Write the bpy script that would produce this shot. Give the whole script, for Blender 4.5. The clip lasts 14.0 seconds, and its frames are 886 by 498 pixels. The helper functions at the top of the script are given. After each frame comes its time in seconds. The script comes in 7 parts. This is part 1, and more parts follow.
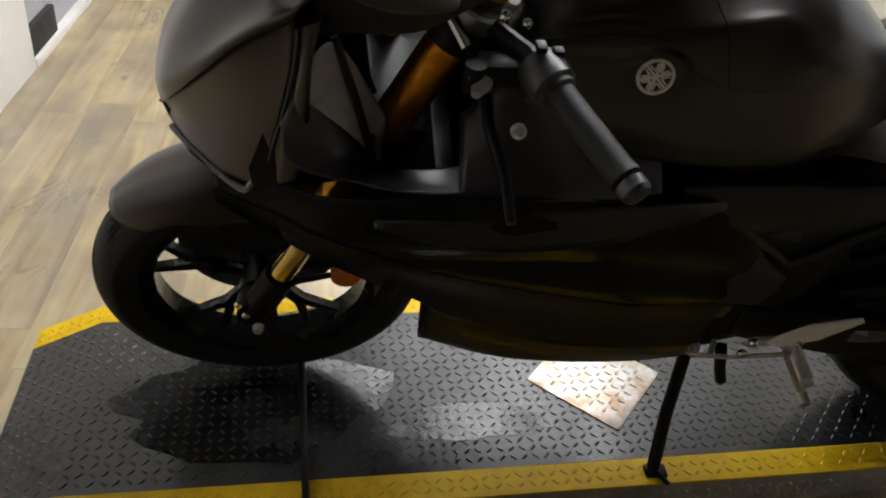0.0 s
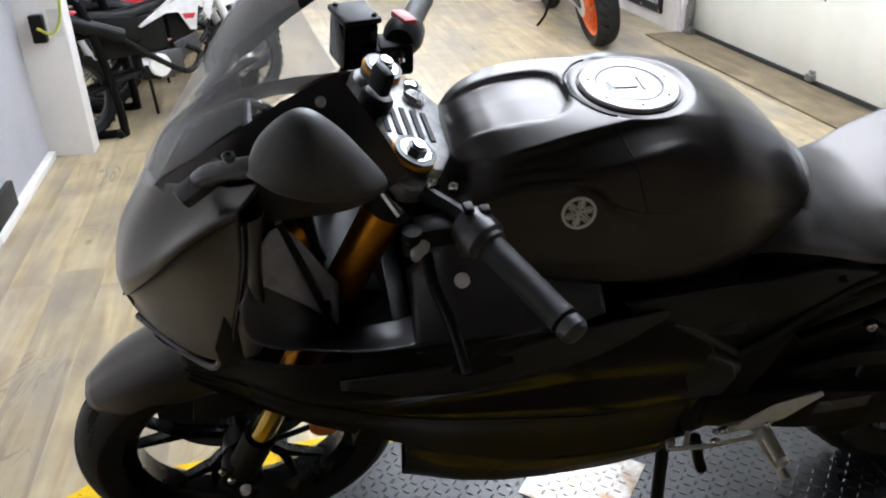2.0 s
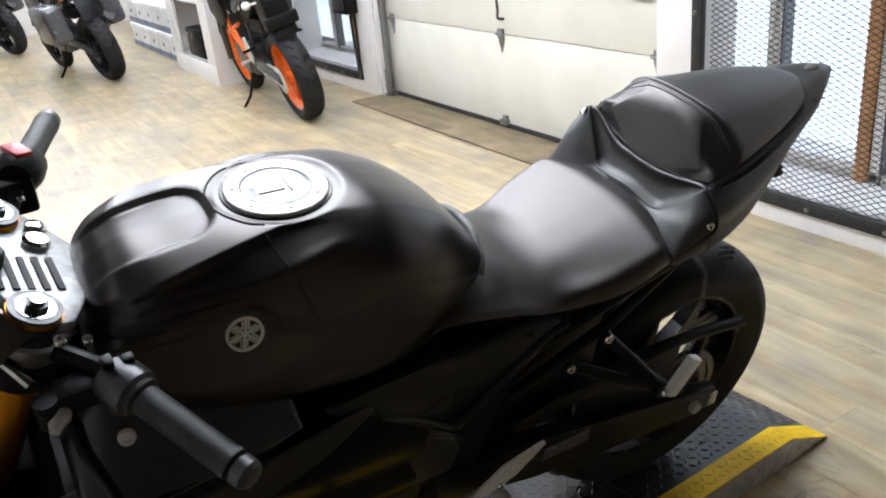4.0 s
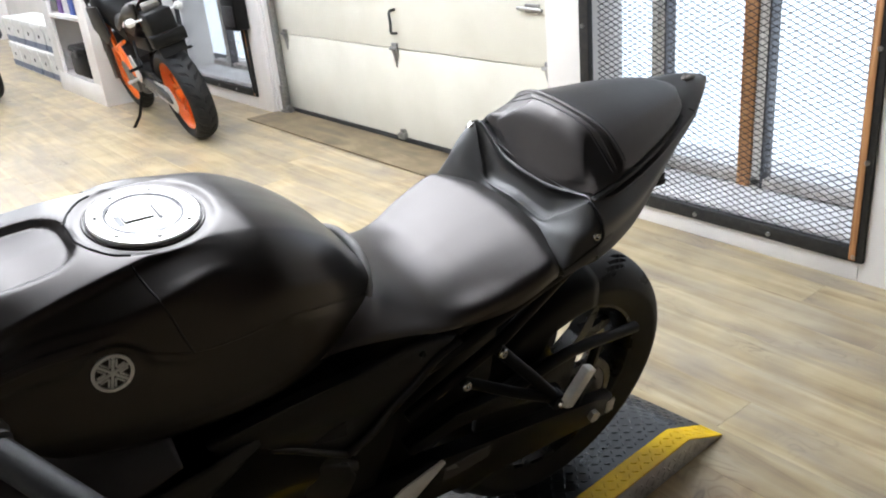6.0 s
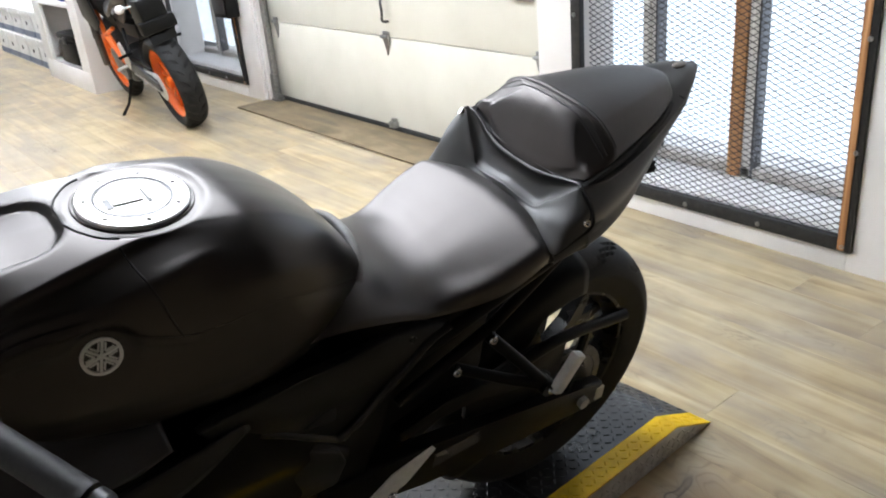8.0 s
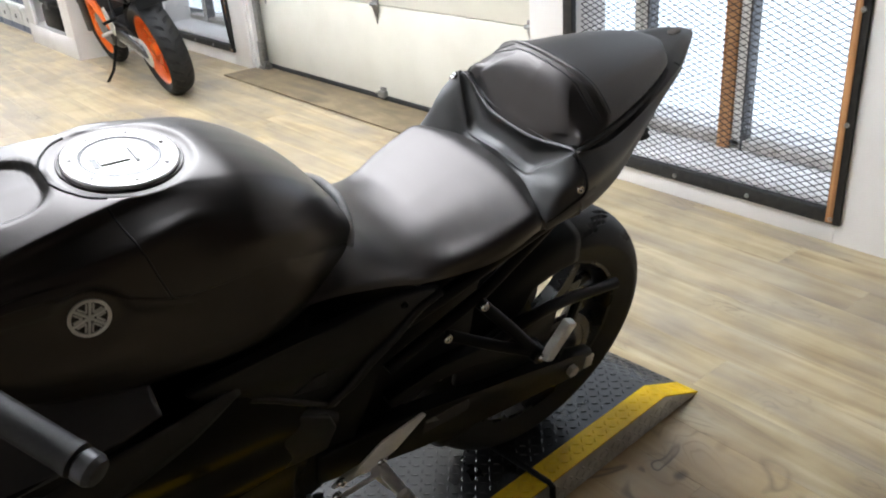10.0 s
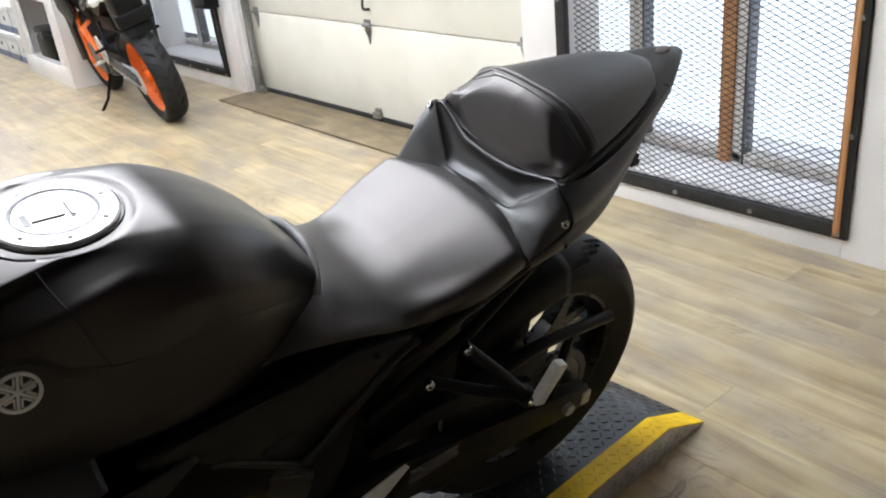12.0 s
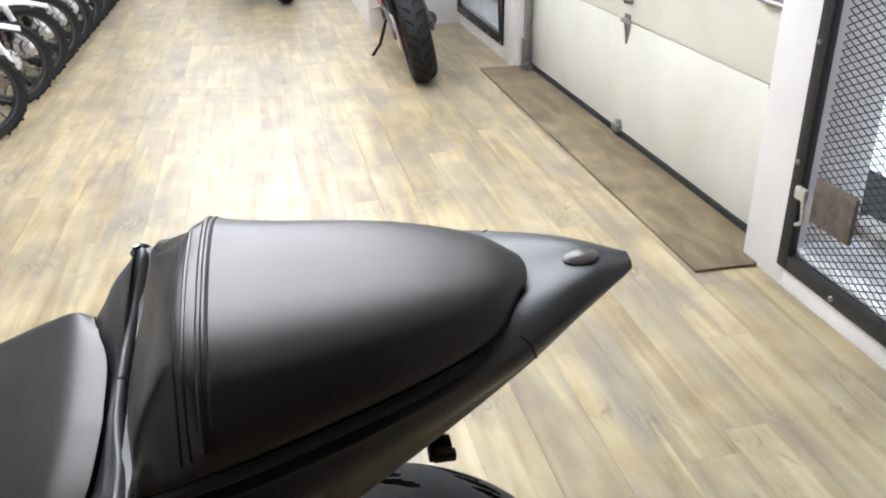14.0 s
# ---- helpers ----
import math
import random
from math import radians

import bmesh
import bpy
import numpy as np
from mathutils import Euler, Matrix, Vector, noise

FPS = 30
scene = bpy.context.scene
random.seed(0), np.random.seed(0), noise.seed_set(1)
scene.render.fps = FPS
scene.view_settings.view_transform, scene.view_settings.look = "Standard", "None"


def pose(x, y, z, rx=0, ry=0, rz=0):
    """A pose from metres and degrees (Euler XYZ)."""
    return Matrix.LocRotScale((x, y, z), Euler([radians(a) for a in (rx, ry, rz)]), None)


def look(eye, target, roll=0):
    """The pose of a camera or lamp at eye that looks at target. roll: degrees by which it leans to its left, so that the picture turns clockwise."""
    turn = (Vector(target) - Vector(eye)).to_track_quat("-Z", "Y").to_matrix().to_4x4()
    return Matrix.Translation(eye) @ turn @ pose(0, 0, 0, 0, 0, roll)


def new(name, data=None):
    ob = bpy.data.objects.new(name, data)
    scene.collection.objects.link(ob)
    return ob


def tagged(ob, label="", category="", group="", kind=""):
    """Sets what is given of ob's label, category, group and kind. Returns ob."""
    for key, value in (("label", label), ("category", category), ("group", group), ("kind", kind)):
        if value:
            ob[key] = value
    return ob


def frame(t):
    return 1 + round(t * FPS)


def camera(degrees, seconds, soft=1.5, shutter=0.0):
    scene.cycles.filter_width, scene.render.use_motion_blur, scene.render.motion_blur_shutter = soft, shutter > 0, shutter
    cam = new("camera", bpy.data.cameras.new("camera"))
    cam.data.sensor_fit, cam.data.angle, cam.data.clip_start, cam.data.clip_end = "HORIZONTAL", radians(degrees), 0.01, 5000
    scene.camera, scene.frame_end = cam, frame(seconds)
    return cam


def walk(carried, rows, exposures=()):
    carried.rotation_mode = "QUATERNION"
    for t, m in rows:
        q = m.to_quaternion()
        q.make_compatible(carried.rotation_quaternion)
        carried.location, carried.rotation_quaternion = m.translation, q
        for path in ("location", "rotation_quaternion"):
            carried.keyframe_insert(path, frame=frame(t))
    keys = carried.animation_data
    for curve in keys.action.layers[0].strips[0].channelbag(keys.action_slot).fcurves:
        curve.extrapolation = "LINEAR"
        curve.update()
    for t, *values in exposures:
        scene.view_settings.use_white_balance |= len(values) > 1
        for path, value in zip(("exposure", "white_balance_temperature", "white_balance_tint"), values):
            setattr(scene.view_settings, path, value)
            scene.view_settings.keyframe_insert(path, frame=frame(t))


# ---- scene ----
cam = camera(56.3, 14.0, soft=2.0)
PATH = [
    (0, (-0.563, -1.044, 1.216), (-0.293, 0.613, 0.129), 5.7),
    (0.5, (-0.597, -1.049, 1.223), (-0.458, 0.632, 0.149), 5.9),
    (1, (-0.596, -1.056, 1.236), (-0.462, 0.648, 0.197), 4.5),
    (1.5, (-0.568, -1.063, 1.282), (-0.368, 0.689, 0.338), -0.1),
    (2, (-0.536, -1.063, 1.312), (-0.205, 0.694, 0.416), -2.2),
    (2.5, (-0.509, -1.07, 1.318), (-0.05, 0.672, 0.448), -3.2),
    (3, (-0.469, -1.062, 1.32), (0.127, 0.652, 0.479), -4.8),
    (3.5, (-0.435, -1.049, 1.324), (0.291, 0.625, 0.505), -5.5),
    (4, (-0.397, -1.026, 1.328), (0.494, 0.581, 0.537), -6.0),
    (6.5, (-0.356, -1.015, 1.32), (0.727, 0.472, 0.535), -5.6),
    (7, (-0.358, -1.01, 1.317), (0.717, 0.479, 0.524), -5.4),
    (7.5, (-0.356, -1.013, 1.314), (0.729, 0.459, 0.504), -5.4),
    (8, (-0.358, -1.021, 1.316), (0.734, 0.449, 0.511), -5.2),
    (10.5, (-0.363, -1.006, 1.299), (0.735, 0.417, 0.423), -4.6),
    (11, (-0.382, -1.001, 1.298), (0.745, 0.403, 0.428), -5.3),
    (11.5, (-0.413, -0.997, 1.305), (0.766, 0.333, 0.387), -4.8),
    (12, (-0.268, -0.97, 1.299), (0.824, 0.484, 0.465), -6.3),
    (12.2, (-0.168, -0.962, 1.304), (0.846, 0.569, 0.512), -5.0),
    (12.5, (-0.046, -0.945, 1.317), (0.917, 0.591, 0.471), -3.6),
    (12.8, (0.078, -0.885, 1.292), (1.037, 0.605, 0.365), -4.9),
    (13, (0.176, -0.806, 1.273), (1.118, 0.68, 0.323), -2.2),
    (13.2, (0.269, -0.732, 1.274), (1.140, 0.776, 0.290), -3.2),
    (13.5, (0.393, -0.69, 1.278), (1.173, 0.883, 0.32), -4.5),
    (14, (0.675, -0.684, 1.301), (1.042, 1.074, 0.421), -1.0),
]
EXPOSURES = [(0, -0.22, 7000, 10), (0.5, 0.1, 6250, 10), (1, 0.17, 6200, 10), (1.5, 0.15, 6200, 10), (2.5, -0.03, 6200, 10), (3, 0.02, 6200, 10), (4, 0.06, 6350, 10), (6.5, 0.08, 6450, 10), (11, 0.08, 6600, 10), (11.5, 0.08, 6700, 10), (12.5, 0.0, 6300, 10), (13, -0.03, 6300, 12), (13.5, -0.04, 6200, 12), (14, -0.07, 6400, 10)]
walk(cam, [(t, look(e, g, r)) for t, e, g, r in PATH], EXPOSURES)

# ---- world and exposure ----
world = bpy.data.worlds.new("world")
scene.world = world
world.use_nodes = True
wn = world.node_tree
sky = wn.nodes.new("ShaderNodeTexSky")
sky.sky_type, sky.sun_disc = "NISHITA", False
sky.sun_elevation, sky.sun_rotation = radians(40), radians(70)
wn.nodes["Background"].inputs[1].default_value = 0.12
wn.links.new(sky.outputs[0], wn.nodes["Background"].inputs[0])
LAMP = 14.5        # ceiling tubes
DAY = 1.9          # bright daylight behind the window bars

# ---- materials ----
MATS = {}


def mat(name, a, b=None, rough=0.5, metal=0.0, scale=20.0, fine=120.0, bump=0.0, spread=0.0, rvar=0.08, stretch=(1, 1, 1), coat=0.0, random_mix=0.0, spec=0.5, ior=1.5):
    """Principled surface: two colours mixed by coarse and fine noise, uneven gloss, fine relief."""
    m = bpy.data.materials.new(name)
    m.use_nodes = True
    nt = m.node_tree
    p = nt.nodes["Principled BSDF"]
    b = b or tuple(min(1, c * 0.8) for c in a)
    tc = nt.nodes.new("ShaderNodeTexCoord")
    mp = nt.nodes.new("ShaderNodeMapping")
    mp.inputs["Scale"].default_value = stretch
    nt.links.new(tc.outputs["Object"], mp.inputs[0])
    n1, n2 = nt.nodes.new("ShaderNodeTexNoise"), nt.nodes.new("ShaderNodeTexNoise")
    n1.inputs["Scale"].default_value, n2.inputs["Scale"].default_value = scale, fine
    n1.inputs["Detail"].default_value = n2.inputs["Detail"].default_value = 4
    nt.links.new(mp.outputs[0], n1.inputs[0]), nt.links.new(mp.outputs[0], n2.inputs[0])
    add = nt.nodes.new("ShaderNodeMath")
    add.operation = "MULTIPLY_ADD"
    add.inputs[1].default_value = 0.35
    nt.links.new(n2.outputs[0], add.inputs[0]), nt.links.new(n1.outputs[0], add.inputs[2])
    rng = nt.nodes.new("ShaderNodeMapRange")
    rng.inputs[1].default_value, rng.inputs[2].default_value = 0.5, 0.85
    nt.links.new(add.outputs[0], rng.inputs[0])
    mix = nt.nodes.new("ShaderNodeMix")
    mix.data_type = "RGBA"
    mix.inputs[6].default_value, mix.inputs[7].default_value = (*a, 1), (*b, 1)
    nt.links.new(rng.outputs[0], mix.inputs[0])
    out = mix.outputs[2]
    if random_mix:
        info = nt.nodes.new("ShaderNodeObjectInfo")
        hsv = nt.nodes.new("ShaderNodeHueSaturation")
        r2 = nt.nodes.new("ShaderNodeMapRange")
        r2.inputs[3].default_value, r2.inputs[4].default_value = 1 - random_mix, 1 + random_mix
        nt.links.new(info.outputs["Random"], r2.inputs[0]), nt.links.new(r2.outputs[0], hsv.inputs["Value"])
        nt.links.new(out, hsv.inputs["Color"])
        out = hsv.outputs[0]
    nt.links.new(out, p.inputs["Base Color"])
    r = nt.nodes.new("ShaderNodeMapRange")
    r.inputs[3].default_value, r.inputs[4].default_value = max(0.02, rough - rvar), min(1, rough + rvar)
    nt.links.new(n1.outputs[0], r.inputs[0]), nt.links.new(r.outputs[0], p.inputs["Roughness"])
    p.inputs["Metallic"].default_value = metal
    p.inputs["Coat Weight"].default_value = coat
    p.inputs["Specular IOR Level"].default_value, p.inputs["IOR"].default_value = spec, ior
    if bump:
        bp = nt.nodes.new("ShaderNodeBump")
        bp.inputs["Strength"].default_value, bp.inputs["Distance"].default_value = bump, 0.002
        nt.links.new(n2.outputs[0], bp.inputs["Height"]), nt.links.new(bp.outputs[0], p.inputs["Normal"])
    MATS[name] = m
    return m


def glow(name, colour, strength):
    m = bpy.data.materials.new(name)
    m.use_nodes = True
    nt = m.node_tree
    nt.nodes.remove(nt.nodes["Principled BSDF"])
    e = nt.nodes.new("ShaderNodeEmission")
    e.inputs[0].default_value, e.inputs[1].default_value = (*colour, 1), strength
    nt.links.new(e.outputs[0], nt.nodes["Material Output"].inputs[0])
    return m


def glass(name, colour, rough=0.03, alpha=0.35):
    m = bpy.data.materials.new(name)
    m.use_nodes = True
    p = m.node_tree.nodes["Principled BSDF"]
    p.inputs["Base Color"].default_value = (*colour, 1)
    p.inputs["Roughness"].default_value = rough
    p.inputs["Alpha"].default_value = alpha
    return m


def wood(name, cols, scale=1.0, rough=0.38, random_shift=True, grain=(30, 1.6, 30), worn=0.0, gloss=0.5):
    """Long-grained boards; each piece takes its own stretch of the grain and its own tone."""
    m = bpy.data.materials.new(name)
    m.use_nodes = True
    nt = m.node_tree
    p = nt.nodes["Principled BSDF"]
    tc, info = nt.nodes.new("ShaderNodeTexCoord"), nt.nodes.new("ShaderNodeObjectInfo")
    geo = nt.nodes.new("ShaderNodeNewGeometry")
    sh = nt.nodes.new("ShaderNodeVectorMath")
    sh.operation = "MULTIPLY_ADD"
    sh.inputs[1].default_value = (37, 53, 11)
    nt.links.new(info.outputs["Random"], sh.inputs[0]), nt.links.new(geo.outputs["Position"], sh.inputs[2])
    mp = nt.nodes.new("ShaderNodeMapping")
    mp.inputs["Scale"].default_value = [g * scale for g in grain]
    nt.links.new(sh.outputs[0], mp.inputs[0])
    n = nt.nodes.new("ShaderNodeTexNoise")
    n.inputs["Scale"].default_value, n.inputs["Detail"].default_value, n.inputs["Distortion"].default_value = 1.0, 8, 1.2
    nt.links.new(mp.outputs[0], n.inputs[0])
    n2 = nt.nodes.new("ShaderNodeTexNoise")
    n2.inputs["Scale"].default_value, n2.inputs["Detail"].default_value = 5.0 * scale, 3
    nt.links.new(sh.outputs[0], n2.inputs[0])
    add = nt.nodes.new("ShaderNodeMath")
    add.operation = "MULTIPLY_ADD"
    add.inputs[1].default_value = 0.6
    nt.links.new(n2.outputs[0], add.inputs[0]), nt.links.new(n.outputs[0], add.inputs[2])
    ramp = nt.nodes.new("ShaderNodeValToRGB")
    ramp.color_ramp.elements[0].position, ramp.color_ramp.elements[1].position = 0.56, 1.04
    ramp.color_ramp.elements[0].color, ramp.color_ramp.elements[1].color = (*cols[0], 1), (*cols[2], 1)
    e = ramp.color_ramp.elements.new(0.8)
    e.color = (*cols[1], 1)
    nt.links.new(add.outputs[0], ramp.inputs[0])
    out = ramp.outputs[0]
    if worn:
        # grey worn patches and the thin dark rings of printed knots
        mp3 = nt.nodes.new("ShaderNodeMapping")
        mp3.inputs["Scale"].default_value = (5.5, 1.7, 1)
        nt.links.new(sh.outputs[0], mp3.inputs[0])
        n3 = nt.nodes.new("ShaderNodeTexNoise")
        n3.inputs["Scale"].default_value, n3.inputs["Detail"].default_value, n3.inputs["Distortion"].default_value = 1.0, 2, 1.5
        nt.links.new(mp3.outputs[0], n3.inputs[0])
        n4 = nt.nodes.new("ShaderNodeTexNoise")
        n4.inputs["Scale"].default_value, n4.inputs["Detail"].default_value = 3.2, 5
        nt.links.new(geo.outputs["Position"], n4.inputs[0])
        grey = nt.nodes.new("ShaderNodeMapRange")
        grey.inputs[1].default_value, grey.inputs[2].default_value, grey.inputs[4].default_value = 0.62, 0.98, worn * 1.05
        mp6 = nt.nodes.new("ShaderNodeMapping")
        mp6.inputs["Scale"].default_value = (6.0, 1.5, 1)
        nt.links.new(sh.outputs[0], mp6.inputs[0])
        n6 = nt.nodes.new("ShaderNodeTexNoise")
        n6.inputs["Scale"].default_value, n6.inputs["Detail"].default_value, n6.inputs["Distortion"].default_value = 1.0, 4, 0.8
        nt.links.new(mp6.outputs[0], n6.inputs[0])
        cloud = nt.nodes.new("ShaderNodeMath")
        cloud.operation = "MULTIPLY_ADD"
        cloud.inputs[1].default_value = 0.45
        nt.links.new(n4.outputs[0], cloud.inputs[0]), nt.links.new(n6.outputs[0], cloud.inputs[2])
        nt.links.new(cloud.outputs[0], grey.inputs[0])
        mx = nt.nodes.new("ShaderNodeMix")
        mx.data_type = "RGBA"
        mx.inputs[7].default_value = (0.215, 0.186, 0.165, 1)
        nt.links.new(grey.outputs[0], mx.inputs[0]), nt.links.new(out, mx.inputs[6])
        rings = nt.nodes.new("ShaderNodeMath")
        rings.operation = "MULTIPLY"
        rings.inputs[1].default_value = 13
        nt.links.new(n3.outputs[0], rings.inputs[0])
        fr = nt.nodes.new("ShaderNodeMath")
        fr.operation = "PINGPONG"
        fr.inputs[1].default_value = 0.5
        nt.links.new(rings.outputs[0], fr.inputs[0])
        thin = nt.nodes.new("ShaderNodeMapRange")
        thin.inputs[1].default_value, thin.inputs[2].default_value, thin.inputs[3].default_value, thin.inputs[4].default_value = 0.0, 0.19, 1.0, 0.0
        nt.links.new(fr.outputs[0], thin.inputs[0])
        mask = nt.nodes.new("ShaderNodeMapRange")
        mask.inputs[1].default_value, mask.inputs[2].default_value, mask.inputs[4].default_value = 0.54, 0.70, worn * 0.95
        nt.links.new(n4.outputs[0], mask.inputs[0])
        both = nt.nodes.new("ShaderNodeMath")
        both.operation = "MULTIPLY"
        nt.links.new(thin.outputs[0], both.inputs[0]), nt.links.new(mask.outputs[0], both.inputs[1])
        mx2 = nt.nodes.new("ShaderNodeMix")
        mx2.data_type = "RGBA"
        mx2.inputs[7].default_value = (0.10, 0.075, 0.05, 1)
        nt.links.new(both.outputs[0], mx2.inputs[0]), nt.links.new(mx.outputs[2], mx2.inputs[6])
        # small dark knots
        mp7 = nt.nodes.new("ShaderNodeMapping")
        mp7.inputs["Scale"].default_value = (4.5, 2.4, 1)
        nt.links.new(sh.outputs[0], mp7.inputs[0])
        vor = nt.nodes.new("ShaderNodeTexVoronoi")
        vor.inputs["Scale"].default_value = 1.0
        nt.links.new(mp7.outputs[0], vor.inputs[0])
        knot = nt.nodes.new("ShaderNodeMapRange")
        knot.inputs[1].default_value, knot.inputs[2].default_value, knot.inputs[3].default_value, knot.inputs[4].default_value = 0.02, 0.075, 0.65, 0.0
        nt.links.new(vor.outputs["Distance"], knot.inputs[0])
        mx4 = nt.nodes.new("ShaderNodeMix")
        mx4.data_type = "RGBA"
        mx4.inputs[7].default_value = (0.12, 0.09, 0.07, 1)
        nt.links.new(knot.outputs[0], mx4.inputs[0]), nt.links.new(mx2.outputs[2], mx4.inputs[6])
        out = mx4.outputs[2]
        # a scuffed brown patch with dark veins on the floor beside the display ramp
        far = nt.nodes.new("ShaderNodeVectorMath")
        far.operation = "DISTANCE"
        far.inputs[1].default_value = (0.80, -0.22, 0)
        nt.links.new(geo.outputs["Position"], far.inputs[0])
        blot = nt.nodes.new("ShaderNodeMapRange")
        blot.inputs[1].default_value, blot.inputs[2].default_value, blot.inputs[3].default_value, blot.inputs[4].default_value = 0.16, 0.36, 1.0, 0.0
        nt.links.new(far.outputs["Value"], blot.inputs[0])
        n5 = nt.nodes.new("ShaderNodeTexNoise")
        n5.inputs["Scale"].default_value, n5.inputs["Detail"].default_value, n5.inputs["Distortion"].default_value = 5.0, 1.2, 1.3
        nt.links.new(geo.outputs["Position"], n5.inputs[0])
        vein = nt.nodes.new("ShaderNodeMath")
        vein.operation = "PINGPONG"
        vein.inputs[1].default_value = 0.16
        nt.links.new(n5.outputs[0], vein.inputs[0])
        line = nt.nodes.new("ShaderNodeMapRange")
        line.inputs[1].default_value, line.inputs[2].default_value, line.inputs[3].default_value, line.inputs[4].default_value = 0.0, 0.05, 0.85, 0.0
        nt.links.new(vein.outputs[0], line.inputs[0])
        for colour, source in (((0.44, 0.285, 0.12, 1), n5.outputs[0]), ((0.11, 0.08, 0.05, 1), line.outputs[0])):
            f = nt.nodes.new("ShaderNodeMath")
            f.operation = "MULTIPLY"
            nt.links.new(source, f.inputs[0]), nt.links.new(blot.outputs[0], f.inputs[1])
            mx3 = nt.nodes.new("ShaderNodeMix")
            mx3.data_type = "RGBA"
            mx3.inputs[7].default_value = colour
            nt.links.new(f.outputs[0], mx3.inputs[0]), nt.links.new(out, mx3.inputs[6])
            out = mx3.outputs[2]
    hsv = nt.nodes.new("ShaderNodeHueSaturation")
    r2 = nt.nodes.new("ShaderNodeMapRange")
    r2.inputs[3].default_value, r2.inputs[4].default_value = 0.92, 1.07
    nt.links.new(info.outputs["Random"], r2.inputs[0]), nt.links.new(r2.outputs[0], hsv.inputs["Value"])
    nt.links.new(out, hsv.inputs["Color"]), nt.links.new(hsv.outputs[0], p.inputs["Base Color"])
    r = nt.nodes.new("ShaderNodeMapRange")
    r.inputs[3].default_value, r.inputs[4].default_value = rough - 0.08, rough + 0.14
    nt.links.new(n.outputs[0], r.inputs[0]), nt.links.new(r.outputs[0], p.inputs["Roughness"])
    p.inputs["Specular IOR Level"].default_value = gloss
    bp = nt.nodes.new("ShaderNodeBump")
    bp.inputs["Strength"].default_value, bp.inputs["Distance"].default_value = 0.12, 0.001
    nt.links.new(n.outputs[0], bp.inputs["Height"]), nt.links.new(bp.outputs[0], p.inputs["Normal"])
    return m


M_FLOOR = wood("oak_vinyl", ((0.265, 0.192, 0.097), (0.405, 0.322, 0.182), (0.50, 0.418, 0.262)), rough=0.33, grain=(15, 1.0, 15), worn=0.75, gloss=0.6)
M_GREYWOOD = wood("weathered_timber", ((0.30, 0.27, 0.24), (0.46, 0.43, 0.40), (0.58, 0.55, 0.52)), rough=0.8, grain=(40, 40, 2))
M_PALEWOOD = wood("sunbleached_timber", ((0.52, 0.50, 0.47), (0.68, 0.66, 0.63), (0.80, 0.78, 0.75)), rough=0.8, grain=(40, 40, 2))
M_PLY = wood("plywood", ((0.090, 0.066, 0.038), (0.165, 0.124, 0.070), (0.235, 0.182, 0.110)), rough=0.55, grain=(9, 2.2, 9))
M_POST = wood("stained_timber", ((0.26, 0.12, 0.05), (0.46, 0.22, 0.09), (0.60, 0.33, 0.15)), rough=0.55, grain=(40, 40, 2))
M_WALL = mat("white_paint", (0.78, 0.76, 0.74), (0.70, 0.68, 0.66), 0.55, scale=3, fine=200, bump=0.05)
M_GREYWALL = mat("grey_paint", (0.40, 0.40, 0.43), (0.34, 0.34, 0.37), 0.6, scale=2, fine=160, bump=0.05)
# for the unseen south wall: dark and brown to keep flank reflections low and warm
M_DARKWALL = mat("unseen_wall_brown", (0.085, 0.058, 0.045), None, 0.7, scale=3)
# for the unseen ceiling: dark so that only the lamps show in the paint
M_CEIL = mat("unseen_ceiling_grey", (0.13, 0.128, 0.125), (0.10, 0.098, 0.095), 0.8, scale=4)
M_DOOR = mat("cream_steel", (0.66, 0.64, 0.56), (0.60, 0.58, 0.50), 0.45, scale=3, fine=300, bump=0.04)
M_ZINC = mat("galvanised", (0.42, 0.42, 0.41), (0.28, 0.28, 0.28), 0.4, 1.0, scale=60)
M_SEAL = mat("black_seal", (0.015, 0.015, 0.015), None, 0.7)
M_MESHSTEEL = mat("dark_mesh_steel", (0.018, 0.018, 0.019), (0.032, 0.031, 0.030), 0.5, 0.1, scale=40, spec=0.3)
M_SILL = mat("concrete_sill", (0.90, 0.90, 0.91), (0.72, 0.71, 0.70), 0.9, scale=14, fine=90, bump=0.4)
M_BLACKPAINT = mat("satin_black_paint", (0.0036, 0.0032, 0.0031), (0.005, 0.0045, 0.0043), 0.30, scale=8, fine=500, bump=0.02, rvar=0.04, spec=0.70, ior=1.5)
M_GLOSS = mat("gloss_black_paint", (0.003, 0.003, 0.003), (0.004, 0.004, 0.004), 0.17, scale=8, rvar=0.04, spec=0.45, ior=1.2)
M_MATTE = mat("matte_black_plastic", (0.0032, 0.0032, 0.0032), (0.0055, 0.0055, 0.0055), 0.42, scale=30, fine=900, bump=0.06, spec=0.18)
M_INNER = mat("inner_trim_plastic", (0.018, 0.017, 0.019), (0.026, 0.025, 0.028), 0.36, scale=20, spec=0.6)
M_CARBON = mat("textured_side_cover", (0.0045, 0.0045, 0.0045), (0.007, 0.007, 0.007), 0.42, scale=200, fine=700, bump=0.15, spec=0.35)
M_SEAT = mat("black_vinyl", (0.003, 0.0027, 0.0026), (0.0048, 0.0042, 0.004), 0.37, scale=10, fine=1400, bump=0.07, rvar=0.04, spec=0.85, ior=1.5)
M_COWL = mat("satin_black_cowl_plastic", (0.014, 0.0137, 0.0135), (0.019, 0.0187, 0.0185), 0.46, scale=12, fine=900, bump=0.06, rvar=0.05, spec=1.0)
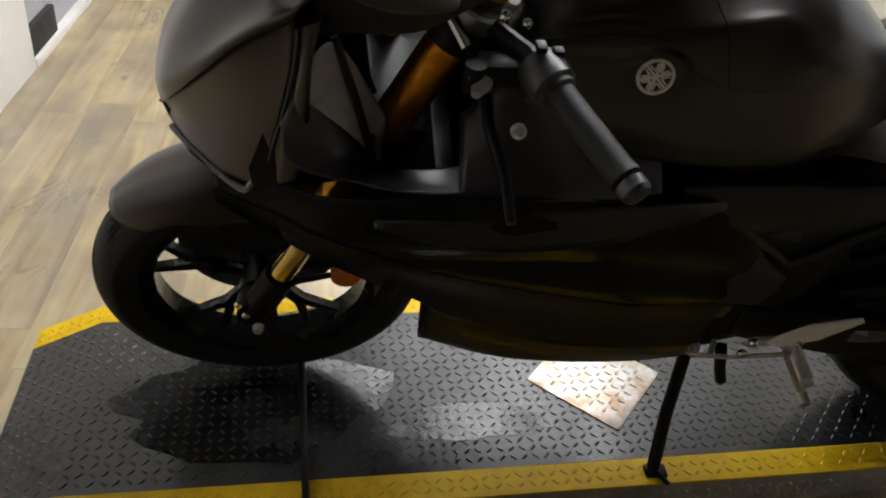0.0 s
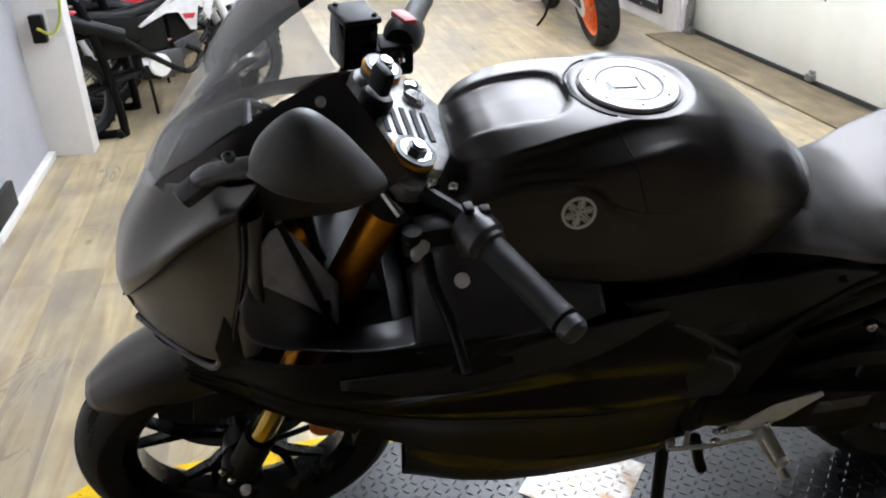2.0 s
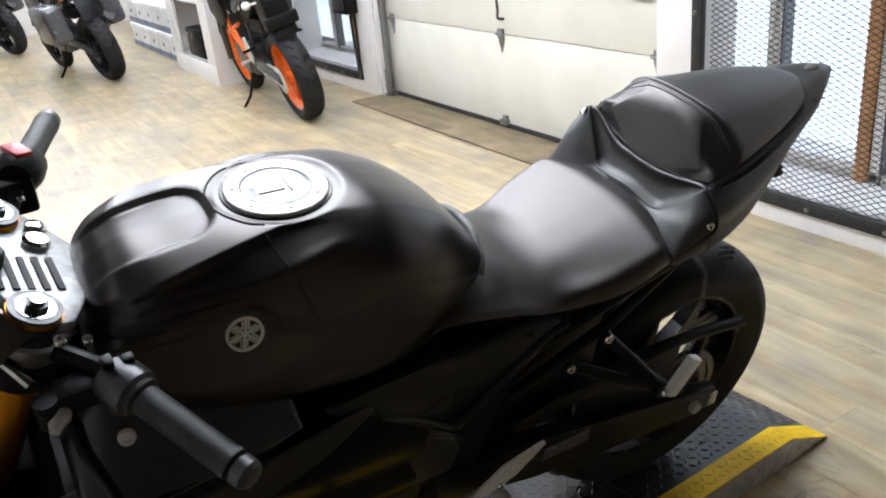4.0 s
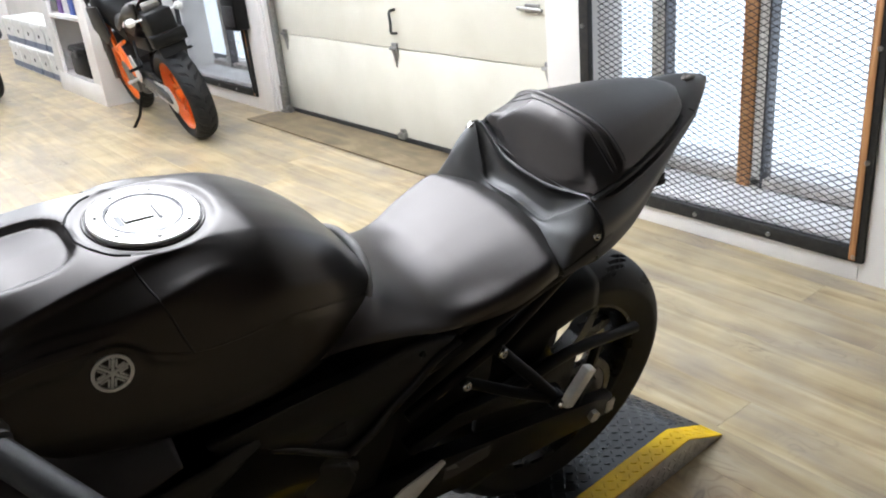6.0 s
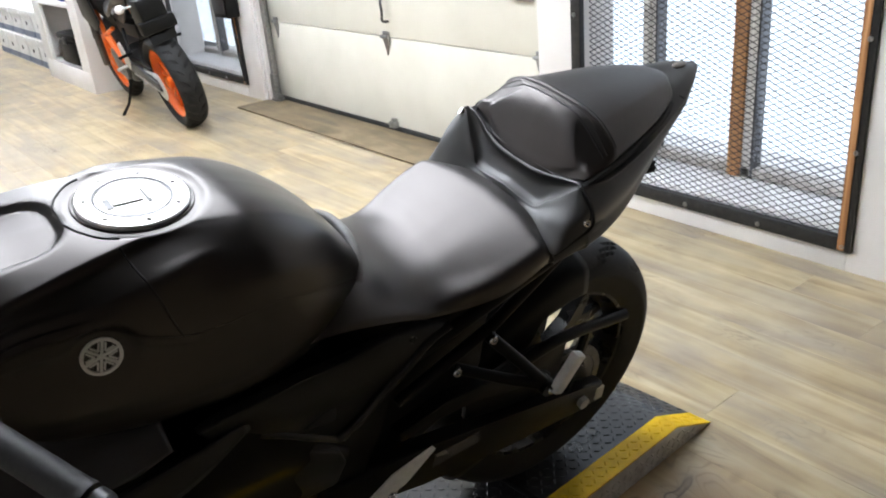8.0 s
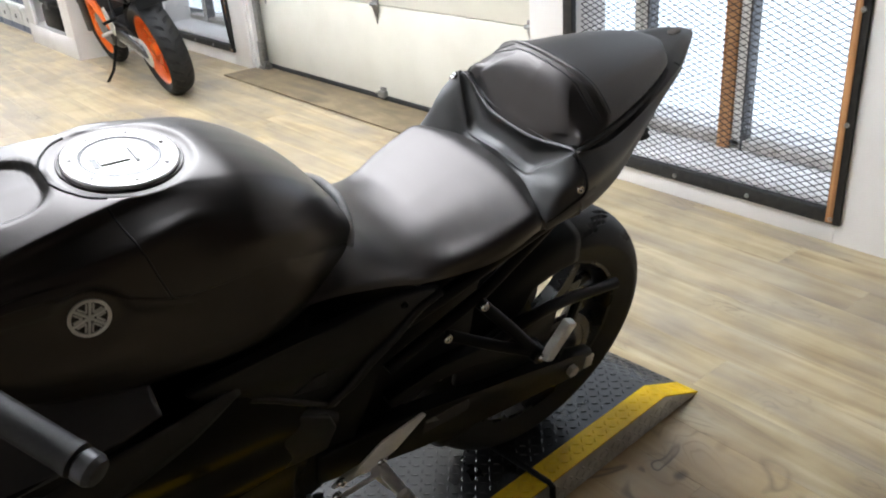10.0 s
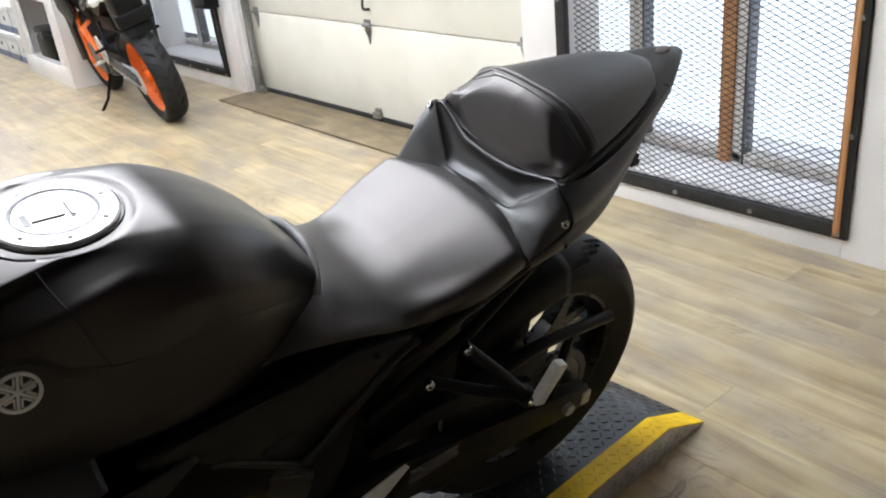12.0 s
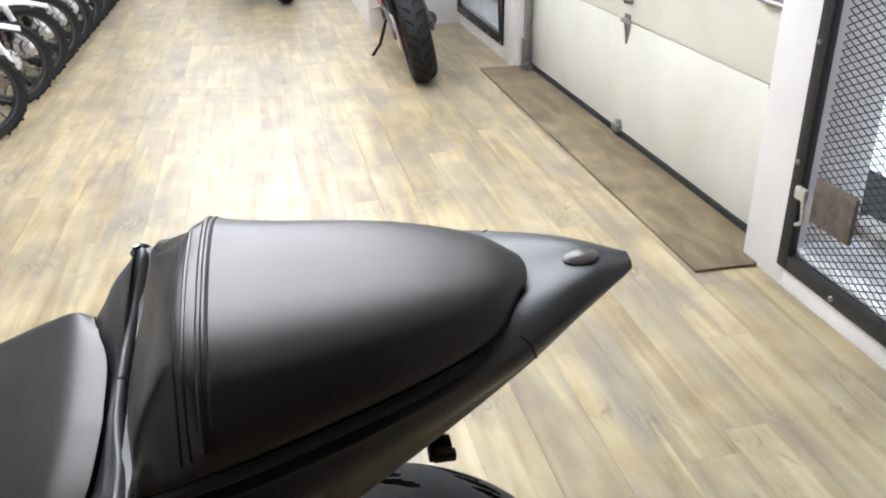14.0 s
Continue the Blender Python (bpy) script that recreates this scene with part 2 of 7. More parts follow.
M_RUBBER = mat("tyre_rubber", (0.010, 0.010, 0.0103), (0.019, 0.019, 0.0195), 0.62, scale=25, fine=300, bump=0.1, spec=0.25)
M_GRIP = mat("grip_rubber", (0.014, 0.014, 0.014), (0.009, 0.009, 0.009), 0.55, scale=200, fine=1800, bump=0.25)
M_GOLD = mat("gold_anodised", (0.60, 0.25, 0.02), (0.48, 0.19, 0.014), 0.33, 1.0, scale=12)
M_CHROME = mat("chrome", (0.75, 0.75, 0.74), (0.65, 0.65, 0.65), 0.12, 1.0, scale=20, rvar=0.04)
M_ALU = mat("cast_aluminium", (0.62, 0.61, 0.59), (0.48, 0.47, 0.46), 0.36, 0.5, scale=40, fine=400, bump=0.05)
M_SATIN = mat("brushed_silver", (0.84, 0.83, 0.81), (0.76, 0.75, 0.73), 0.4, 0.12, scale=60)
M_GREYMETAL = mat("dark_grey_metal", (0.10, 0.10, 0.105), (0.07, 0.07, 0.07), 0.4, 0.8, scale=60)
M_RIM = mat("black_rim", (0.006, 0.006, 0.006), None, 0.28, 0.0, scale=30, spec=0.3)
M_RED = mat("red_plastic", (0.55, 0.02, 0.025), None, 0.35)
M_ORANGE = mat("orange_powdercoat", (0.85, 0.17, 0.02), (0.78, 0.14, 0.015), 0.35)
M_AMBER = glass("amber_lens", (0.70, 0.20, 0.03), 0.2, 0.95)
M_BRASS = mat("brass_key", (0.62, 0.45, 0.18), None, 0.35, 1.0)
M_YELLOW = mat("yellow_floor_paint", (0.84, 0.55, 0.006), (0.62, 0.38, 0.006), 0.5, scale=9, fine=60, bump=0.15, spec=0.22)
M_TREAD = mat("worn_black_tread_plate", (0.008, 0.008, 0.009), (0.024, 0.024, 0.025), 0.32, 0.0, scale=7, fine=50, bump=0.10, rvar=0.24, spec=0.5)
M_BARE = mat("bare_tread_plate", (0.66, 0.65, 0.63), (0.48, 0.47, 0.46), 0.34, 0.8, scale=25, fine=120, bump=0.1)
M_PATCH = mat("dirty_bare_plate", (0.62, 0.60, 0.57), (0.34, 0.22, 0.13), 0.38, 0.5, scale=22, fine=90, bump=0.15)
M_WHITE = mat("white_plastic", (0.75, 0.75, 0.75), None, 0.35)
M_SMOKE = glass("smoked_screen", (0.72, 0.73, 0.75), 0.16, 0.19)
M_BLUEGREY = mat("blue_grey_print", (0.16, 0.19, 0.26), None, 0.6)
M_CARD = mat("white_card", (0.72, 0.71, 0.69), (0.6, 0.6, 0.58), 0.7)
M_MIRROR = mat("mirror_glass", (0.45, 0.46, 0.5), None, 0.04, 1.0, rvar=0.01)
M_TRIM = mat("lavender_grey_trim", (0.30, 0.30, 0.34), (0.22, 0.22, 0.25), 0.3, scale=20, spec=0.8)
M_GREYPAINT = mat("silver_grey_paint", (0.13, 0.13, 0.14), (0.10, 0.10, 0.11), 0.25, 0.5)
# pale base colour holds the sheen of the edge behind the tank
M_EDGESHEEN = mat("sheen_edge_trim", (0.22, 0.215, 0.21), (0.17, 0.165, 0.16), 0.5, scale=30)
M_LOCK = mat("rusty_plate", (0.16, 0.135, 0.11), (0.10, 0.08, 0.065), 0.6, 0.3, scale=30, bump=0.1)
M_OLDZINC = mat("weathered_zinc", (0.50, 0.50, 0.44), (0.36, 0.36, 0.31), 0.5, 0.3, scale=80)
M_LENS = glass("clear_lens", (0.20, 0.18, 0.165), 0.12, 0.85)
M_DAY = glow("daylight", (0.76, 0.87, 1.0), DAY)
M_LAMP = glow("lamp_tube", (0.94, 0.985, 1.06), LAMP)
M_YOKE = mat("machined_yoke", (0.34, 0.34, 0.34), (0.24, 0.24, 0.24), 0.45, 0.9, scale=60)
M_TUBE = mat("gold_tinted_tube", (0.72, 0.55, 0.22), (0.6, 0.44, 0.16), 0.16, 1.0, scale=20)
M_PAD = mat("grained_vinyl", (0.006, 0.0054, 0.0052), (0.010, 0.009, 0.009), 0.40, scale=12, fine=1000, bump=0.12, rvar=0.05, spec=0.85, ior=1.5)
M_CAP = mat("brushed_filler_cap", (0.80, 0.79, 0.78), (0.70, 0.69, 0.68), 0.42, 0.6, scale=60)
M_CORD = mat("yellow_green_cord", (0.45, 0.48, 0.05), None, 0.5)
M_PURPLE = mat("purple_box", (0.12, 0.05, 0.22), None, 0.5)
M_BLUE = mat("blue_pack", (0.05, 0.10, 0.35), None, 0.5)

# tinted gloss stands in for warm brown light reflected from the room
for m in (M_BLACKPAINT, M_SEAT, M_PAD):
    m.node_tree.nodes["Principled BSDF"].inputs["Specular Tint"].default_value = (1.0, 0.92, 0.885, 1)


# ---- shape helpers ----
def link(name, bm, material, parent=None, label="", smooth=40):
    me = bpy.data.meshes.new(name)
    bmesh.ops.recalc_face_normals(bm, faces=bm.faces)
    bm.to_mesh(me)
    bm.free()
    me.materials.append(material)
    if smooth:
        me.polygons.foreach_set("use_smooth", [True] * len(me.polygons))
        me.set_sharp_from_angle(angle=radians(smooth))
    ob = new(name, me)
    ob.parent = parent
    if label:
        ob["label"] = label
    return ob


def part(name, bm, material, parent, label="", smooth=40):
    """One mesh under a thing or under a part."""
    return link(name, bm, material, parent, label, smooth)


def thing(name, m=None, label="", category="", group="", kind=""):
    ob = new(name)
    ob.empty_display_size = 0.1
    if m is not None:
        ob.matrix_basis = m
    return tagged(ob, label, category, group, kind)


def moved(bm, m):
    bmesh.ops.transform(bm, matrix=m, verts=bm.verts)
    return bm


def joined(*bms):
    """Several bmeshes as one."""
    out = bms[0]
    for b in bms[1:]:
        tmp = bpy.data.meshes.new("tmp")
        b.to_mesh(tmp)
        b.free()
        out.from_mesh(tmp)
        bpy.data.meshes.remove(tmp)
    return out


def box(x0, x1, y0, y1, z0, z1, bevel=0.0, seg=2):
    bm = bmesh.new()
    bmesh.ops.create_cube(bm, size=1)
    moved(bm, Matrix.LocRotScale(((x0 + x1) / 2, (y0 + y1) / 2, (z0 + z1) / 2), None, (x1 - x0, y1 - y0, z1 - z0)))
    if bevel:
        bmesh.ops.bevel(bm, geom=list(bm.edges), offset=bevel, segments=seg, affect="EDGES", profile=0.5)
    return bm


def prism(points, t, m=None, bevel=0.0):
    """A flat outline in its own x-y plane, t thick to both sides of it, laid by m."""
    bm = bmesh.new()
    lo = [bm.verts.new((x, y, -t / 2)) for x, y in points]
    hi = [bm.verts.new((x, y, t / 2)) for x, y in points]
    n = len(points)
    bm.faces.new(lo[::-1]), bm.faces.new(hi)
    for i in range(n):
        bm.faces.new((lo[i], lo[(i + 1) % n], hi[(i + 1) % n], hi[i]))
    if bevel:
        bmesh.ops.bevel(bm, geom=list(bm.edges), offset=bevel, segments=2, affect="EDGES", profile=0.5)
    return moved(bm, m) if m else bm


SIDE = Matrix(((1, 0, 0, 0), (0, 0, 1, 0), (0, 1, 0, 0), (0, 0, 0, 1)))   # outline (x, y) stands as (x, z)


def side_plate(points, y, t=0.006, bevel=0.002):
    """An upright plate from an (x, z) outline at the given y."""
    return prism(points, t, Matrix.Translation((0, y, 0)) @ SIDE, bevel)


def curve_through(pts, n):
    """Smooth points through pts."""
    p = np.array(pts, float)
    p = np.vstack((2 * p[0] - p[1], p, 2 * p[-1] - p[-2]))
    out = []
    for s in np.linspace(0, len(p) - 3 - 1e-9, n):
        i = int(s)
        u = s - i
        a, b, c, d = p[i:i + 4]
        out.append(0.5 * (2 * b + (c - a) * u + (2 * a - 5 * b + 4 * c - d) * u * u + (3 * b - a - 3 * c + d) * u ** 3))
    return np.array(out)


def tube(pts, r, seg=12, n=0, r_end=None, caps=True):
    """A round bar along pts (smoothed to n points if n)."""
    p = curve_through(pts, n) if n else np.array(pts, float)
    bm = bmesh.new()
    rings = []
    up = Vector((0.3, 0.2, 1)).normalized()
    for i in range(len(p)):
        d = Vector(p[min(i + 1, len(p) - 1)] - p[max(i - 1, 0)]).normalized()
        a = d.cross(up)
        if a.length < 0.05:
            a = d.cross(Vector((1, 0, 0)))
        a.normalize()
        b = a.cross(d)
        up = b
        rr = r if r_end is None else r + (r_end - r) * i / (len(p) - 1)
        rings.append([bm.verts.new(Vector(p[i]) + rr * (math.cos(t) * a + math.sin(t) * b)) for t in np.linspace(0, 2 * math.pi, seg, endpoint=False)])
    for u, v in zip(rings, rings[1:]):
        for k in range(seg):
            bm.faces.new((u[k], u[(k + 1) % seg], v[(k + 1) % seg], v[k]))
    if caps:
        bm.faces.new(rings[0]), bm.faces.new(rings[-1])
    return bm


def lathe(profile, seg=32, m=None, closed=False):
    """Turns an (r, h) outline about the y axis, h along y."""
    bm = bmesh.new()
    rings = [[bm.verts.new((r * math.cos(t), h, r * math.sin(t))) for t in np.linspace(0, 2 * math.pi, seg, endpoint=False)] for r, h in profile]
    pairs = list(zip(rings, rings[1:])) + ([(rings[-1], rings[0])] if closed else [])
    for u, v in pairs:
        for k in range(seg):
            bm.faces.new((u[k], u[(k + 1) % seg], v[(k + 1) % seg], v[k]))
    if not closed:
        for ring, (r, h) in ((rings[0], profile[0]), (rings[-1], profile[-1])):
            if r > 1e-4:
                bm.faces.new(ring)
    bmesh.ops.remove_doubles(bm, verts=bm.verts, dist=1e-6)
    return moved(bm, m) if m else bm


def along(a, b):
    """The pose whose y axis runs from a to b, at a."""
    d = Vector(b) - Vector(a)
    return Matrix.Translation(a) @ Vector((0, 1, 0)).rotation_difference(d).to_matrix().to_4x4()


def bolt(p, d, r=0.007, h=0.005):
    """A round screw head at p that faces along d."""
    return lathe([(r, 0), (r, h * 0.6), (r * 0.8, h), (r * 0.45, h), (r * 0.45, h * 0.4), (0, h * 0.4)], 14, along(p, Vector(p) + Vector(d)))


def skin(rows, nu, nv, mirror=False, close=False):
    """A smooth sheet through rows of points; mirror adds its twin across y = 0."""
    cols = np.array([curve_through(r, nv) for r in rows])
    grid = np.array([curve_through(cols[:, j], nu) for j in range(nv)])
    bm = bmesh.new()
    for s in ((1, -1) if mirror else (1,)):
        v = [[bm.verts.new((q[0], q[1] * s, q[2])) for q in line] for line in grid]
        for j in range(nv - 1):
            for i in range(nu - 1):
                bm.faces.new((v[j][i], v[j][i + 1], v[j + 1][i + 1], v[j + 1][i]))
        if close:
            for end in (0, nu - 1):
                bm.faces.new([v[j][end] for j in range(nv)])
    if mirror:
        bmesh.ops.remove_doubles(bm, verts=bm.verts, dist=0.0005)
    return bm


def thick(ob, t, offset=-1.0):
    s = ob.modifiers.new("thickness", "SOLIDIFY")
    s.thickness, s.offset = t, offset
    return ob


def structure(name, bm, material, label, category, smooth=40):
    return tagged(link(name, bm, material, None, "", smooth), label, category, "", "structure")


def onto(ob, p, d=None):
    """The place on a mesh nearest to p, or first met from p along d, and its normal."""
    if d is None:
        ok, place, n, _ = ob.closest_point_on_mesh(Vector(p))
    else:
        ok, place, n, _ = ob.ray_cast(Vector(p), Vector(d))
    return (place, n) if ok else (Vector(p), Vector((0, 0, 1)))


def seam(ob, pts, r=0.0014, n=24, lift=0.0):
    """A thin line laid over a mesh along pts."""
    line = []
    for q in curve_through(pts, n):
        place, nn = onto(ob, q)
        line.append(place + nn * lift)
    return tube(line, r, 6)

# ---- the room ----
LEFT, RIGHT, BACK, FRONT, TOP = -1.63, 2.22, -2.6, 12.5, 2.75
structure("subfloor", box(-3.6, 3.2, BACK - 0.2, FRONT + 0.2, -0.2, -0.006), M_SEAL, "dark subfloor under the floor planks", "floor")
# the ceiling stays out of view; its dark colour holds back bounced light
structure("ceiling", box(-3.6, 3.2, BACK - 0.2, FRONT + 0.2, TOP, TOP + 0.15), M_CEIL, "unseen ceiling over the showroom, dark grey to cut reflections", "ceiling")
# unseen wall behind the camera, added dark to shape the bike's reflections
structure("wall_south", box(-3.6, 3.2, BACK - 0.2, BACK, 0, TOP), M_DARKWALL, "unseen closing wall, dark brown to tint reflections", "wall")
structure("wall_north", box(-3.6, 3.2, FRONT, FRONT + 0.2, 0, TOP), M_WALL, "white painted end wall of the showroom", "wall")
structure("wall_west_1", box(LEFT - 0.12, LEFT, BACK, 1.98, 0, TOP, 0.004), M_WALL, "white painted side wall", "wall", 30)
structure("wall_west_2", box(LEFT - 0.16, LEFT - 0.03, 1.98, 2.955, 0, TOP), M_GREYWALL, "pale grey recessed wall", "wall")
structure("wall_west_3", box(LEFT - 0.16, -1.455, 2.955, 3.09, 0, TOP, 0.004), M_WALL, "white painted wall end beside the stepped display", "wall", 30)
structure("wall_west_4", box(-3.6, -3.4, 3.09, FRONT, 0, TOP), M_WALL, "white wall behind the stepped display", "wall")
structure("wall_west_5", box(-3.6, LEFT - 0.16, 2.97, 3.09, 0, TOP), M_WALL, "white wall beside the stepped display", "wall")
structure("baseboard", box(LEFT - 0.03, LEFT + 0.004, 1.985, 2.95, 0, 0.035, 0.003), M_WALL, "narrow white skirting strip", "skirting")
structure("trim", box(LEFT - 0.03, LEFT - 0.006, 1.985, 2.3, 0.035, 0.14, 0.004), M_SEAL, "black rubber skirting piece", "skirting")

# east wall: window bays, the garage door's opening and the piers between them
DOOR0, DOOR1 = 1.62, 4.30
for k, (y0, y1, z0, z1, what) in enumerate((
        (BACK, -0.6, 0, TOP, "white painted wall"), (-0.6, 0.18, 0, TOP, "white painted wall beside the barred window"),
        (0.18, 1.39, 0, 0.085, "low white wall under the barred window"), (0.18, 1.39, 2.28, TOP, "white wall over the barred window"),
        (1.39, DOOR0, 0, TOP, "white pier between window and garage door"), (DOOR0, DOOR1, 2.35, TOP, "white wall over the garage door"),
        (DOOR1 + 0.1, 4.66, 0, TOP, "white pier beside the garage door"), (4.66, 5.95, 0, 0.105, "low white wall under the far barred window"),
        (4.66, 5.95, 2.28, TOP, "white wall over the far barred window"), (5.95, FRONT, 0, TOP, "white painted wall behind the shelves"))):
    structure(f"wall_east_{k + 1}", box(RIGHT, RIGHT + 0.22, y0, y1, z0, z1, 0.003), M_WALL, what, "wall", 30)


def barred_window(name, y0, y1, z0, z1, label, posts, lock):
    """A steel frame with expanded mesh before a timber window."""
    w = tagged(new(name), label, "window", "", "structure")
    f = 0.05
    x = RIGHT - 0.014
    bars = ((y0, y0 + f, z0, z1), (y1 - f, y1, z0, z1), (y0 + f, y1 - f, z0, z0 + f), (y0 + f, y1 - f, z1 - f, z1))
    for b in bars:
        part("window_frame", box(x, x + 0.03, *b, 0.003), M_MESHSTEEL, w, "dark steel angle frame", 30)
    # expanded metal: two families of leaning strands
    step, run, wdt = 0.048, 0.0113, 0.0016
    ny, nz = int((y1 - y0 - 2 * f) / step), int((z1 - z0 - 2 * f) / run)
    xm = x + 0.034
    verts, faces = [], []
    for i in range(ny + 1):
        for j in range(nz + 1):
            ya, za = y0 + f + (i + (j % 2) / 2) * step, z0 + f + j * run
            for s in (-1, 1):
                yb, zb = ya + s * step / 2, za + run
                if zb > z1 - f or not y0 + f <= yb <= y1 - f or not y0 + f <= ya <= y1 - f:
                    continue
                k = len(verts)
                verts += [(xm, ya, za - wdt), (xm, ya, za + wdt), (xm + 0.0015, yb, zb + wdt), (xm + 0.0015, yb, zb - wdt)]
                verts += [(v[0] - 0.0018, v[1], v[2]) for v in verts[k:k + 4]]
                faces += [(k + 4, k + 5, k + 6, k + 7), (k + 3, k + 2, k + 1, k), (k + 4, k, k + 3, k + 7), (k + 5, k + 6, k + 2, k + 1)]
    data = bpy.data.meshes.new("mesh_grille")
    data.from_pydata(verts, [], faces)
    data.materials.append(M_MESHSTEEL)
    me = new("mesh_grille", data)
    me.parent, me["label"] = w, "expanded steel security mesh"
    me["kind"] = "stuff"
    for yb in np.arange(y0 + 0.03, y1, 0.315):
        part("bolt", bolt((x, yb, z0 + 0.02), (-1, 0, 0), 0.009, 0.006), M_ZINC, w)
        part("bolt", bolt((x, yb, z1 - 0.02), (-1, 0, 0), 0.009, 0.006), M_ZINC, w)
    for zb in np.arange(z0 + 0.35, z1, 0.36):
        part("bolt", bolt((x, y0 + 0.02, zb), (-1, 0, 0), 0.009, 0.006), M_ZINC, w)
        part("bolt", bolt((x, y1 - 0.02, zb), (-1, 0, 0), 0.009, 0.006), M_ZINC, w)
    part("window_sill", box(RIGHT + 0.02, RIGHT + 0.6, y0 - 0.04, y1 + 0.04, z0 + 0.045, z0 + 0.075, 0.006), M_SILL, w, "dirty concrete sill with debris", 30)
    for yp, brown in posts:
        k = 1 if brown else 0.6
        part("timber_post", box(RIGHT + 0.24, RIGHT + 0.33, yp - 0.004 * k, yp + 0.052 * k, z0 + 0.075, z1 + 0.05, 0.004), M_POST if brown else M_PALEWOOD, w, "orange-brown stained timber mullion" if brown else "weathered grey timber mullion", 30)
        part("sash_stile", box(RIGHT + 0.25, RIGHT + 0.32, yp - 0.046 * k, yp - 0.006 * k, z0 + 0.075, z1 + 0.05, 0.004), M_PALEWOOD, w, "weathered grey sash stile", 30)
        part("channel", box(RIGHT + 0.245, RIGHT + 0.31, yp - 0.046 * k - 0.011, yp - 0.046 * k - 0.002, z0 + 0.075, z1 + 0.05, 0.002), M_GREYPAINT, w, "blue-grey metal channel beside the mullion", 30)
    part("timber_rail", box(RIGHT + 0.25, RIGHT + 0.33, y0 - 0.04, y1 + 0.04, z0 + 0.078, z0 + 0.115, 0.004), M_GREYWOOD, w, "weathered grey bottom rail", 30)
    part("timber_strip", box(x - 0.005, x - 0.001, y0 + 0.022, y0 + 0.046, z0 + 0.008, z1 - 0.008, 0.001), M_POST, w, "brown timber strip along the frame", 30)
    part("reveal", box(RIGHT + 0.22, RIGHT + 0.26, y1 + 0.005, y1 + 0.06, z0, z1), M_WALL, w)
    part("reveal", box(RIGHT + 0.22, RIGHT + 0.26, y0 - 0.06, y0 - 0.005, z0, z1), M_WALL, w)
    if lock:
        part("lock_plate", box(x + 0.012, x + 0.026, y1 - 0.28, y1 - 0.10, z0 + 0.19, z0 + 0.33, 0.002), M_LOCK, w, "brown-grey square lock plate", 30)
        part("padlock", joined(box(x - 0.02, x - 0.002, y1 - 0.10, y1 - 0.05, z0 + 0.25, z0 + 0.29, 0.006), tube([(x - 0.012, y1 - 0.09, z0 + 0.25), (x - 0.012, y1 - 0.10, z0 + 0.19), (x - 0.012, y1 - 0.075, z0 + 0.17)], 0.006, 8, 8)), M_OLDZINC, w, "pale weathered padlock and hasp", 30)
    return w


barred_window("window_1", 0.160, 1.412, 0.072, 2.3, "tall window behind a bolted black steel security mesh", ((0.76, True), (1.21, False)), True)
barred_window("window_2", 4.63, 5.95, 0.09, 2.3, "far window behind a black framed steel mesh", ((5.62, False),), False)
structure("backdrop", box(3.4, 3.42, -2.5, 20, -0.5, 3.5), M_DAY, "bright hazy daylight outside the windows", "backdrop")

# garage door
door = tagged(new("door_1"), "closed cream sectional steel garage door", "garage door", "", "structure")
DX = RIGHT + 0.10
for k in range(4):
    z0 = 0.035 + k * 0.52
    part("panel", box(DX, DX + 0.045, DOOR0 + 0.02, DOOR1 + 0.09, z0, z0 + 0.515, 0.004), M_DOOR, door, "flat cream door section", 30)
part("bottom_seal", box(DX - 0.008, DX + 0.03, DOOR0 + 0.02, DOOR1 + 0.09, 0.002, 0.034, 0.006), M_SEAL, door, "black rubber bottom seal", 30)


def strap_hinge(y, z):
    return joined(box(DX - 0.012, DX - 0.001, y - 0.028, y + 0.028, z - 0.03, z + 0.03, 0.004),
                  prism([(-0.028, 0), (0.028, 0), (0.0, -0.075)], 0.006, Matrix.Translation((DX - 0.004, y, z - 0.03)) @ Matrix(((0, 0, 1, 0), (1, 0, 0, 0), (0, 1, 0, 0), (0, 0, 0, 1)))),
                  lathe([(0.01, -0.035), (0.01, 0.035)], 10, Matrix.Translation((DX - 0.016, y, z))))


for y in (1.70, 2.93, 4.24):
    for k in (1, 2, 3):
        part("hinge", strap_hinge(y, 0.035 + 0.52 * k), M_ZINC, door, "zinc strap hinge", 30)
part("foot_bracket", joined(box(DX - 0.035, DX - 0.001, 2.90, 2.96, 0.03, 0.065, 0.004), box(DX - 0.02, DX - 0.001, 2.91, 2.95, 0.06, 0.085, 0.003)), M_ZINC, door, "zinc bottom bracket", 30)
part("pull_handle", tube([(DX - 0.002, 2.90, 0.64), (DX - 0.04, 2.90, 0.65), (DX - 0.045, 2.89, 0.70), (DX - 0.04, 2.90, 0.76), (DX - 0.002, 2.90, 0.77)], 0.008, 8, 16), M_GREYMETAL, door, "dark steel pull handle", 40)
part("side_latch", joined(box(DX - 0.012, DX - 0.001, 1.75, 1.84, 0.80, 0.84, 0.004), tube([(DX - 0.02, 1.72, 0.815), (DX - 0.02, 1.88, 0.82)], 0.008, 8)), M_ZINC, door, "zinc sliding latch", 30)
part("track", joined(box(DX - 0.05, DX - 0.004, DOOR1 + 0.035, DOOR1 + 0.045, 0.05, 2.4), box(DX - 0.055, DX - 0.045, DOOR1 + 0.0, DOOR1 + 0.045, 0.05, 2.4)), M_ZINC, door, "steel roller track", 30)
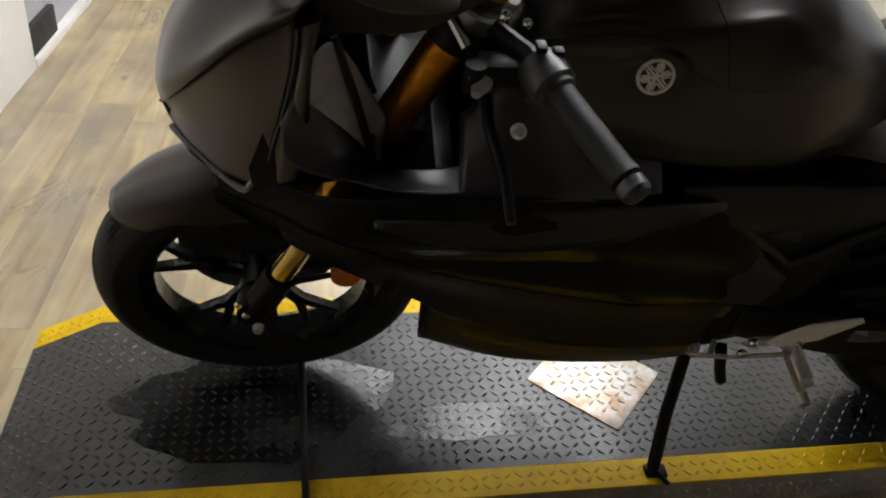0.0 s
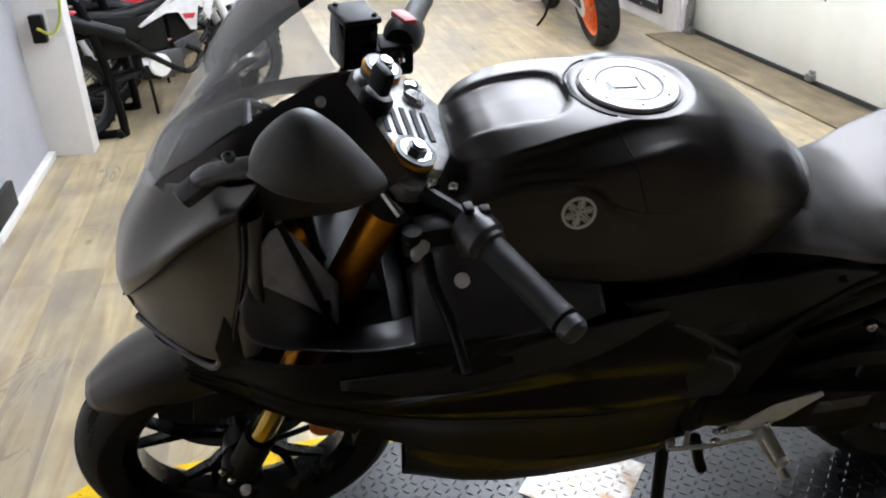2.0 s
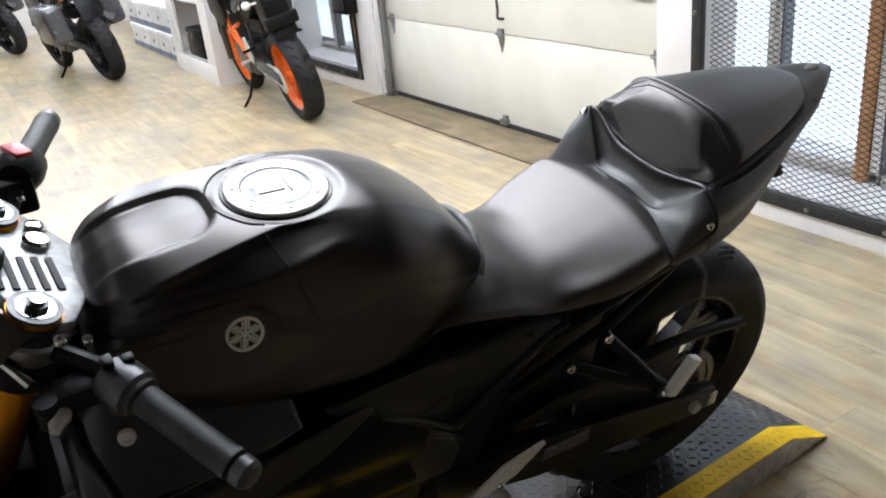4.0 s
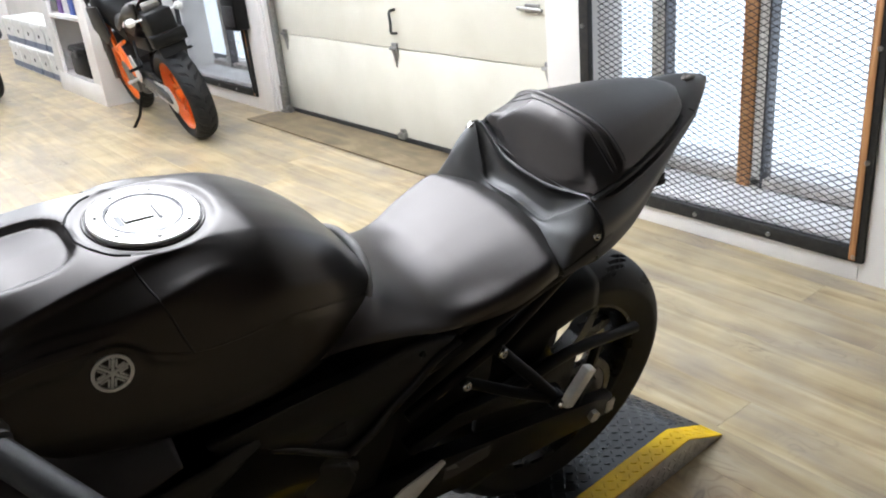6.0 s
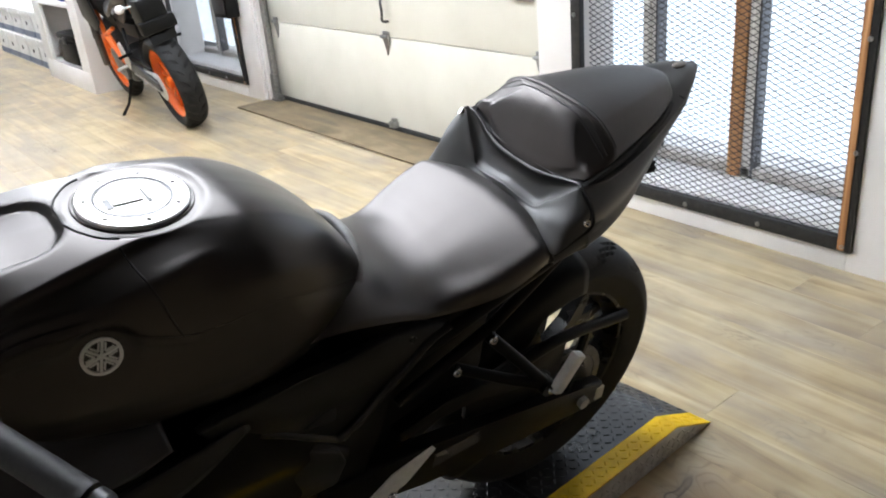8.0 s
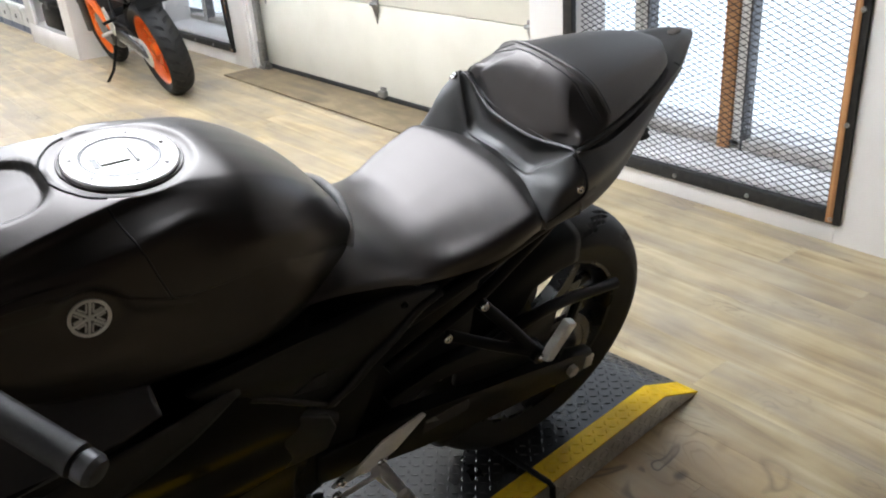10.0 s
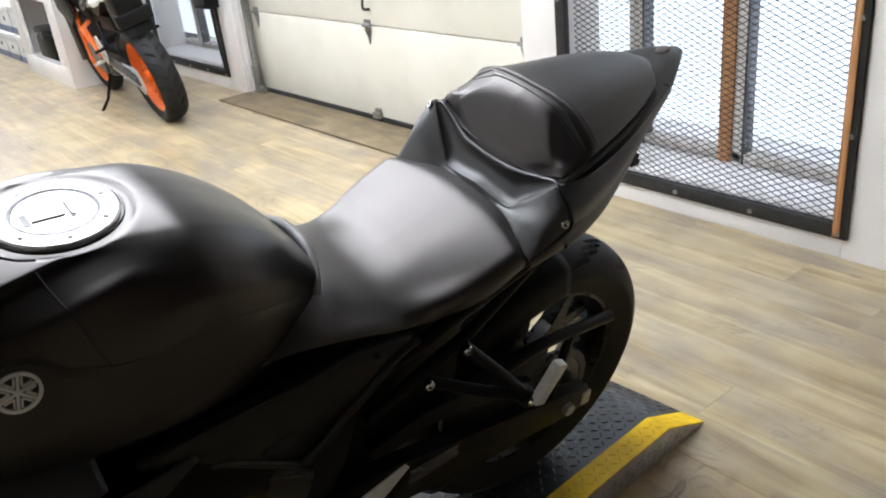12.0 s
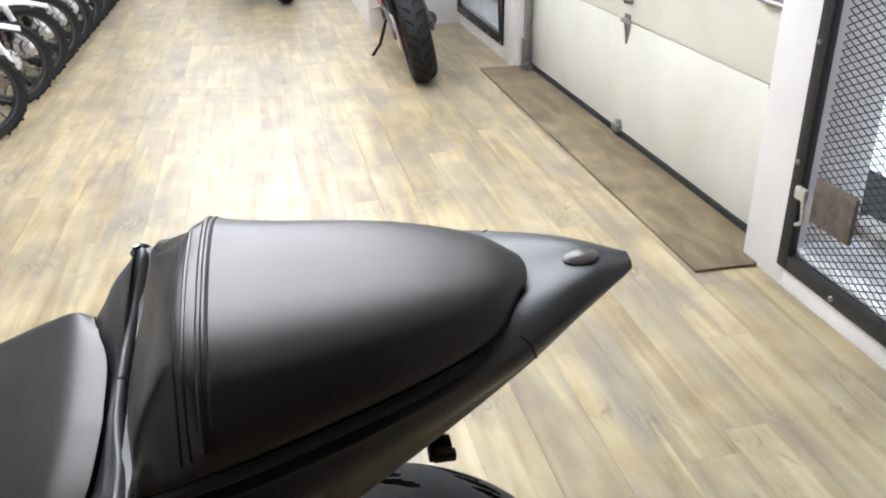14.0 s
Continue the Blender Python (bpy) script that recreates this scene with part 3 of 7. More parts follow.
part("track_foot", joined(box(DX - 0.08, DX - 0.004, DOOR1 - 0.02, DOOR1 + 0.05, 0.0, 0.03, 0.004), box(DX - 0.07, DX - 0.05, DOOR1 - 0.01, DOOR1 + 0.04, 0.03, 0.2, 0.004), lathe([(0.025, -0.015), (0.025, 0.015)], 14, Matrix.Translation((DX - 0.06, DOOR1 - 0.05, 0.04)))), M_ZINC, door, "bottom roller and bracket", 30)
structure("trim_1", box(RIGHT + 0.02, DX, DOOR1 + 0.055, DOOR1 + 0.098, 0, TOP, 0.003), M_WALL, "white jamb of the garage door", "trim", 30)
structure("threshold", box(1.995, RIGHT + 0.09, 1.53, 4.40, 0.0015, 0.012, 0.003), M_PLY, "worn plywood threshold strip before the garage door", "threshold", 30)

# ceiling lamps over the display and along the aisle, all unseen, set out from highlights
def ceiling_light(x, y, w, label):
    la = thing("ceiling_light", pose(x, y, TOP), label, "ceiling light", "ceiling lights")
    part("frame", joined(box(-w, w, -0.62, -0.60, -0.07, 0, 0.002), box(-w, w, 0.60, 0.62, -0.07, 0, 0.002), box(-w, -w + 0.02, -0.6, 0.6, -0.07, 0, 0.002), box(w - 0.02, w, -0.6, 0.6, -0.07, 0, 0.002)), M_WHITE, la)
    part("diffuser", box(-w + 0.021, w - 0.021, -0.599, 0.599, -0.055, -0.02), M_LAMP, la, "glowing white diffuser", 0)


for x in (-0.32, 0.36, 1.04):
    ceiling_light(x, 1.15, 0.325 if x > 0 else 0.23, "unseen broad fluorescent ceiling light")
for x in (0.36, 1.04):
    ceiling_light(x, 2.45, 0.23, "slim fluorescent ceiling light")
# extra unseen lamp, added to brighten faces turned to the left
ceiling_light(-2.5, 4.2, 0.30, "unseen broad fluorescent ceiling light")
for y in (3.6, 6.0, 8.4, 10.8):
    for x in (-0.35, 0.45, 1.25):
        ceiling_light(x, y, 0.30, "unseen broad fluorescent ceiling light")

# ---- the display stand ----
stand = thing("display_stand", pose(0.0, 0.225, 0, 0, 0, 3.0), "black tread-plate display ramp with yellow painted edges", "display ramp")
HX, RX, HW, HP = 1.178, 1.03, 0.296, 0.07
YB = 0.063


def deck(y0, y1):
    bm = bmesh.new()
    prof = [(-HX, 0.004), (-RX, HP), (RX, HP), (HX, 0.004)]
    rows = [[bm.verts.new((x, y, z)) for x, z in prof] for y in (y0, y1)]
    low = [[bm.verts.new((x, y, z - 0.004)) for x, z in prof] for y in (y0, y1)]
    for i in range(3):
        bm.faces.new((rows[0][i], rows[0][i + 1], rows[1][i + 1], rows[1][i]))
        bm.faces.new((low[0][i], low[1][i], low[1][i + 1], low[0][i + 1]))
        for k in (0, 1):
            bm.faces.new((rows[k][i], low[k][i], low[k][i + 1], rows[k][i + 1]))
    for i in (0, 3):
        bm.faces.new((rows[0][i], rows[1][i], low[1][i], low[0][i]))
    return bm


def height(x):
    return HP if abs(x) < RX else 0.004 + (HP - 0.004) * (HX - abs(x)) / (HX - RX)


def lozenges(spots, half=0.0088, wide=0.0029, high=0.0018):
    """Raised tread bars: each spot is a place, a run along the surface and a cross direction."""
    verts, faces = [], []
    for c, a, b, n in spots:
        k = len(verts)
        verts += [c - a * half, c + a * half, c - b * wide - a * half * 0.45, c - b * wide + a * half * 0.45, c + b * wide - a * half * 0.45, c + b * wide + a * half * 0.45,
                  c + n * high - a * half * 0.6, c + n * high + a * half * 0.6]
        faces += [(k, k + 2, k + 6), (k + 2, k + 3, k + 7, k + 6), (k + 3, k + 1, k + 7), (k + 1, k + 5, k + 7), (k + 5, k + 4, k + 6, k + 7), (k + 4, k, k + 6)]
    me = bpy.data.meshes.new("tread")
    me.from_pydata([tuple(v) for v in verts], [], faces)
    return me


def tread(y0, y1, material, label, skip=None, keep=None):
    spots = []
    g = 0.0212
    for i in range(int(2 * HX / g) + 1):
        for j in range(-17, 18):
            x, y = -HX + 0.012 + i * g, j * g
            if not y0 + 0.006 < y < y1 - 0.006 or abs(x) > HX - 0.01:
                continue
            inside = abs(x + 0.011) + abs(y + 0.006) * 0.92 < 0.120
            if (skip and inside) or (keep and not inside):
                continue
            s = 1 if (i + j) % 2 else -1
            slope = 0 if abs(x) < RX else -math.copysign((HP - 0.004) / (HX - RX), x)
            a = Vector((1, s, slope)).normalized()
            n = Vector((-slope, 0, 1)).normalized()
            spots.append((Vector((x, y, height(x))), a, a.cross(n), n))
    me = lozenges(spots)
    me.materials.append(material)
    ob = new("tread_pattern", me)
    ob.parent = stand
    ob["label"], ob["kind"] = label, "stuff"
    return ob


part("deck", deck(-HW + YB, HW - YB), M_TREAD, stand, "worn black tread plate", 30)
part("edge_strip", deck(-HW, -HW + YB - 0.0005), M_YELLOW, stand, "scuffed yellow painted edge", 30)
part("edge_strip", deck(HW - YB + 0.0005, HW), M_YELLOW, stand, "scuffed yellow painted edge", 30)
part("bare_patch", prism([(-0.146, 0), (0, -0.158), (0.146, 0), (0, 0.158)], 0.003, pose(-0.011, -0.006, HP + 0.0015), 0.0005), M_PATCH, stand, "bare dirty tread-plate square", 30)
tread(-HW + YB, HW - YB, M_TREAD, "raised black tread bars", skip=True)
tread(-HW, -HW + YB, M_YELLOW, "raised yellow tread bars")
tread(HW - YB, HW, M_YELLOW, "raised yellow tread bars")
bp = tread(-HW + YB, HW - YB, M_BARE, "raised bare tread bars", keep=True)
bp.location.z = 0.003
for s in (-1, 1):
    part("side_skirt", side_plate([(-HX, 0.0), (HX, 0.0), (RX, HP - 0.005), (-RX, HP - 0.005)], s * (HW - 0.003), 0.005, 0), M_BARE, stand, "bare aluminium tread-plate side", 30)
M_WET = mat("oily_wet_film", (0.009, 0.009, 0.009), (0.022, 0.021, 0.020), 0.20, scale=14, fine=60, bump=0.30, rvar=0.18, spec=0.4)
random.seed(11)
for cx, cy, a, b in ((-0.70, -0.040, 0.26, 0.150), (-0.30, -0.115, 0.16, 0.050)):
    ring = []
    for q in range(28):
        w = 2 * math.pi * q / 28
        k = 0.86 + 0.22 * random.random() + 0.10 * math.sin(3 * w + cx * 9)
        ring.append((a * k * math.cos(w), b * k * math.sin(w)))
    part("wet_film", prism(ring, 0.0006, pose(cx, cy, HP + 0.0004), 0), M_WET, stand, "glossy oily wet patch on the plate", 30)
spots = []
for i in range(124):
    for j in range(4):
        x, z = -HX + 0.03 + i * 0.0212, 0.010 + j * 0.0165
        if z < height(x) - 0.012:
            a = Vector((1, 0, 1 if (i + j) % 2 else -1)).normalized()
            n = Vector((0, -1, 0))
            spots.append((Vector((x, -HW - 0.0005, z)), a, a.cross(n), n))
me = lozenges(spots)
me.materials.append(M_BARE)
ob = new("tread_pattern", me)
ob.parent = stand
ob["label"], ob["kind"] = "raised bare tread bars on the side", "stuff"
for x in (-0.615, 0.60):
    part("tie_rod", tube([(x, 0.28, HP + 0.03), (x, 0.0, HP + 0.012), (x, -HW - 0.002, HP + 0.009), (x, -HW - 0.012, HP + 0.004), (x, -HW - 0.013, 0.004)], 0.007, 10), M_MATTE, stand, "black steel hold-down rod")

# ---- the black sport motorcycle: x runs to its tail, y to its right, z up from its tyres' line ----
bike = thing("motorcycle", pose(0, 0.20, HP) @ pose(0, 0, 0, 0, 0, -1.5) @ pose(0, 0, 0, 15.3), "black sport motorcycle with gold fork leaning on its side stand", "motorcycle")
AXIS = Vector((0.4226, 0, 0.9063))
STEER = Matrix.Translation((-0.357, 0, 0.95)) @ Matrix.Rotation(radians(4.5), 4, AXIS) @ Matrix.Translation((0.357, 0, -0.95))


def twin(fn, *a):
    """A bmesh and its mirror image across the middle plane, as two."""
    return fn(1, *a), fn(-1, *a)


def tyre(R, W, rim, grooves):
    """A tyre about the y axis with cut grooves."""
    seg, prof = 288, []
    for s in np.linspace(-1, 1, 81):
        a = s * radians(98)
        y = W / 2 * math.sin(a) / math.sin(radians(80)) * (1 if abs(s) < 0.8 else 1 - 0.25 * (abs(s) - 0.8) / 0.2)
        r = R - (R - rim) * 0.62 * (1 - math.cos(a)) if abs(s) < 0.8 else None
        prof.append((s, y, r))
    r8 = R - (R - rim) * 0.62 * (1 - math.cos(0.8 * radians(98)))
    bm = bmesh.new()
    rings = []
    for s, y, r in prof:
        if r is None:
            r = r8 + (rim - r8) * (abs(s) - 0.8) / 0.2
        ring = []
        for k in range(seg):
            t = 2 * math.pi * k / seg
            d = 0.0
            if abs(s) < 0.66 and grooves:
                u = (t / (2 * math.pi) * grooves + (0.5 if s > 0 else 0)) % 1.0
                for mid, v0, reach in ((0.28, 0.14, 0.24), (0.42, 0.27, 0.22), (0.56, 0.40, 0.20), (0.78, 0.54, 0.16)):
                    away = u - mid
                    if abs(away) < reach and abs(abs(s) - (v0 + 0.20 * away)) < 0.026 * (1 - 0.5 * (away / reach) ** 2):
                        d = 0.007
            ring.append(bm.verts.new(((r - d) * math.cos(t), y, (r - d) * math.sin(t))))
        rings.append(ring)
    for u, v in zip(rings, rings[1:]):
        for k in range(seg):
            bm.faces.new((u[k], u[(k + 1) % seg], v[(k + 1) % seg], v[k]))
    return bm


def rim_band(rim, w):
    return lathe([(rim + 0.006, -w / 2), (rim + 0.008, -w / 2 + 0.006), (rim - 0.006, -w / 2 + 0.012), (rim - 0.018, -w / 4), (rim - 0.018, w / 4), (rim - 0.006, w / 2 - 0.012), (rim + 0.008, w / 2 - 0.006), (rim + 0.006, w / 2),
                  (rim - 0.008, w / 2 - 0.002), (rim - 0.026, w / 4), (rim - 0.026, -w / 4), (rim - 0.008, -w / 2 + 0.002)], 72, closed=True)


def spoke(rim, k, n, g=1.0):
    """One forked spoke, its two arms welded to the stem."""
    turn = Matrix.Rotation(-(2 * math.pi * k / n + 0.3), 4, "Y")
    y = rim - 0.016
    return prism([(0.034, -0.019 * g), (0.108, -0.014 * g), (y, -0.038 - 0.017 * g), (y + 0.004, -0.038), (0.108 + 0.020 * g, 0.0), (y + 0.004, 0.038), (y, 0.038 + 0.017 * g), (0.108, 0.014 * g), (0.034, 0.019 * g)], 0.026 * g, turn @ SIDE, 0.003)


def cast_wheel(name, parent, m, rim, w, hub_w, paint, label, g=1.0):
    """A wheel with its rim as the part and hub and spokes under it."""
    wheel = part(name, moved(rim_band(rim, w), m), paint, parent, label)
    part("hub", moved(lathe([(0.028, -hub_w / 2), (0.042, -hub_w / 2 + 0.01), (0.036, 0), (0.042, hub_w / 2 - 0.01), (0.028, hub_w / 2)], 28), m), paint, wheel)
    for k in range(5):
        part("spoke", moved(spoke(rim, k, 5, g), m), paint, wheel)
    return wheel


def disc(r, t, y):
    """A brake disc at y with a scalloped inner edge and its carrier."""
    pts = []
    for k in range(72):
        a = math.pi * k / 36
        pts.append((r * (1 - 0.025 * (k % 6 == 0)) * math.cos(a), r * (1 - 0.025 * (k % 6 == 0)) * math.sin(a)))
    return lathe([(r, y - t / 2), (r, y + t / 2), (r * 0.70, y + t / 2), (r * 0.66, y + t), (0.03, y + t), (0.03, y - t / 2), (r * 0.66, y - t / 2)], 64, closed=True)


# front wheel and fork turn together
FW = Matrix.Translation((-0.682, 0.070, 0.0)) @ pose(0, 0, 0, 4.5, 0, 4.0) @ Matrix.Translation((0, 0, 0.2825))
fw = cast_wheel("front_wheel", bike, FW, 0.208, 0.08, 0.11, M_RIM, "gloss black forked-spoke wheel", 0.62)
part("tyre", moved(tyre(0.2825, 0.110, 0.206, 14), FW), M_RUBBER, fw, "black road tyre")
part("brake_disc", moved(disc(0.149, 0.005, 0.066), FW), M_GREYMETAL, fw, "dark drilled brake disc")
part("axle_nut", moved(lathe([(0.016, -0.105), (0.016, -0.098), (0.012, -0.096)], 6), FW), M_CHROME, fw, "bright axle nut", 30)
part("axle", moved(lathe([(0.011, -0.097), (0.011, 0.1)], 14), FW), M_CHROME, fw)
TOPF, BOTF = Vector((-0.396, 0, 0.955)), Vector((-0.684, 0, 0.30))


def on_fork(u, y):
    p = TOPF.lerp(BOTF, u)
    return Vector((p.x, y + 0.055 * u, p.z))


for s in (-1, 1):
    y = s * 0.097
    leg = part("fork_leg", moved(tube([on_fork(0.06, y), on_fork(0.64, y)], 0.0275, 24), STEER), M_GOLD, bike, "gold anodised upper fork tube")
    part("slider", moved(tube([on_fork(0.62, y), on_fork(0.90, y)], 0.0205, 20), STEER), M_TUBE, leg, "gold-tinted polished fork tube")
    part("dust_seal", moved(tube([on_fork(0.625, y), on_fork(0.655, y)], 0.030, 22), STEER), M_GOLD, leg, "gold seal collar")
    part("fork_bottom", moved(joined(tube([on_fork(0.85, y), on_fork(1.0, y)], 0.027, 18), lathe([(0.034, -0.018), (0.034, 0.018)], 24, Matrix.Translation(on_fork(1.0, y)))), STEER), M_MATTE, leg, "black axle clamp")
    cap = part("fork_cap", moved(joined(tube([on_fork(-0.026, y), on_fork(0.0, y)], 0.0272, 24), tube([on_fork(-0.036, y), on_fork(-0.026, y)], 0.013, 6)), STEER), M_GREYMETAL, leg, "dark metal fork cap", 30)
    part("damper_screw", moved(joined(tube([on_fork(-0.042, y), on_fork(-0.034, y)], 0.008, 12), tube([on_fork(-0.0275, y), on_fork(-0.0255, y)], 0.020, 24)), STEER), M_CHROME, cap, "bright centre of the fork cap", 30)
    part("adjuster_ring", moved(tube([on_fork(-0.020, y), on_fork(-0.013, y)], 0.0282, 24), STEER), M_GOLD, leg, "gold ring under the fork cap")
part("brake_caliper", moved(joined(box(-0.62, -0.55, 0.10, 0.15, 0.30, 0.42, 0.012), box(-0.635, -0.58, 0.125, 0.165, 0.33, 0.39, 0.01)), STEER), M_MATTE, bike, "black brake caliper", 30)
ref = part("side_reflector", lathe([(0.025, 0), (0.025, 0.008), (0.019, 0.012), (0, 0.012)], 20, Matrix.Translation((-0.534, -0.026, 0.370)) @ pose(0, 0, 0, 0, 0, 180)), M_AMBER, bike, "round amber side reflector")
part("reflector_stay", joined(tube([(-0.650, -0.052, 0.372), (-0.590, -0.040, 0.372), (-0.534, -0.022, 0.370)], 0.005, 8), lathe([(0.026, 0), (0.026, 0.003)], 20, Matrix.Translation((-0.534, -0.026, 0.370)))), M_MATTE, ref, "black stay", 30)
part("axle_pinch_bolt", bolt((-0.680, -0.056, 0.266), (0, -1, 0.1), 0.0095, 0.017), M_SATIN, bike, "bright hexagon axle bolt", 30)
part("axle_bolt", moved(joined(bolt((-0.70, -0.078, 0.33), (0, -1, 0), 0.007, 0.006), bolt((-0.71, -0.078, 0.36), (0, -1, 0), 0.007, 0.006)), STEER), M_CHROME, bike)

# front mudguard hugging the tyre
rows = []
for a in np.linspace(30, 136, 12):
    ca, sa = math.cos(radians(a)), math.sin(radians(a))
    taper = 1 if a < 112 else 1 - ((a - 112) / 40) ** 2
    row = []
    for r, y in ((0.304, 0.0), (0.303, 0.028), (0.292, 0.056), (0.262, 0.068), (0.228 if 45 < a < 110 else 0.250, 0.070)):
        row.append((r * ca, y * taper, r * sa))
    rows.append(row)
thick(part("front_mudguard", moved(skin(rows, 40, 18, True), FW), M_BLACKPAINT, bike, "satin black front mudguard"), 0.003)
for s in (-1, 1):
    part("mudguard_stay", moved(prism([(-0.72, 0.44), (-0.60, 0.43), (-0.575, 0.50), (-0.62, 0.56), (-0.70, 0.55)], 0.004, Matrix.Translation((-0.02, 0.045 + s * 0.072, 0)) @ SIDE, 0.001), STEER), M_MATTE, bike, "black mudguard stay")

# yokes
yoke = []
for s in (-1, 1):
    yoke.append(lathe([(0.036, -0.02), (0.036, 0.0), (0.033, 0.004)], 24, along(on_fork(0.02, s * 0.097), on_fork(-0.01, s * 0.097))))
tilt = Matrix.Translation((-0.385, 0, 0.962)) @ Matrix.Rotation(radians(24), 4, "Y")
yoke.append(prism([(-0.045, -0.05), (-0.02, -0.115), (0.022, -0.11), (0.055, -0.05), (0.06, 0.05), (0.022, 0.11), (-0.02, 0.115), (-0.045, 0.05)], 0.016, tilt @ pose(0.01, 0, -0.012), 0.004))
top = part("top_yoke", moved(joined(*yoke), STEER), M_YOKE, bike, "machined silver-grey top yoke", 30)
for k in range(5):
    part("slot", moved(box(-0.032 + k * 0.0155, -0.0245 + k * 0.0155, -0.052, 0.012, -0.003, -0.0015), STEER @ tilt), M_SEAL, top, "dark slot in the yoke")
part("stem_nut", moved(lathe([(0.016, 0), (0.016, 0.008), (0.012, 0.012), (0, 0.012)], 20, tilt @ pose(0.028, 0.042, -0.006, 90)), STEER), M_CHROME, top)
part("stem_cap", moved(lathe([(0.013, 0), (0.013, 0.007), (0.009, 0.010), (0, 0.010)], 20, tilt @ pose(0.036, 0.078, -0.006, 90)), STEER), M_CHROME, top)
lower = joined(*[lathe([(0.04, -0.035), (0.04, 0.0)], 22, along(on_fork(0.33, s * 0.097), on_fork(0.30, s * 0.097))) for s in (-1, 1)])
part("bottom_yoke", moved(joined(lower, moved(box(-0.035, 0.045, -0.10, 0.10, -0.018, 0.018, 0.006), Matrix.Translation((-0.485, 0, 0.745)) @ Matrix.Rotation(radians(24), 4, "Y"))), STEER), M_MATTE, bike, "black lower yoke", 30)
ign = part("ignition_lock", moved(joined(lathe([(0.022, -0.05), (0.022, 0.012), (0.018, 0.016), (0, 0.016)], 22, tilt @ pose(-0.038, 0, 0.0, 90))), STEER), M_MATTE, bike, "black ignition lock", 30)
part("key_head", moved(joined(box(-0.008, 0.008, -0.016, 0.016, 0.02, 0.055, 0.005)), STEER @ tilt @ pose(-0.038, 0, 0, 0, -10, 25)), M_MATTE, ign, "black plastic key head", 30)
part("hanging_key", prism([(-0.009, 0.010), (0.009, 0.010), (0.010, -0.006), (0.0055, -0.012), (0.005, -0.048), (0, -0.053), (-0.005, -0.048), (-0.0055, -0.012), (-0.010, -0.006)], 0.003, Matrix.Translation((-0.430, -0.014, 0.966)) @ pose(0, 0, 0, 0, 0, 35) @ pose(0, 0, 0, 90), 0.0005), M_BRASS, ign, "brass key hanging from the lock", 30)

# clip-on bars
for s in (-1, 1):
    hi = 0.042 if s > 0 else 0.0
    bar = part("handlebar", moved(joined(lathe([(0.037, -0.016), (0.037, 0.016)], 24, along(on_fork(0.075, s * 0.097), on_fork(0.0, s * 0.097))), tube([(-0.385, s * 0.12, 0.925), (-0.352, s * 0.165, 0.922 + hi * 0.8), (-0.278, s * 0.335, 0.896 + hi)], 0.011, 12)), STEER), M_MATTE, bike, "black clip-on handlebar", 30)
    part("clamp_bolt", moved(joined(bolt((-0.38, s * 0.14, 0.952), (0.1, s * 0.3, 1), 0.007, 0.006), bolt((-0.355, s * 0.145, 0.945), (0.1, s * 0.3, 1), 0.006, 0.006)), STEER), M_CHROME, bar)
    a, b = Vector((-0.330, s * 0.215, 0.914 + hi)), Vector((-0.280, s * 0.330, 0.897 + hi))
    d = (b - a).normalized()
    grip = []
    prof = [(0.0195, -0.004), (0.021, 0.0), (0.021, 0.005), (0.0165, 0.008)]
    for k in range(26):
        prof += [(0.0169, 0.012 + k * 0.0042), (0.0165, 0.0141 + k * 0.0042)]
    prof += [(0.0175, 0.122), (0.0175, 0.128), (0.012, 0.129)]
    part("grip", moved(lathe(prof, 28, along(a, b)), STEER), M_GRIP, bar, "ribbed dark rubber grip", 30)
    part("bar_end", moved(lathe([(0.012, 0), (0.0165, 0.002), (0.0165, 0.014), (0.013, 0.02), (0.006, 0.021), (0, 0.021)], 22, along(b + d * 0.005, b + d * 0.1)), STEER), M_GREYMETAL, bar, "dark metal bar end", 30)
    sw = Vector((-0.348, s * 0.175, 0.920 + hi))
    if s < 0:
        pod = part("switch_pod", moved(joined(lathe([(0.017, 0.0), (0.024, 0.004), (0.027, 0.02), (0.026, 0.04), (0.018, 0.046)], 22, along(sw, a)), moved(box(-0.02, 0.02, -0.018, 0.02, -0.03, 0.004, 0.006), Matrix.Translation(sw + Vector((0.008, -0.012, -0.006))))), STEER), M_GREYMETAL, bar, "dark grey switch housing", 30)
        part("switch_button", moved(joined(box(-0.006, 0.006, -0.008, 0.008, 0.018, 0.026, 0.002), box(0.014, 0.026, -0.006, 0.006, 0.010, 0.020, 0.002)), STEER @ Matrix.Translation(sw + Vector((0.0, -0.012, 0.006)))), M_MATTE, pod, "", 30)
    else:
        pod = part("switch_pod", moved(joined(lathe([(0.02, -0.01), (0.027, 0.0), (0.03, 0.02), (0.028, 0.04), (0.02, 0.046)], 22, along(sw, a)), moved(box(-0.03, 0.02, -0.022, 0.022, -0.04, 0.01, 0.006), Matrix.Translation(sw + Vector((-0.005, 0.0, -0.006))))), STEER), M_MATTE, bar, "black throttle housing", 30)
        part("kill_switch", moved(joined(box(-0.010, 0.014, -0.020, 0.020, 0.016, 0.028, 0.005)), STEER @ Matrix.Translation(sw + Vector((0.004, 0.018, 0.002))) @ pose(0, 0, 0, 0, 10, 20)), M_RED, pod, "bright red stop switch", 30)
    # lever and its perch
    perch = part("lever_perch", moved(joined(box(-0.03, 0.028, -0.016, 0.016, -0.016, 0.014, 0.005), lathe([(0.012, -0.016), (0.012, 0.018)], 16, pose(-0.034, s * 0.01, -0.004, 90))), STEER @ Matrix.Translation((-0.378, s * 0.168, 0.905 + hi))), M_MATTE, bar, "black lever perch", 30)
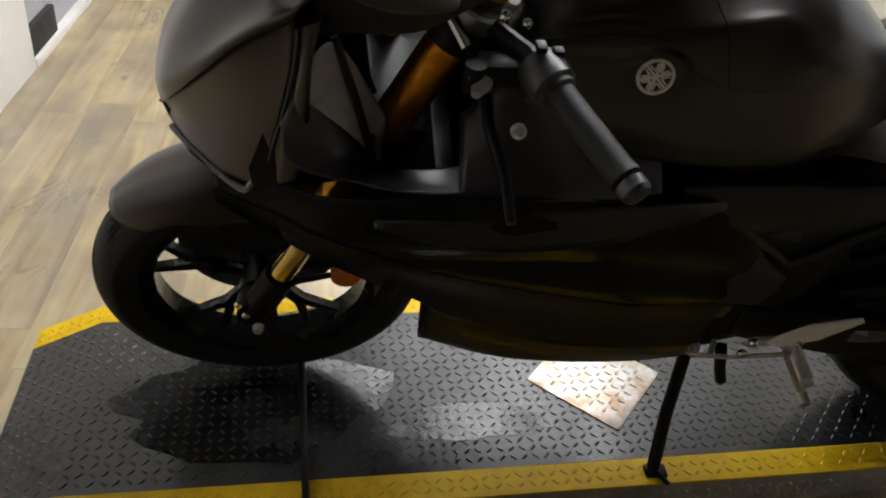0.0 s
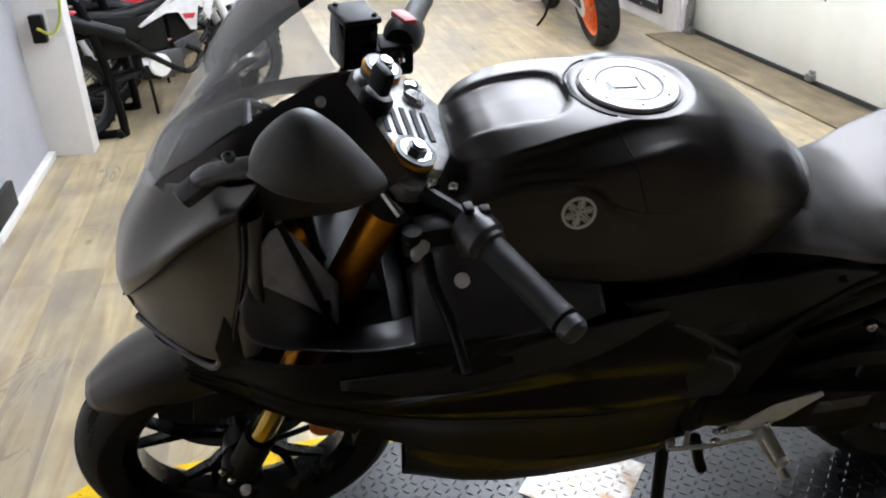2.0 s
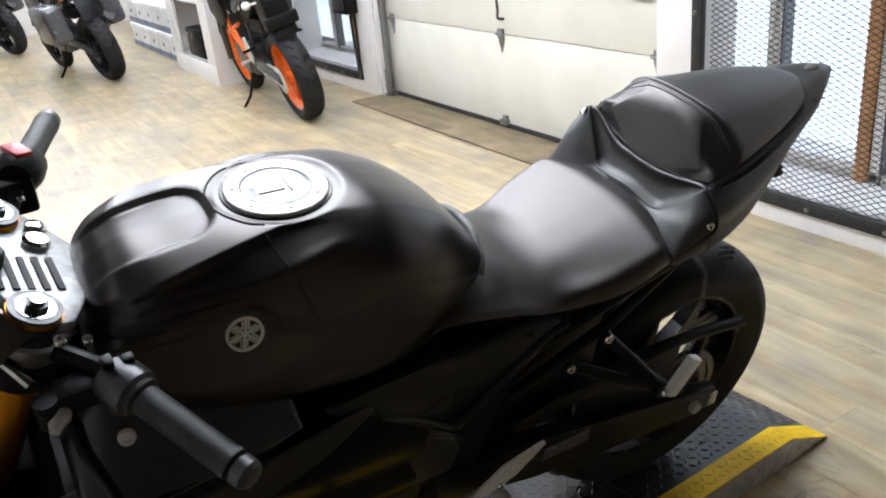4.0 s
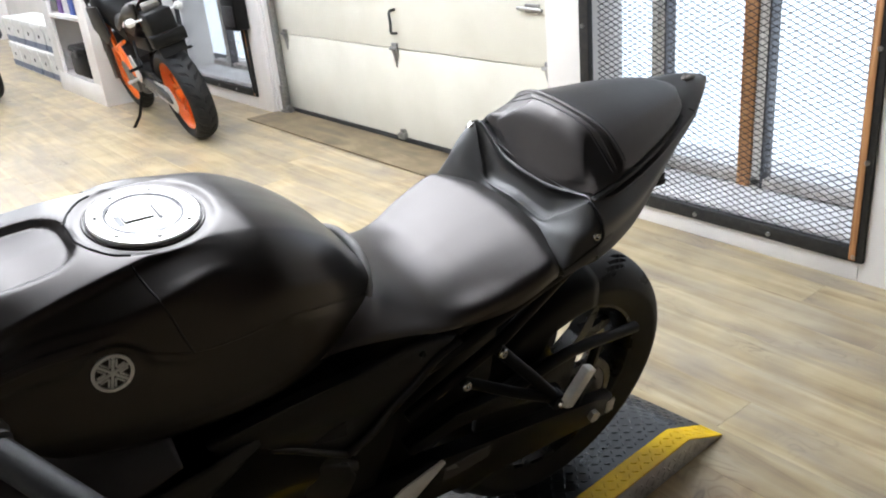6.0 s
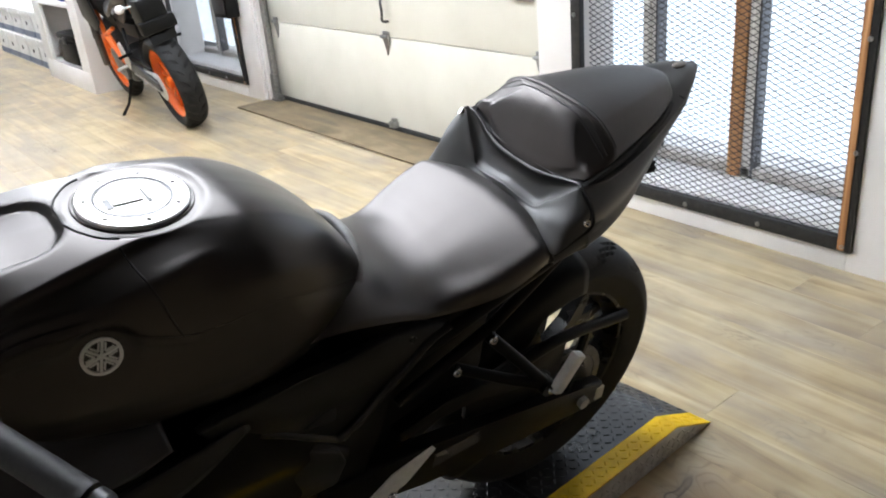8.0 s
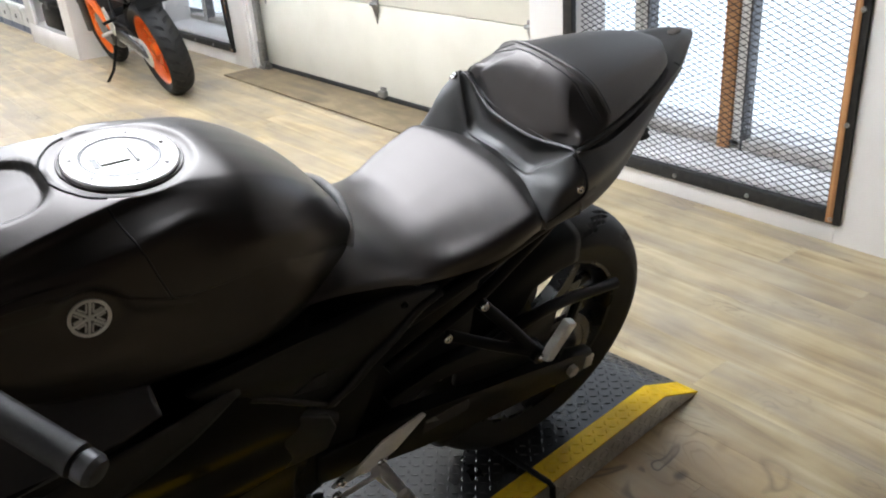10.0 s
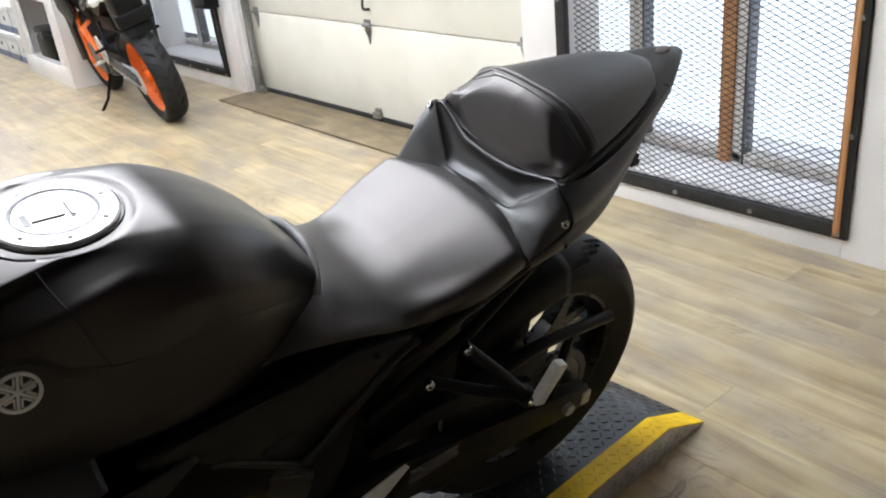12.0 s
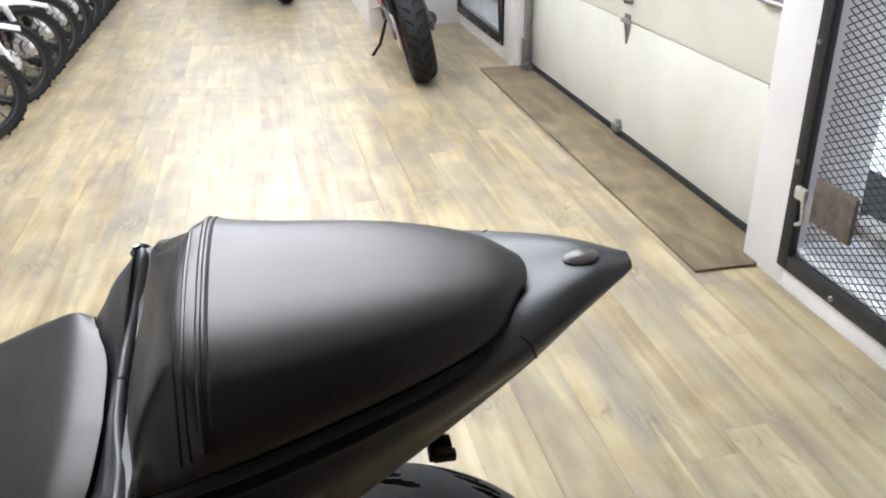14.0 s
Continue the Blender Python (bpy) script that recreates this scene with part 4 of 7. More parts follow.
    part("lever", moved(tube([(-0.392, s * 0.168, 0.866 + hi), (-0.392, s * 0.205, 0.850 + hi), (-0.382, s * 0.255, 0.832 + hi), (-0.378, s * 0.31, 0.808 + hi)], 0.008, 10, 18, 0.006), STEER), M_MATTE, perch, "black hand lever")
    part("lever_pivot", moved(bolt((-0.405, s * 0.168, 0.902 + hi), (0, 0, 1), 0.009, 0.010), STEER), M_CHROME, perch)
    if s < 0:
        part("cable_knob", lathe([(0.006, -0.012), (0.012, -0.008), (0.0125, 0.006), (0.009, 0.012), (0.005, 0.024), (0, 0.024)], 18, along(Vector((-0.390, -0.180, 0.890)), Vector((-0.404, -0.215, 0.886)))), M_ALU, perch, "bright knurled clutch cable knob", 40)
        part("perch_bolt", bolt((-0.402, -0.180, 0.896), (-0.1, -0.6, 0.7), 0.007, 0.010), M_ALU, perch, "bright perch bolt", 30)

# brake fluid pot on the right bar
pot = part("brake_reservoir", moved(joined(box(-0.027, 0.027, -0.029, 0.029, -0.045, 0.026, 0.008)), STEER @ Matrix.Translation((-0.414, 0.185, 0.976)) @ pose(0, 0, 0, 0, 6, 14)), M_GLOSS, bike, "gloss black brake fluid reservoir", 30)
part("reservoir_lid", moved(joined(box(-0.029, 0.029, -0.031, 0.031, 0.024, 0.034, 0.004), bolt((-0.02, 0.022, 0.034), (0, 0, 1), 0.004, 0.003), bolt((0.02, -0.022, 0.034), (0, 0, 1), 0.004, 0.003)), STEER @ Matrix.Translation((-0.414, 0.185, 0.976)) @ pose(0, 0, 0, 0, 6, 14)), M_MATTE, pot, "black reservoir lid", 30)
part("brake_hose", moved(tube([(-0.432, 0.165, 0.935), (-0.455, 0.15, 0.90), (-0.47, 0.12, 0.84), (-0.49, 0.10, 0.74)], 0.006, 10, 20), STEER), M_MATTE, bike, "black brake hose")
part("clutch_cable", moved(tube([(-0.412, -0.15, 0.91), (-0.45, -0.10, 0.955), (-0.50, -0.06, 0.94), (-0.53, -0.05, 0.86), (-0.50, -0.05, 0.75)], 0.0045, 8, 24), STEER), M_MATTE, bike, "black clutch cable")
part("cable_adjuster", moved(tube([(-0.418, -0.145, 0.915), (-0.442, -0.110, 0.945)], 0.0065, 10), STEER), M_CHROME, bike, "bright cable adjuster")

# fuel tank: x, crown height, then half width and height of the cover's crease, the flank's edge, the belt line, the dish below it, the lower flank and the lower edge
MID = -0.015      # the bodywork's middle plane
TANK = [(-0.346, 0.888, 0.040, 0.884, 0.055, 0.868, 0.065, 0.857, 0.066, 0.846, 0.070, 0.830, 0.066, 0.808), (-0.336, 0.928, 0.060, 0.917, 0.078, 0.895, 0.090, 0.880, 0.090, 0.862, 0.094, 0.838, 0.088, 0.800),
        (-0.314, 0.957, 0.084, 0.940, 0.100, 0.918, 0.111, 0.903, 0.108, 0.880, 0.116, 0.845, 0.106, 0.790), (-0.285, 0.974, 0.097, 0.953, 0.112, 0.930, 0.122, 0.915, 0.115, 0.886, 0.128, 0.845, 0.116, 0.780),
        (-0.243, 0.981, 0.101, 0.966, 0.118, 0.941, 0.129, 0.924, 0.119, 0.888, 0.138, 0.838, 0.122, 0.772), (-0.180, 0.984, 0.094, 0.975, 0.127, 0.946, 0.136, 0.920, 0.126, 0.884, 0.143, 0.828, 0.128, 0.760),
        (-0.130, 0.984, 0.086, 0.978, 0.131, 0.951, 0.143, 0.897, 0.138, 0.868, 0.146, 0.820, 0.130, 0.750), (-0.090, 0.984, 0.079, 0.979, 0.130, 0.957, 0.147, 0.885, 0.145, 0.855, 0.146, 0.815, 0.130, 0.745),
        (-0.050, 0.983, 0.076, 0.977, 0.120, 0.964, 0.147, 0.882, 0.147, 0.850, 0.146, 0.810, 0.130, 0.742), (-0.010, 0.979, 0.069, 0.974, 0.107, 0.961, 0.145, 0.882, 0.146, 0.850, 0.144, 0.810, 0.129, 0.742),
        (0.030, 0.969, 0.066, 0.963, 0.101, 0.948, 0.140, 0.880, 0.142, 0.848, 0.140, 0.810, 0.126, 0.745), (0.080, 0.945, 0.059, 0.938, 0.093, 0.918, 0.126, 0.862, 0.130, 0.838, 0.128, 0.806, 0.115, 0.752),
        (0.130, 0.907, 0.049, 0.900, 0.077, 0.878, 0.103, 0.838, 0.108, 0.820, 0.107, 0.798, 0.098, 0.760), (0.170, 0.862, 0.037, 0.856, 0.058, 0.838, 0.079, 0.815, 0.084, 0.803, 0.083, 0.790, 0.076, 0.768), (0.196, 0.826, 0.027, 0.822, 0.043, 0.810, 0.061, 0.797, 0.066, 0.790, 0.066, 0.782, 0.060, 0.770)]
rows = []
for x, zt, ya, za, yb, zb, yc, zc, yu, zu, yl, zl, ye, ze in TANK:
    yu = 0.4 * yu + 0.3 * (yc + yl)
    k = max(0.0, min(1.0, (-0.020 - x) / 0.06)) * max(0.0, min(1.0, (x + 0.346) / 0.04))      # how far the cover's edge is creased
    drop = (ya + 0.18 * (yb - ya), za - 0.12 * (za - zb) + k * (0.05 * (zb - za) - 0.004))
    scoop = (ya + 0.58 * (yb - ya), za + 0.55 * (zb - za) - 0.0025 * k)
    creased = [(ya * 0.5, zt - 0.2 * (zt - za)), (ya * 0.9, za + 0.002 + 0.1 * (zt - za)), (ya, za), drop, scoop, (yb - 0.005, zb + 0.0035), (yb, zb - 0.0005), (yb + 0.004, zb - 0.009), ((yb + yc) / 2 + 0.002, (zb + zc) / 2 - 0.001)]
    rounded = [(yc * math.sin(radians(q)) ** 0.77, zc + (zt - zc) * math.cos(radians(q)) ** 0.77) for q in (10, 22, 29, 36, 43, 50, 57, 65, 76)]
    top = [(x, a * k + c * (1 - k), b * k + d * (1 - k)) for (a, b), (c, d) in zip(creased, rounded)]
    rows.append([(x, 0, zt)] + top + [(x, yc, zc), (x, yc - 0.001 * k, zc - 0.006), (x, (yc + yu) / 2, (zc + zu) / 2 - 0.001), (x, yu, zu), (x, yl, zl), (x, yl * 0.985, (zl + ze) / 2), (x, ye, ze), (x, ye * 0.55, ze - 0.015)])
bm = skin(rows, 150, 150, True, False)


def ease(t):
    t = max(0.0, min(1.0, t))
    return t * t * (3 - 2 * t)


for v in bm.verts:
    x, y, z = v.co
    if z > 0.91 and abs(y) < 0.08:
        # hollow before the filler: a long shape with a round rear end
        dx = max(-0.31 - x, x + 0.215, 0.0)
        gap = 0.055 - (math.hypot(dx, max(0, abs(y) - 0.012)) if x > -0.31 else 1)
        if x > -0.215:
            gap = 0.045 - math.hypot(x + 0.215, max(0, abs(y) - 0.014))
        else:
            gap = 0.059 - abs(y) - 0.1 * max(0, -0.26 - x)
        v.co.z -= 0.0085 * ease(gap / 0.009) * ease((x + 0.335) / 0.05)
    r = math.hypot(x + 0.184, z - 0.884)
    if abs(y) > 0.08 and r < 0.045:
        # flat seat of the badge
        flat = 0.1318 - 0.20 * (z - 0.884) + 0.05 * (x + 0.184)
        v.co.y += (math.copysign(flat, y) - y) * ease((0.045 - r) / 0.018)
    r = math.hypot(x + 0.087, y)
    if z > 0.93 and r < 0.084:
        v.co.z = min(v.co.z, v.co.z + (0.9775 - 0.035 * (x + 0.087) - v.co.z) * ease((0.084 - r) / 0.009))
tank = part("fuel_tank", moved(bm, Matrix.Translation((0, MID, 0))), M_BLACKPAINT, bike, "satin black fuel tank", 60)
capm = Matrix.Translation((-0.087, MID, 0.9775)) @ pose(0, 0, 0, 0, 2, 0) @ pose(0, 0, 0, 90)
part("filler_ring", lathe([(0.0695, -0.008), (0.0695, 0.0012), (0.0685, 0.0020), (0.0670, 0.0016), (0.0655, -0.002), (0.0655, -0.006)], 56, capm), M_BLACKPAINT, tank, "black ring round the filler cap")
fc = part("filler_cap", lathe([(0.0652, -0.006), (0.0652, 0.0035), (0.0630, 0.0055), (0.046, 0.006), (0.044, 0.0042), (0.042, 0.0042), (0.040, 0.0055), (0, 0.0055)], 56, capm), M_CAP, tank, "brushed silver filler cap")
capt = Matrix.Translation((-0.087, MID, 0.9775)) @ pose(0, 0, 0, 0, 2, 0)
part("flap_gap", moved(joined(box(-0.034, -0.027, -0.016, 0.006, 0.0002, 0.0012), box(0.012, 0.016, -0.020, 0.014, 0.0002, 0.0012), lathe([(0.0448, 0.0), (0.0448, 0.0008), (0.0425, 0.0008), (0.0425, 0.0)], 40, pose(0, 0, 0, 90), True)), capt @ Matrix.Translation((0, 0, 0.0050))), M_GREYMETAL, fc, "dark gaps of the cap", 0)
part("key_flap", moved(joined(box(-0.026, 0.008, -0.013, 0.013, 0.0, 0.0022, 0.001), box(0.014, 0.018, -0.016, 0.016, 0.0, 0.0018, 0.0008)), capt @ Matrix.Translation((0, 0, 0.0055))), M_ALU, fc, "key flap of the cap", 30)
for k in range(7):
    a = 2 * math.pi * k / 7 + 0.2
    part("cap_screw", moved(bolt((0.0535 * math.cos(a), 0.0535 * math.sin(a), 0.006), (0, 0, 1), 0.003, 0.0012), capt), M_ALU, fc)
part("cap_groove", seam(tank, [(-0.087 - 0.086 * math.cos(radians(q)), MID + 0.080 * math.sin(radians(q)), 0.99) for q in np.linspace(-62, 62, 13)], 0.0016, 40), M_SEAL, tank, "dark groove round the filler")
for s in (-1, 1):
    part("tank_seam", seam(tank, [(-0.133, MID + s * 0.086, 0.98), (-0.125, MID + s * 0.112, 0.955), (-0.116, MID + s * 0.131, 0.938), (-0.106, MID + s * 0.142, 0.905), (-0.098, MID + s * 0.15, 0.882)]), M_SEAL, tank, "dark seam of the tank cover")
    place, nn = onto(tank, (-0.184, MID + s * 0.17, 0.884), (0, -s, 0))
    nn = Vector((-0.05, s * 0.97, 0.195))
    m = along(place, place + nn) @ Matrix.Rotation(radians(12 * s), 4, "Y")
    ring = lathe([(0.0225, -0.001), (0.0225, 0.0028), (0.0188, 0.0028), (0.0188, -0.001)], 40, m, True)
    bars = []
    for k in range(3):
        r = m @ Matrix.Rotation(radians(60 * k), 4, "Y")
        bars += [moved(box(-0.019, 0.019, -0.001, 0.0026, -0.0014, 0.0014), r)]
        for e in (-1, 1):
            bars += [moved(box(e * 0.0115 - 0.005, e * 0.0115 + 0.005, -0.001, 0.0026, -0.0044, -0.0027), r), moved(box(e * 0.0115 - 0.005, e * 0.0115 + 0.005, -0.001, 0.0026, 0.0027, 0.0044), r)]
    part("tank_badge", joined(ring, *bars), M_SATIN, tank, "round silver badge", 30)

def off_middle(bm):
    """Sets bodywork off to its middle plane, less so towards the tail's tip."""
    for v in bm.verts:
        v.co.y += MID + (0.011 * ease((v.co.x - 0.60) / 0.25))
    return bm


# rider's seat: x, crown height, shoulder half width and height, side half width and height, lower edge
SEAT = [(0.330, 0.768, 0.102, 0.759, 0.143, 0.745, 0.726), (0.370, 0.780, 0.116, 0.771, 0.154, 0.758, 0.733), (0.410, 0.793, 0.127, 0.784, 0.160, 0.767, 0.741), (0.450, 0.8035, 0.133, 0.795, 0.163, 0.779, 0.753), (0.478, 0.810, 0.135, 0.802, 0.163, 0.787, 0.764)]
rows = [[(0.190, 0, 0.798), (0.185, 0.040, 0.802), (0.172, 0.080, 0.806), (0.130, 0.112, 0.804), (0.090, 0.132, 0.792), (0.066, 0.137, 0.781)],
        [(0.202, 0, 0.793), (0.199, 0.045, 0.796), (0.191, 0.085, 0.797), (0.166, 0.118, 0.795), (0.137, 0.137, 0.790), (0.115, 0.143, 0.783)],
        [(0.232, 0, 0.779), (0.232, 0.050, 0.779), (0.230, 0.088, 0.775), (0.223, 0.118, 0.769), (0.212, 0.136, 0.768), (0.200, 0.143, 0.762)],
        [(0.277, 0, 0.766), (0.277, 0.055, 0.765), (0.279, 0.095, 0.760), (0.280, 0.124, 0.752), (0.274, 0.138, 0.744), (0.266, 0.141, 0.738)]]
for x, zt, ws, zs, w, zw, zb in SEAT:
    k = 0.021 * ease((x - 0.35) / 0.13)
    rows.append([(x - k * (y / 0.16) ** 2, y, z) for y, z in ((0, zt), (ws * 0.55, zt - 0.002), (ws, zs), (w * 0.955, zs - 0.38 * (zs - zw)), (w, zw - 0.006), (w * 0.99, zb))])
rows.append([(0.505, 0, 0.810), (0.500, 0.073, 0.808), (0.483, 0.125, 0.800), (0.476, 0.150, 0.792), (0.474, 0.160, 0.782), (0.474, 0.159, 0.767)])
seat = part("rider_seat", moved(skin(rows, 90, 54, True), Matrix.Translation((0, MID, 0))), M_SEAT, bike, "smooth black vinyl rider seat", 60)
part("seat_base", box(0.12, 0.30, -0.085, 0.085, 0.70, 0.760, 0.015), M_MATTE, seat, "black seat base", 30)
# edge behind the tank; its bright reflection is painted as a pale colour
part("tank_trim", tube([(0.166, -0.106, 0.788), (0.186, -0.078, 0.812), (0.198, -0.04, 0.828), (0.202, 0, 0.831), (0.198, 0.04, 0.828), (0.186, 0.078, 0.812), (0.166, 0.106, 0.788)], 0.0075, 10, 40), M_EDGESHEEN, bike, "edge trim between tank and seat, its sheen painted pale")

def shoulder(bm):
    """The far shoulder of the tail stands a little higher than the near one."""
    for v in bm.verts:
        v.co.z += 0.011 * ease((v.co.y - 0.03) / 0.10) * ease((v.co.z - 0.79) / 0.07) * (1 - ease((v.co.x - 0.56) / 0.14))
    return bm


# tail: x, crown height, top half width, rim height, flank half width and height, lower edge half width and height
TAIL = [(0.541, 0.866, 0.136, 0.872, 0.169, 0.846, 0.169, 0.784), (0.570, 0.868, 0.139, 0.873, 0.168, 0.847, 0.164, 0.785), (0.60, 0.872, 0.139, 0.874, 0.163, 0.851, 0.156, 0.786), (0.66, 0.880, 0.128, 0.878, 0.148, 0.856, 0.138, 0.794),
        (0.73, 0.896, 0.114, 0.890, 0.127, 0.869, 0.113, 0.815), (0.80, 0.912, 0.094, 0.902, 0.103, 0.883, 0.087, 0.840), (0.87, 0.926, 0.069, 0.915, 0.075, 0.900, 0.056, 0.866), (0.93, 0.937, 0.036, 0.929, 0.040, 0.918, 0.027, 0.896), (0.977, 0.934, 0.006, 0.932, 0.008, 0.928, 0.005, 0.918)]
rows = []
for x, zt, wt, zr, wf, zf, wl, zl in TAIL:
    rows.append([(x, 0, zt), (x, wt * 0.6, zt), (x, wt, zr + 0.002), (x, wt * 1.01 + 0.005, zr - 0.003), (x, wf, zf), (x, (wf + wl) / 2, (zf + zl) / 2), (x, wl, zl), (x, wl * 0.4, zl + 0.012)])
tail = part("tail_fairing", shoulder(off_middle(skin(rows, 70, 60, True))), M_COWL, bike, "satin black pointed tail fairing", 50)
# cowl between the seats, from its front edge up: side panel, lower ridge, hollow, upper ridge, groove under the pad
EDGE = [(0.508, 0, 0.803), (0.503, 0.067, 0.801), (0.489, 0.108, 0.799), (0.481, 0.138, 0.794), (0.478, 0.164, 0.785), (0.508, 0.171, 0.804), (0.541, 0.173, 0.821)]
BODY = [(0.510, 0, 0.809), (0.508, 0.068, 0.806), (0.502, 0.106, 0.815), (0.500, 0.130, 0.822), (0.503, 0.153, 0.827), (0.5205, 0.164, 0.839), (0.538, 0.1665, 0.850)]
LOWER = [(0.511, 0, 0.816), (0.513, 0.068, 0.811), (0.519, 0.092, 0.828), (0.524, 0.111, 0.844), (0.529, 0.126, 0.859), (0.533, 0.136, 0.869), (0.536, 0.143, 0.875)]
UPPER = [(0.526, 0, 0.861), (0.528, 0.045, 0.862), (0.533, 0.075, 0.865), (0.537, 0.098, 0.870), (0.539, 0.118, 0.875), (0.540, 0.131, 0.8775), (0.5395, 0.140, 0.876)]
FADE = (1, 1, 0.95, 0.8, 0.55, 0.25, 0)


def between(p, q, u, back=0.0, up=0.0):
    """A row of the cowl between two others, set back and up where the hollow is deep."""
    return [(a[0] + (b[0] - a[0]) * u + back * k, a[1] + (b[1] - a[1]) * u, a[2] + (b[2] - a[2]) * u + up * k) for a, b, k in zip(p, q, FADE)]


rows = [EDGE, between(EDGE, BODY, 0.5), BODY, between(BODY, LOWER, 0.6, 0.0, -0.001), LOWER, between(LOWER, UPPER, 0.04, 0.0065, 0.0005), between(LOWER, UPPER, 0.20, 0.0125),
        between(LOWER, UPPER, 0.5, 0.0135), between(LOWER, UPPER, 0.78, 0.0080), between(LOWER, UPPER, 0.94, 0.0015), [(x + 0.0035, y - 0.0005, z + 0.001) for x, y, z in UPPER],
        [(x + 0.0085, y - 0.0020, z - 0.003) for x, y, z in UPPER], [(x + 0.0105, y - 0.005, z - 0.004 - 0.008 * k) for (x, y, z), k in zip(UPPER, FADE)]]
cowl = thick(part("seat_cowl", shoulder(moved(skin(rows, 130, 60, True), Matrix.Translation((0, MID, 0)))), M_COWL, tail, "sculpted satin black cowl between the seats", 60), 0.002)
for s in (-1, 1):
    place, nn = onto(cowl, (0.528, MID + s * 0.20, 0.836) if s < 0 else (0.520, MID + 0.158, 0.885))
    part("panel_screw", bolt(tuple(place - nn * 0.001), tuple(nn * (1 if nn.y * s > 0 else -1)), 0.0075, 0.005), M_CHROME, tail, "bright panel screw")
    part("panel_seam", shoulder(tube([(0.5395, MID + s * 0.1405, 0.8765), (0.5405, MID + s * 0.158, 0.864), (0.5425, MID + s * 0.1695, 0.848), (0.5435, MID + s * 0.1740, 0.821), (0.510, MID + s * 0.1720, 0.8025), (0.479, MID + s * 0.1645, 0.783)], 0.0024, 6, 32)), M_SEAL, tail, "dark seam of the side panel")
    lower = [[(0.480, 0.158, 0.781), (0.482, 0.163, 0.774), (0.486, 0.162, 0.764), (0.490, 0.152, 0.758)], [(0.512, 0.165, 0.800), (0.514, 0.170, 0.791), (0.518, 0.169, 0.777), (0.520, 0.158, 0.770)],
             [(0.545, 0.167, 0.815), (0.546, 0.1715, 0.808), (0.549, 0.170, 0.787), (0.550, 0.158, 0.780)], [(0.575, 0.162, 0.830), (0.576, 0.167, 0.812), (0.578, 0.1655, 0.790), (0.580, 0.152, 0.784)]]
    part("tail_skirt", moved(skin([[(x, MID + s * y, z) for x, y, z in r] for r in lower], 20, 12), Matrix()), M_COWL, tail, "lower lip of the tail under the side panel", 60)
    part("tail_seam", seam(tail, [(0.862, s * 0.07, 0.921), (0.88, s * 0.08, 0.895), (0.888, s * 0.06, 0.87)], 0.0012), M_SEAL, tail, "dark seam near the tail tip")
part("cowl_base", joined(box(0.488, 0.60, MID - 0.135, MID + 0.135, 0.735, 0.790, 0.006), box(0.542, 0.60, MID - 0.105, MID + 0.105, 0.789, 0.846, 0.006)), M_MATTE, tail, "dark base under the seats", 30)
part("tail_lamp", lathe([(0.014, -0.002), (0.014, 0.002), (0.010, 0.0045), (0, 0.005)], 24, Matrix.Translation((0.932, MID + 0.011, 0.9375)) @ pose(0, 0, 0, 0, -9, 0) @ pose(0, 0, 0, 90) @ Matrix.Diagonal((1.15, 1, 0.68, 1))), M_LENS, tail, "small clear oval lens on the tail")

# passenger pad: a faceted nose, then middle x and height, edge x, half width and height
NOSEPAD = [[(0.537, 0, 0.856), (0.539, 0.045, 0.857), (0.545, 0.075, 0.860), (0.550, 0.098, 0.866), (0.552, 0.113, 0.873), (0.552, 0.124, 0.878), (0.553, 0.132, 0.879), (0.556, 0.129, 0.872)],
           [(0.541, 0, 0.868), (0.543, 0.046, 0.869), (0.548, 0.077, 0.873), (0.553, 0.098, 0.878), (0.555, 0.113, 0.883), (0.556, 0.125, 0.886), (0.558, 0.135, 0.884), (0.561, 0.132, 0.875)],
           [(0.546, 0, 0.880), (0.548, 0.046, 0.881), (0.551, 0.080, 0.884), (0.555, 0.102, 0.888), (0.558, 0.112, 0.890), (0.560, 0.126, 0.892), (0.564, 0.136, 0.887), (0.567, 0.133, 0.877)],
           [(0.555, 0, 0.905), (0.556, 0.044, 0.905), (0.558, 0.072, 0.906), (0.561, 0.092, 0.907), (0.565, 0.101, 0.905), (0.571, 0.120, 0.898), (0.576, 0.135, 0.890), (0.578, 0.132, 0.879)],
           [(0.567, 0, 0.930), (0.568, 0.034, 0.929), (0.570, 0.058, 0.929), (0.573, 0.076, 0.928), (0.577, 0.085, 0.924), (0.584, 0.114, 0.909), (0.587, 0.136, 0.894), (0.589, 0.133, 0.883)],
           [(0.581, 0, 0.949), (0.582, 0.026, 0.948), (0.584, 0.046, 0.947), (0.587, 0.062, 0.945), (0.590, 0.073, 0.941), (0.596, 0.110, 0.920), (0.598, 0.136, 0.898), (0.600, 0.133, 0.886)],
           [(0.596, 0, 0.957), (0.596, 0.030, 0.956), (0.597, 0.052, 0.954), (0.599, 0.070, 0.951), (0.601, 0.085, 0.946), (0.605, 0.117, 0.924), (0.607, 0.135, 0.901), (0.609, 0.132, 0.889)]]
PAD = [(0.612, 0.9580, 0.616, 0.134, 0.902), (0.63, 0.957, 0.635, 0.130, 0.903), (0.70, 0.956, 0.70, 0.115, 0.909), (0.78, 0.951, 0.775, 0.094, 0.915), (0.85, 0.944, 0.842, 0.064, 0.919), (0.882, 0.936, 0.866, 0.034, 0.924)]
rows = NOSEPAD[:]
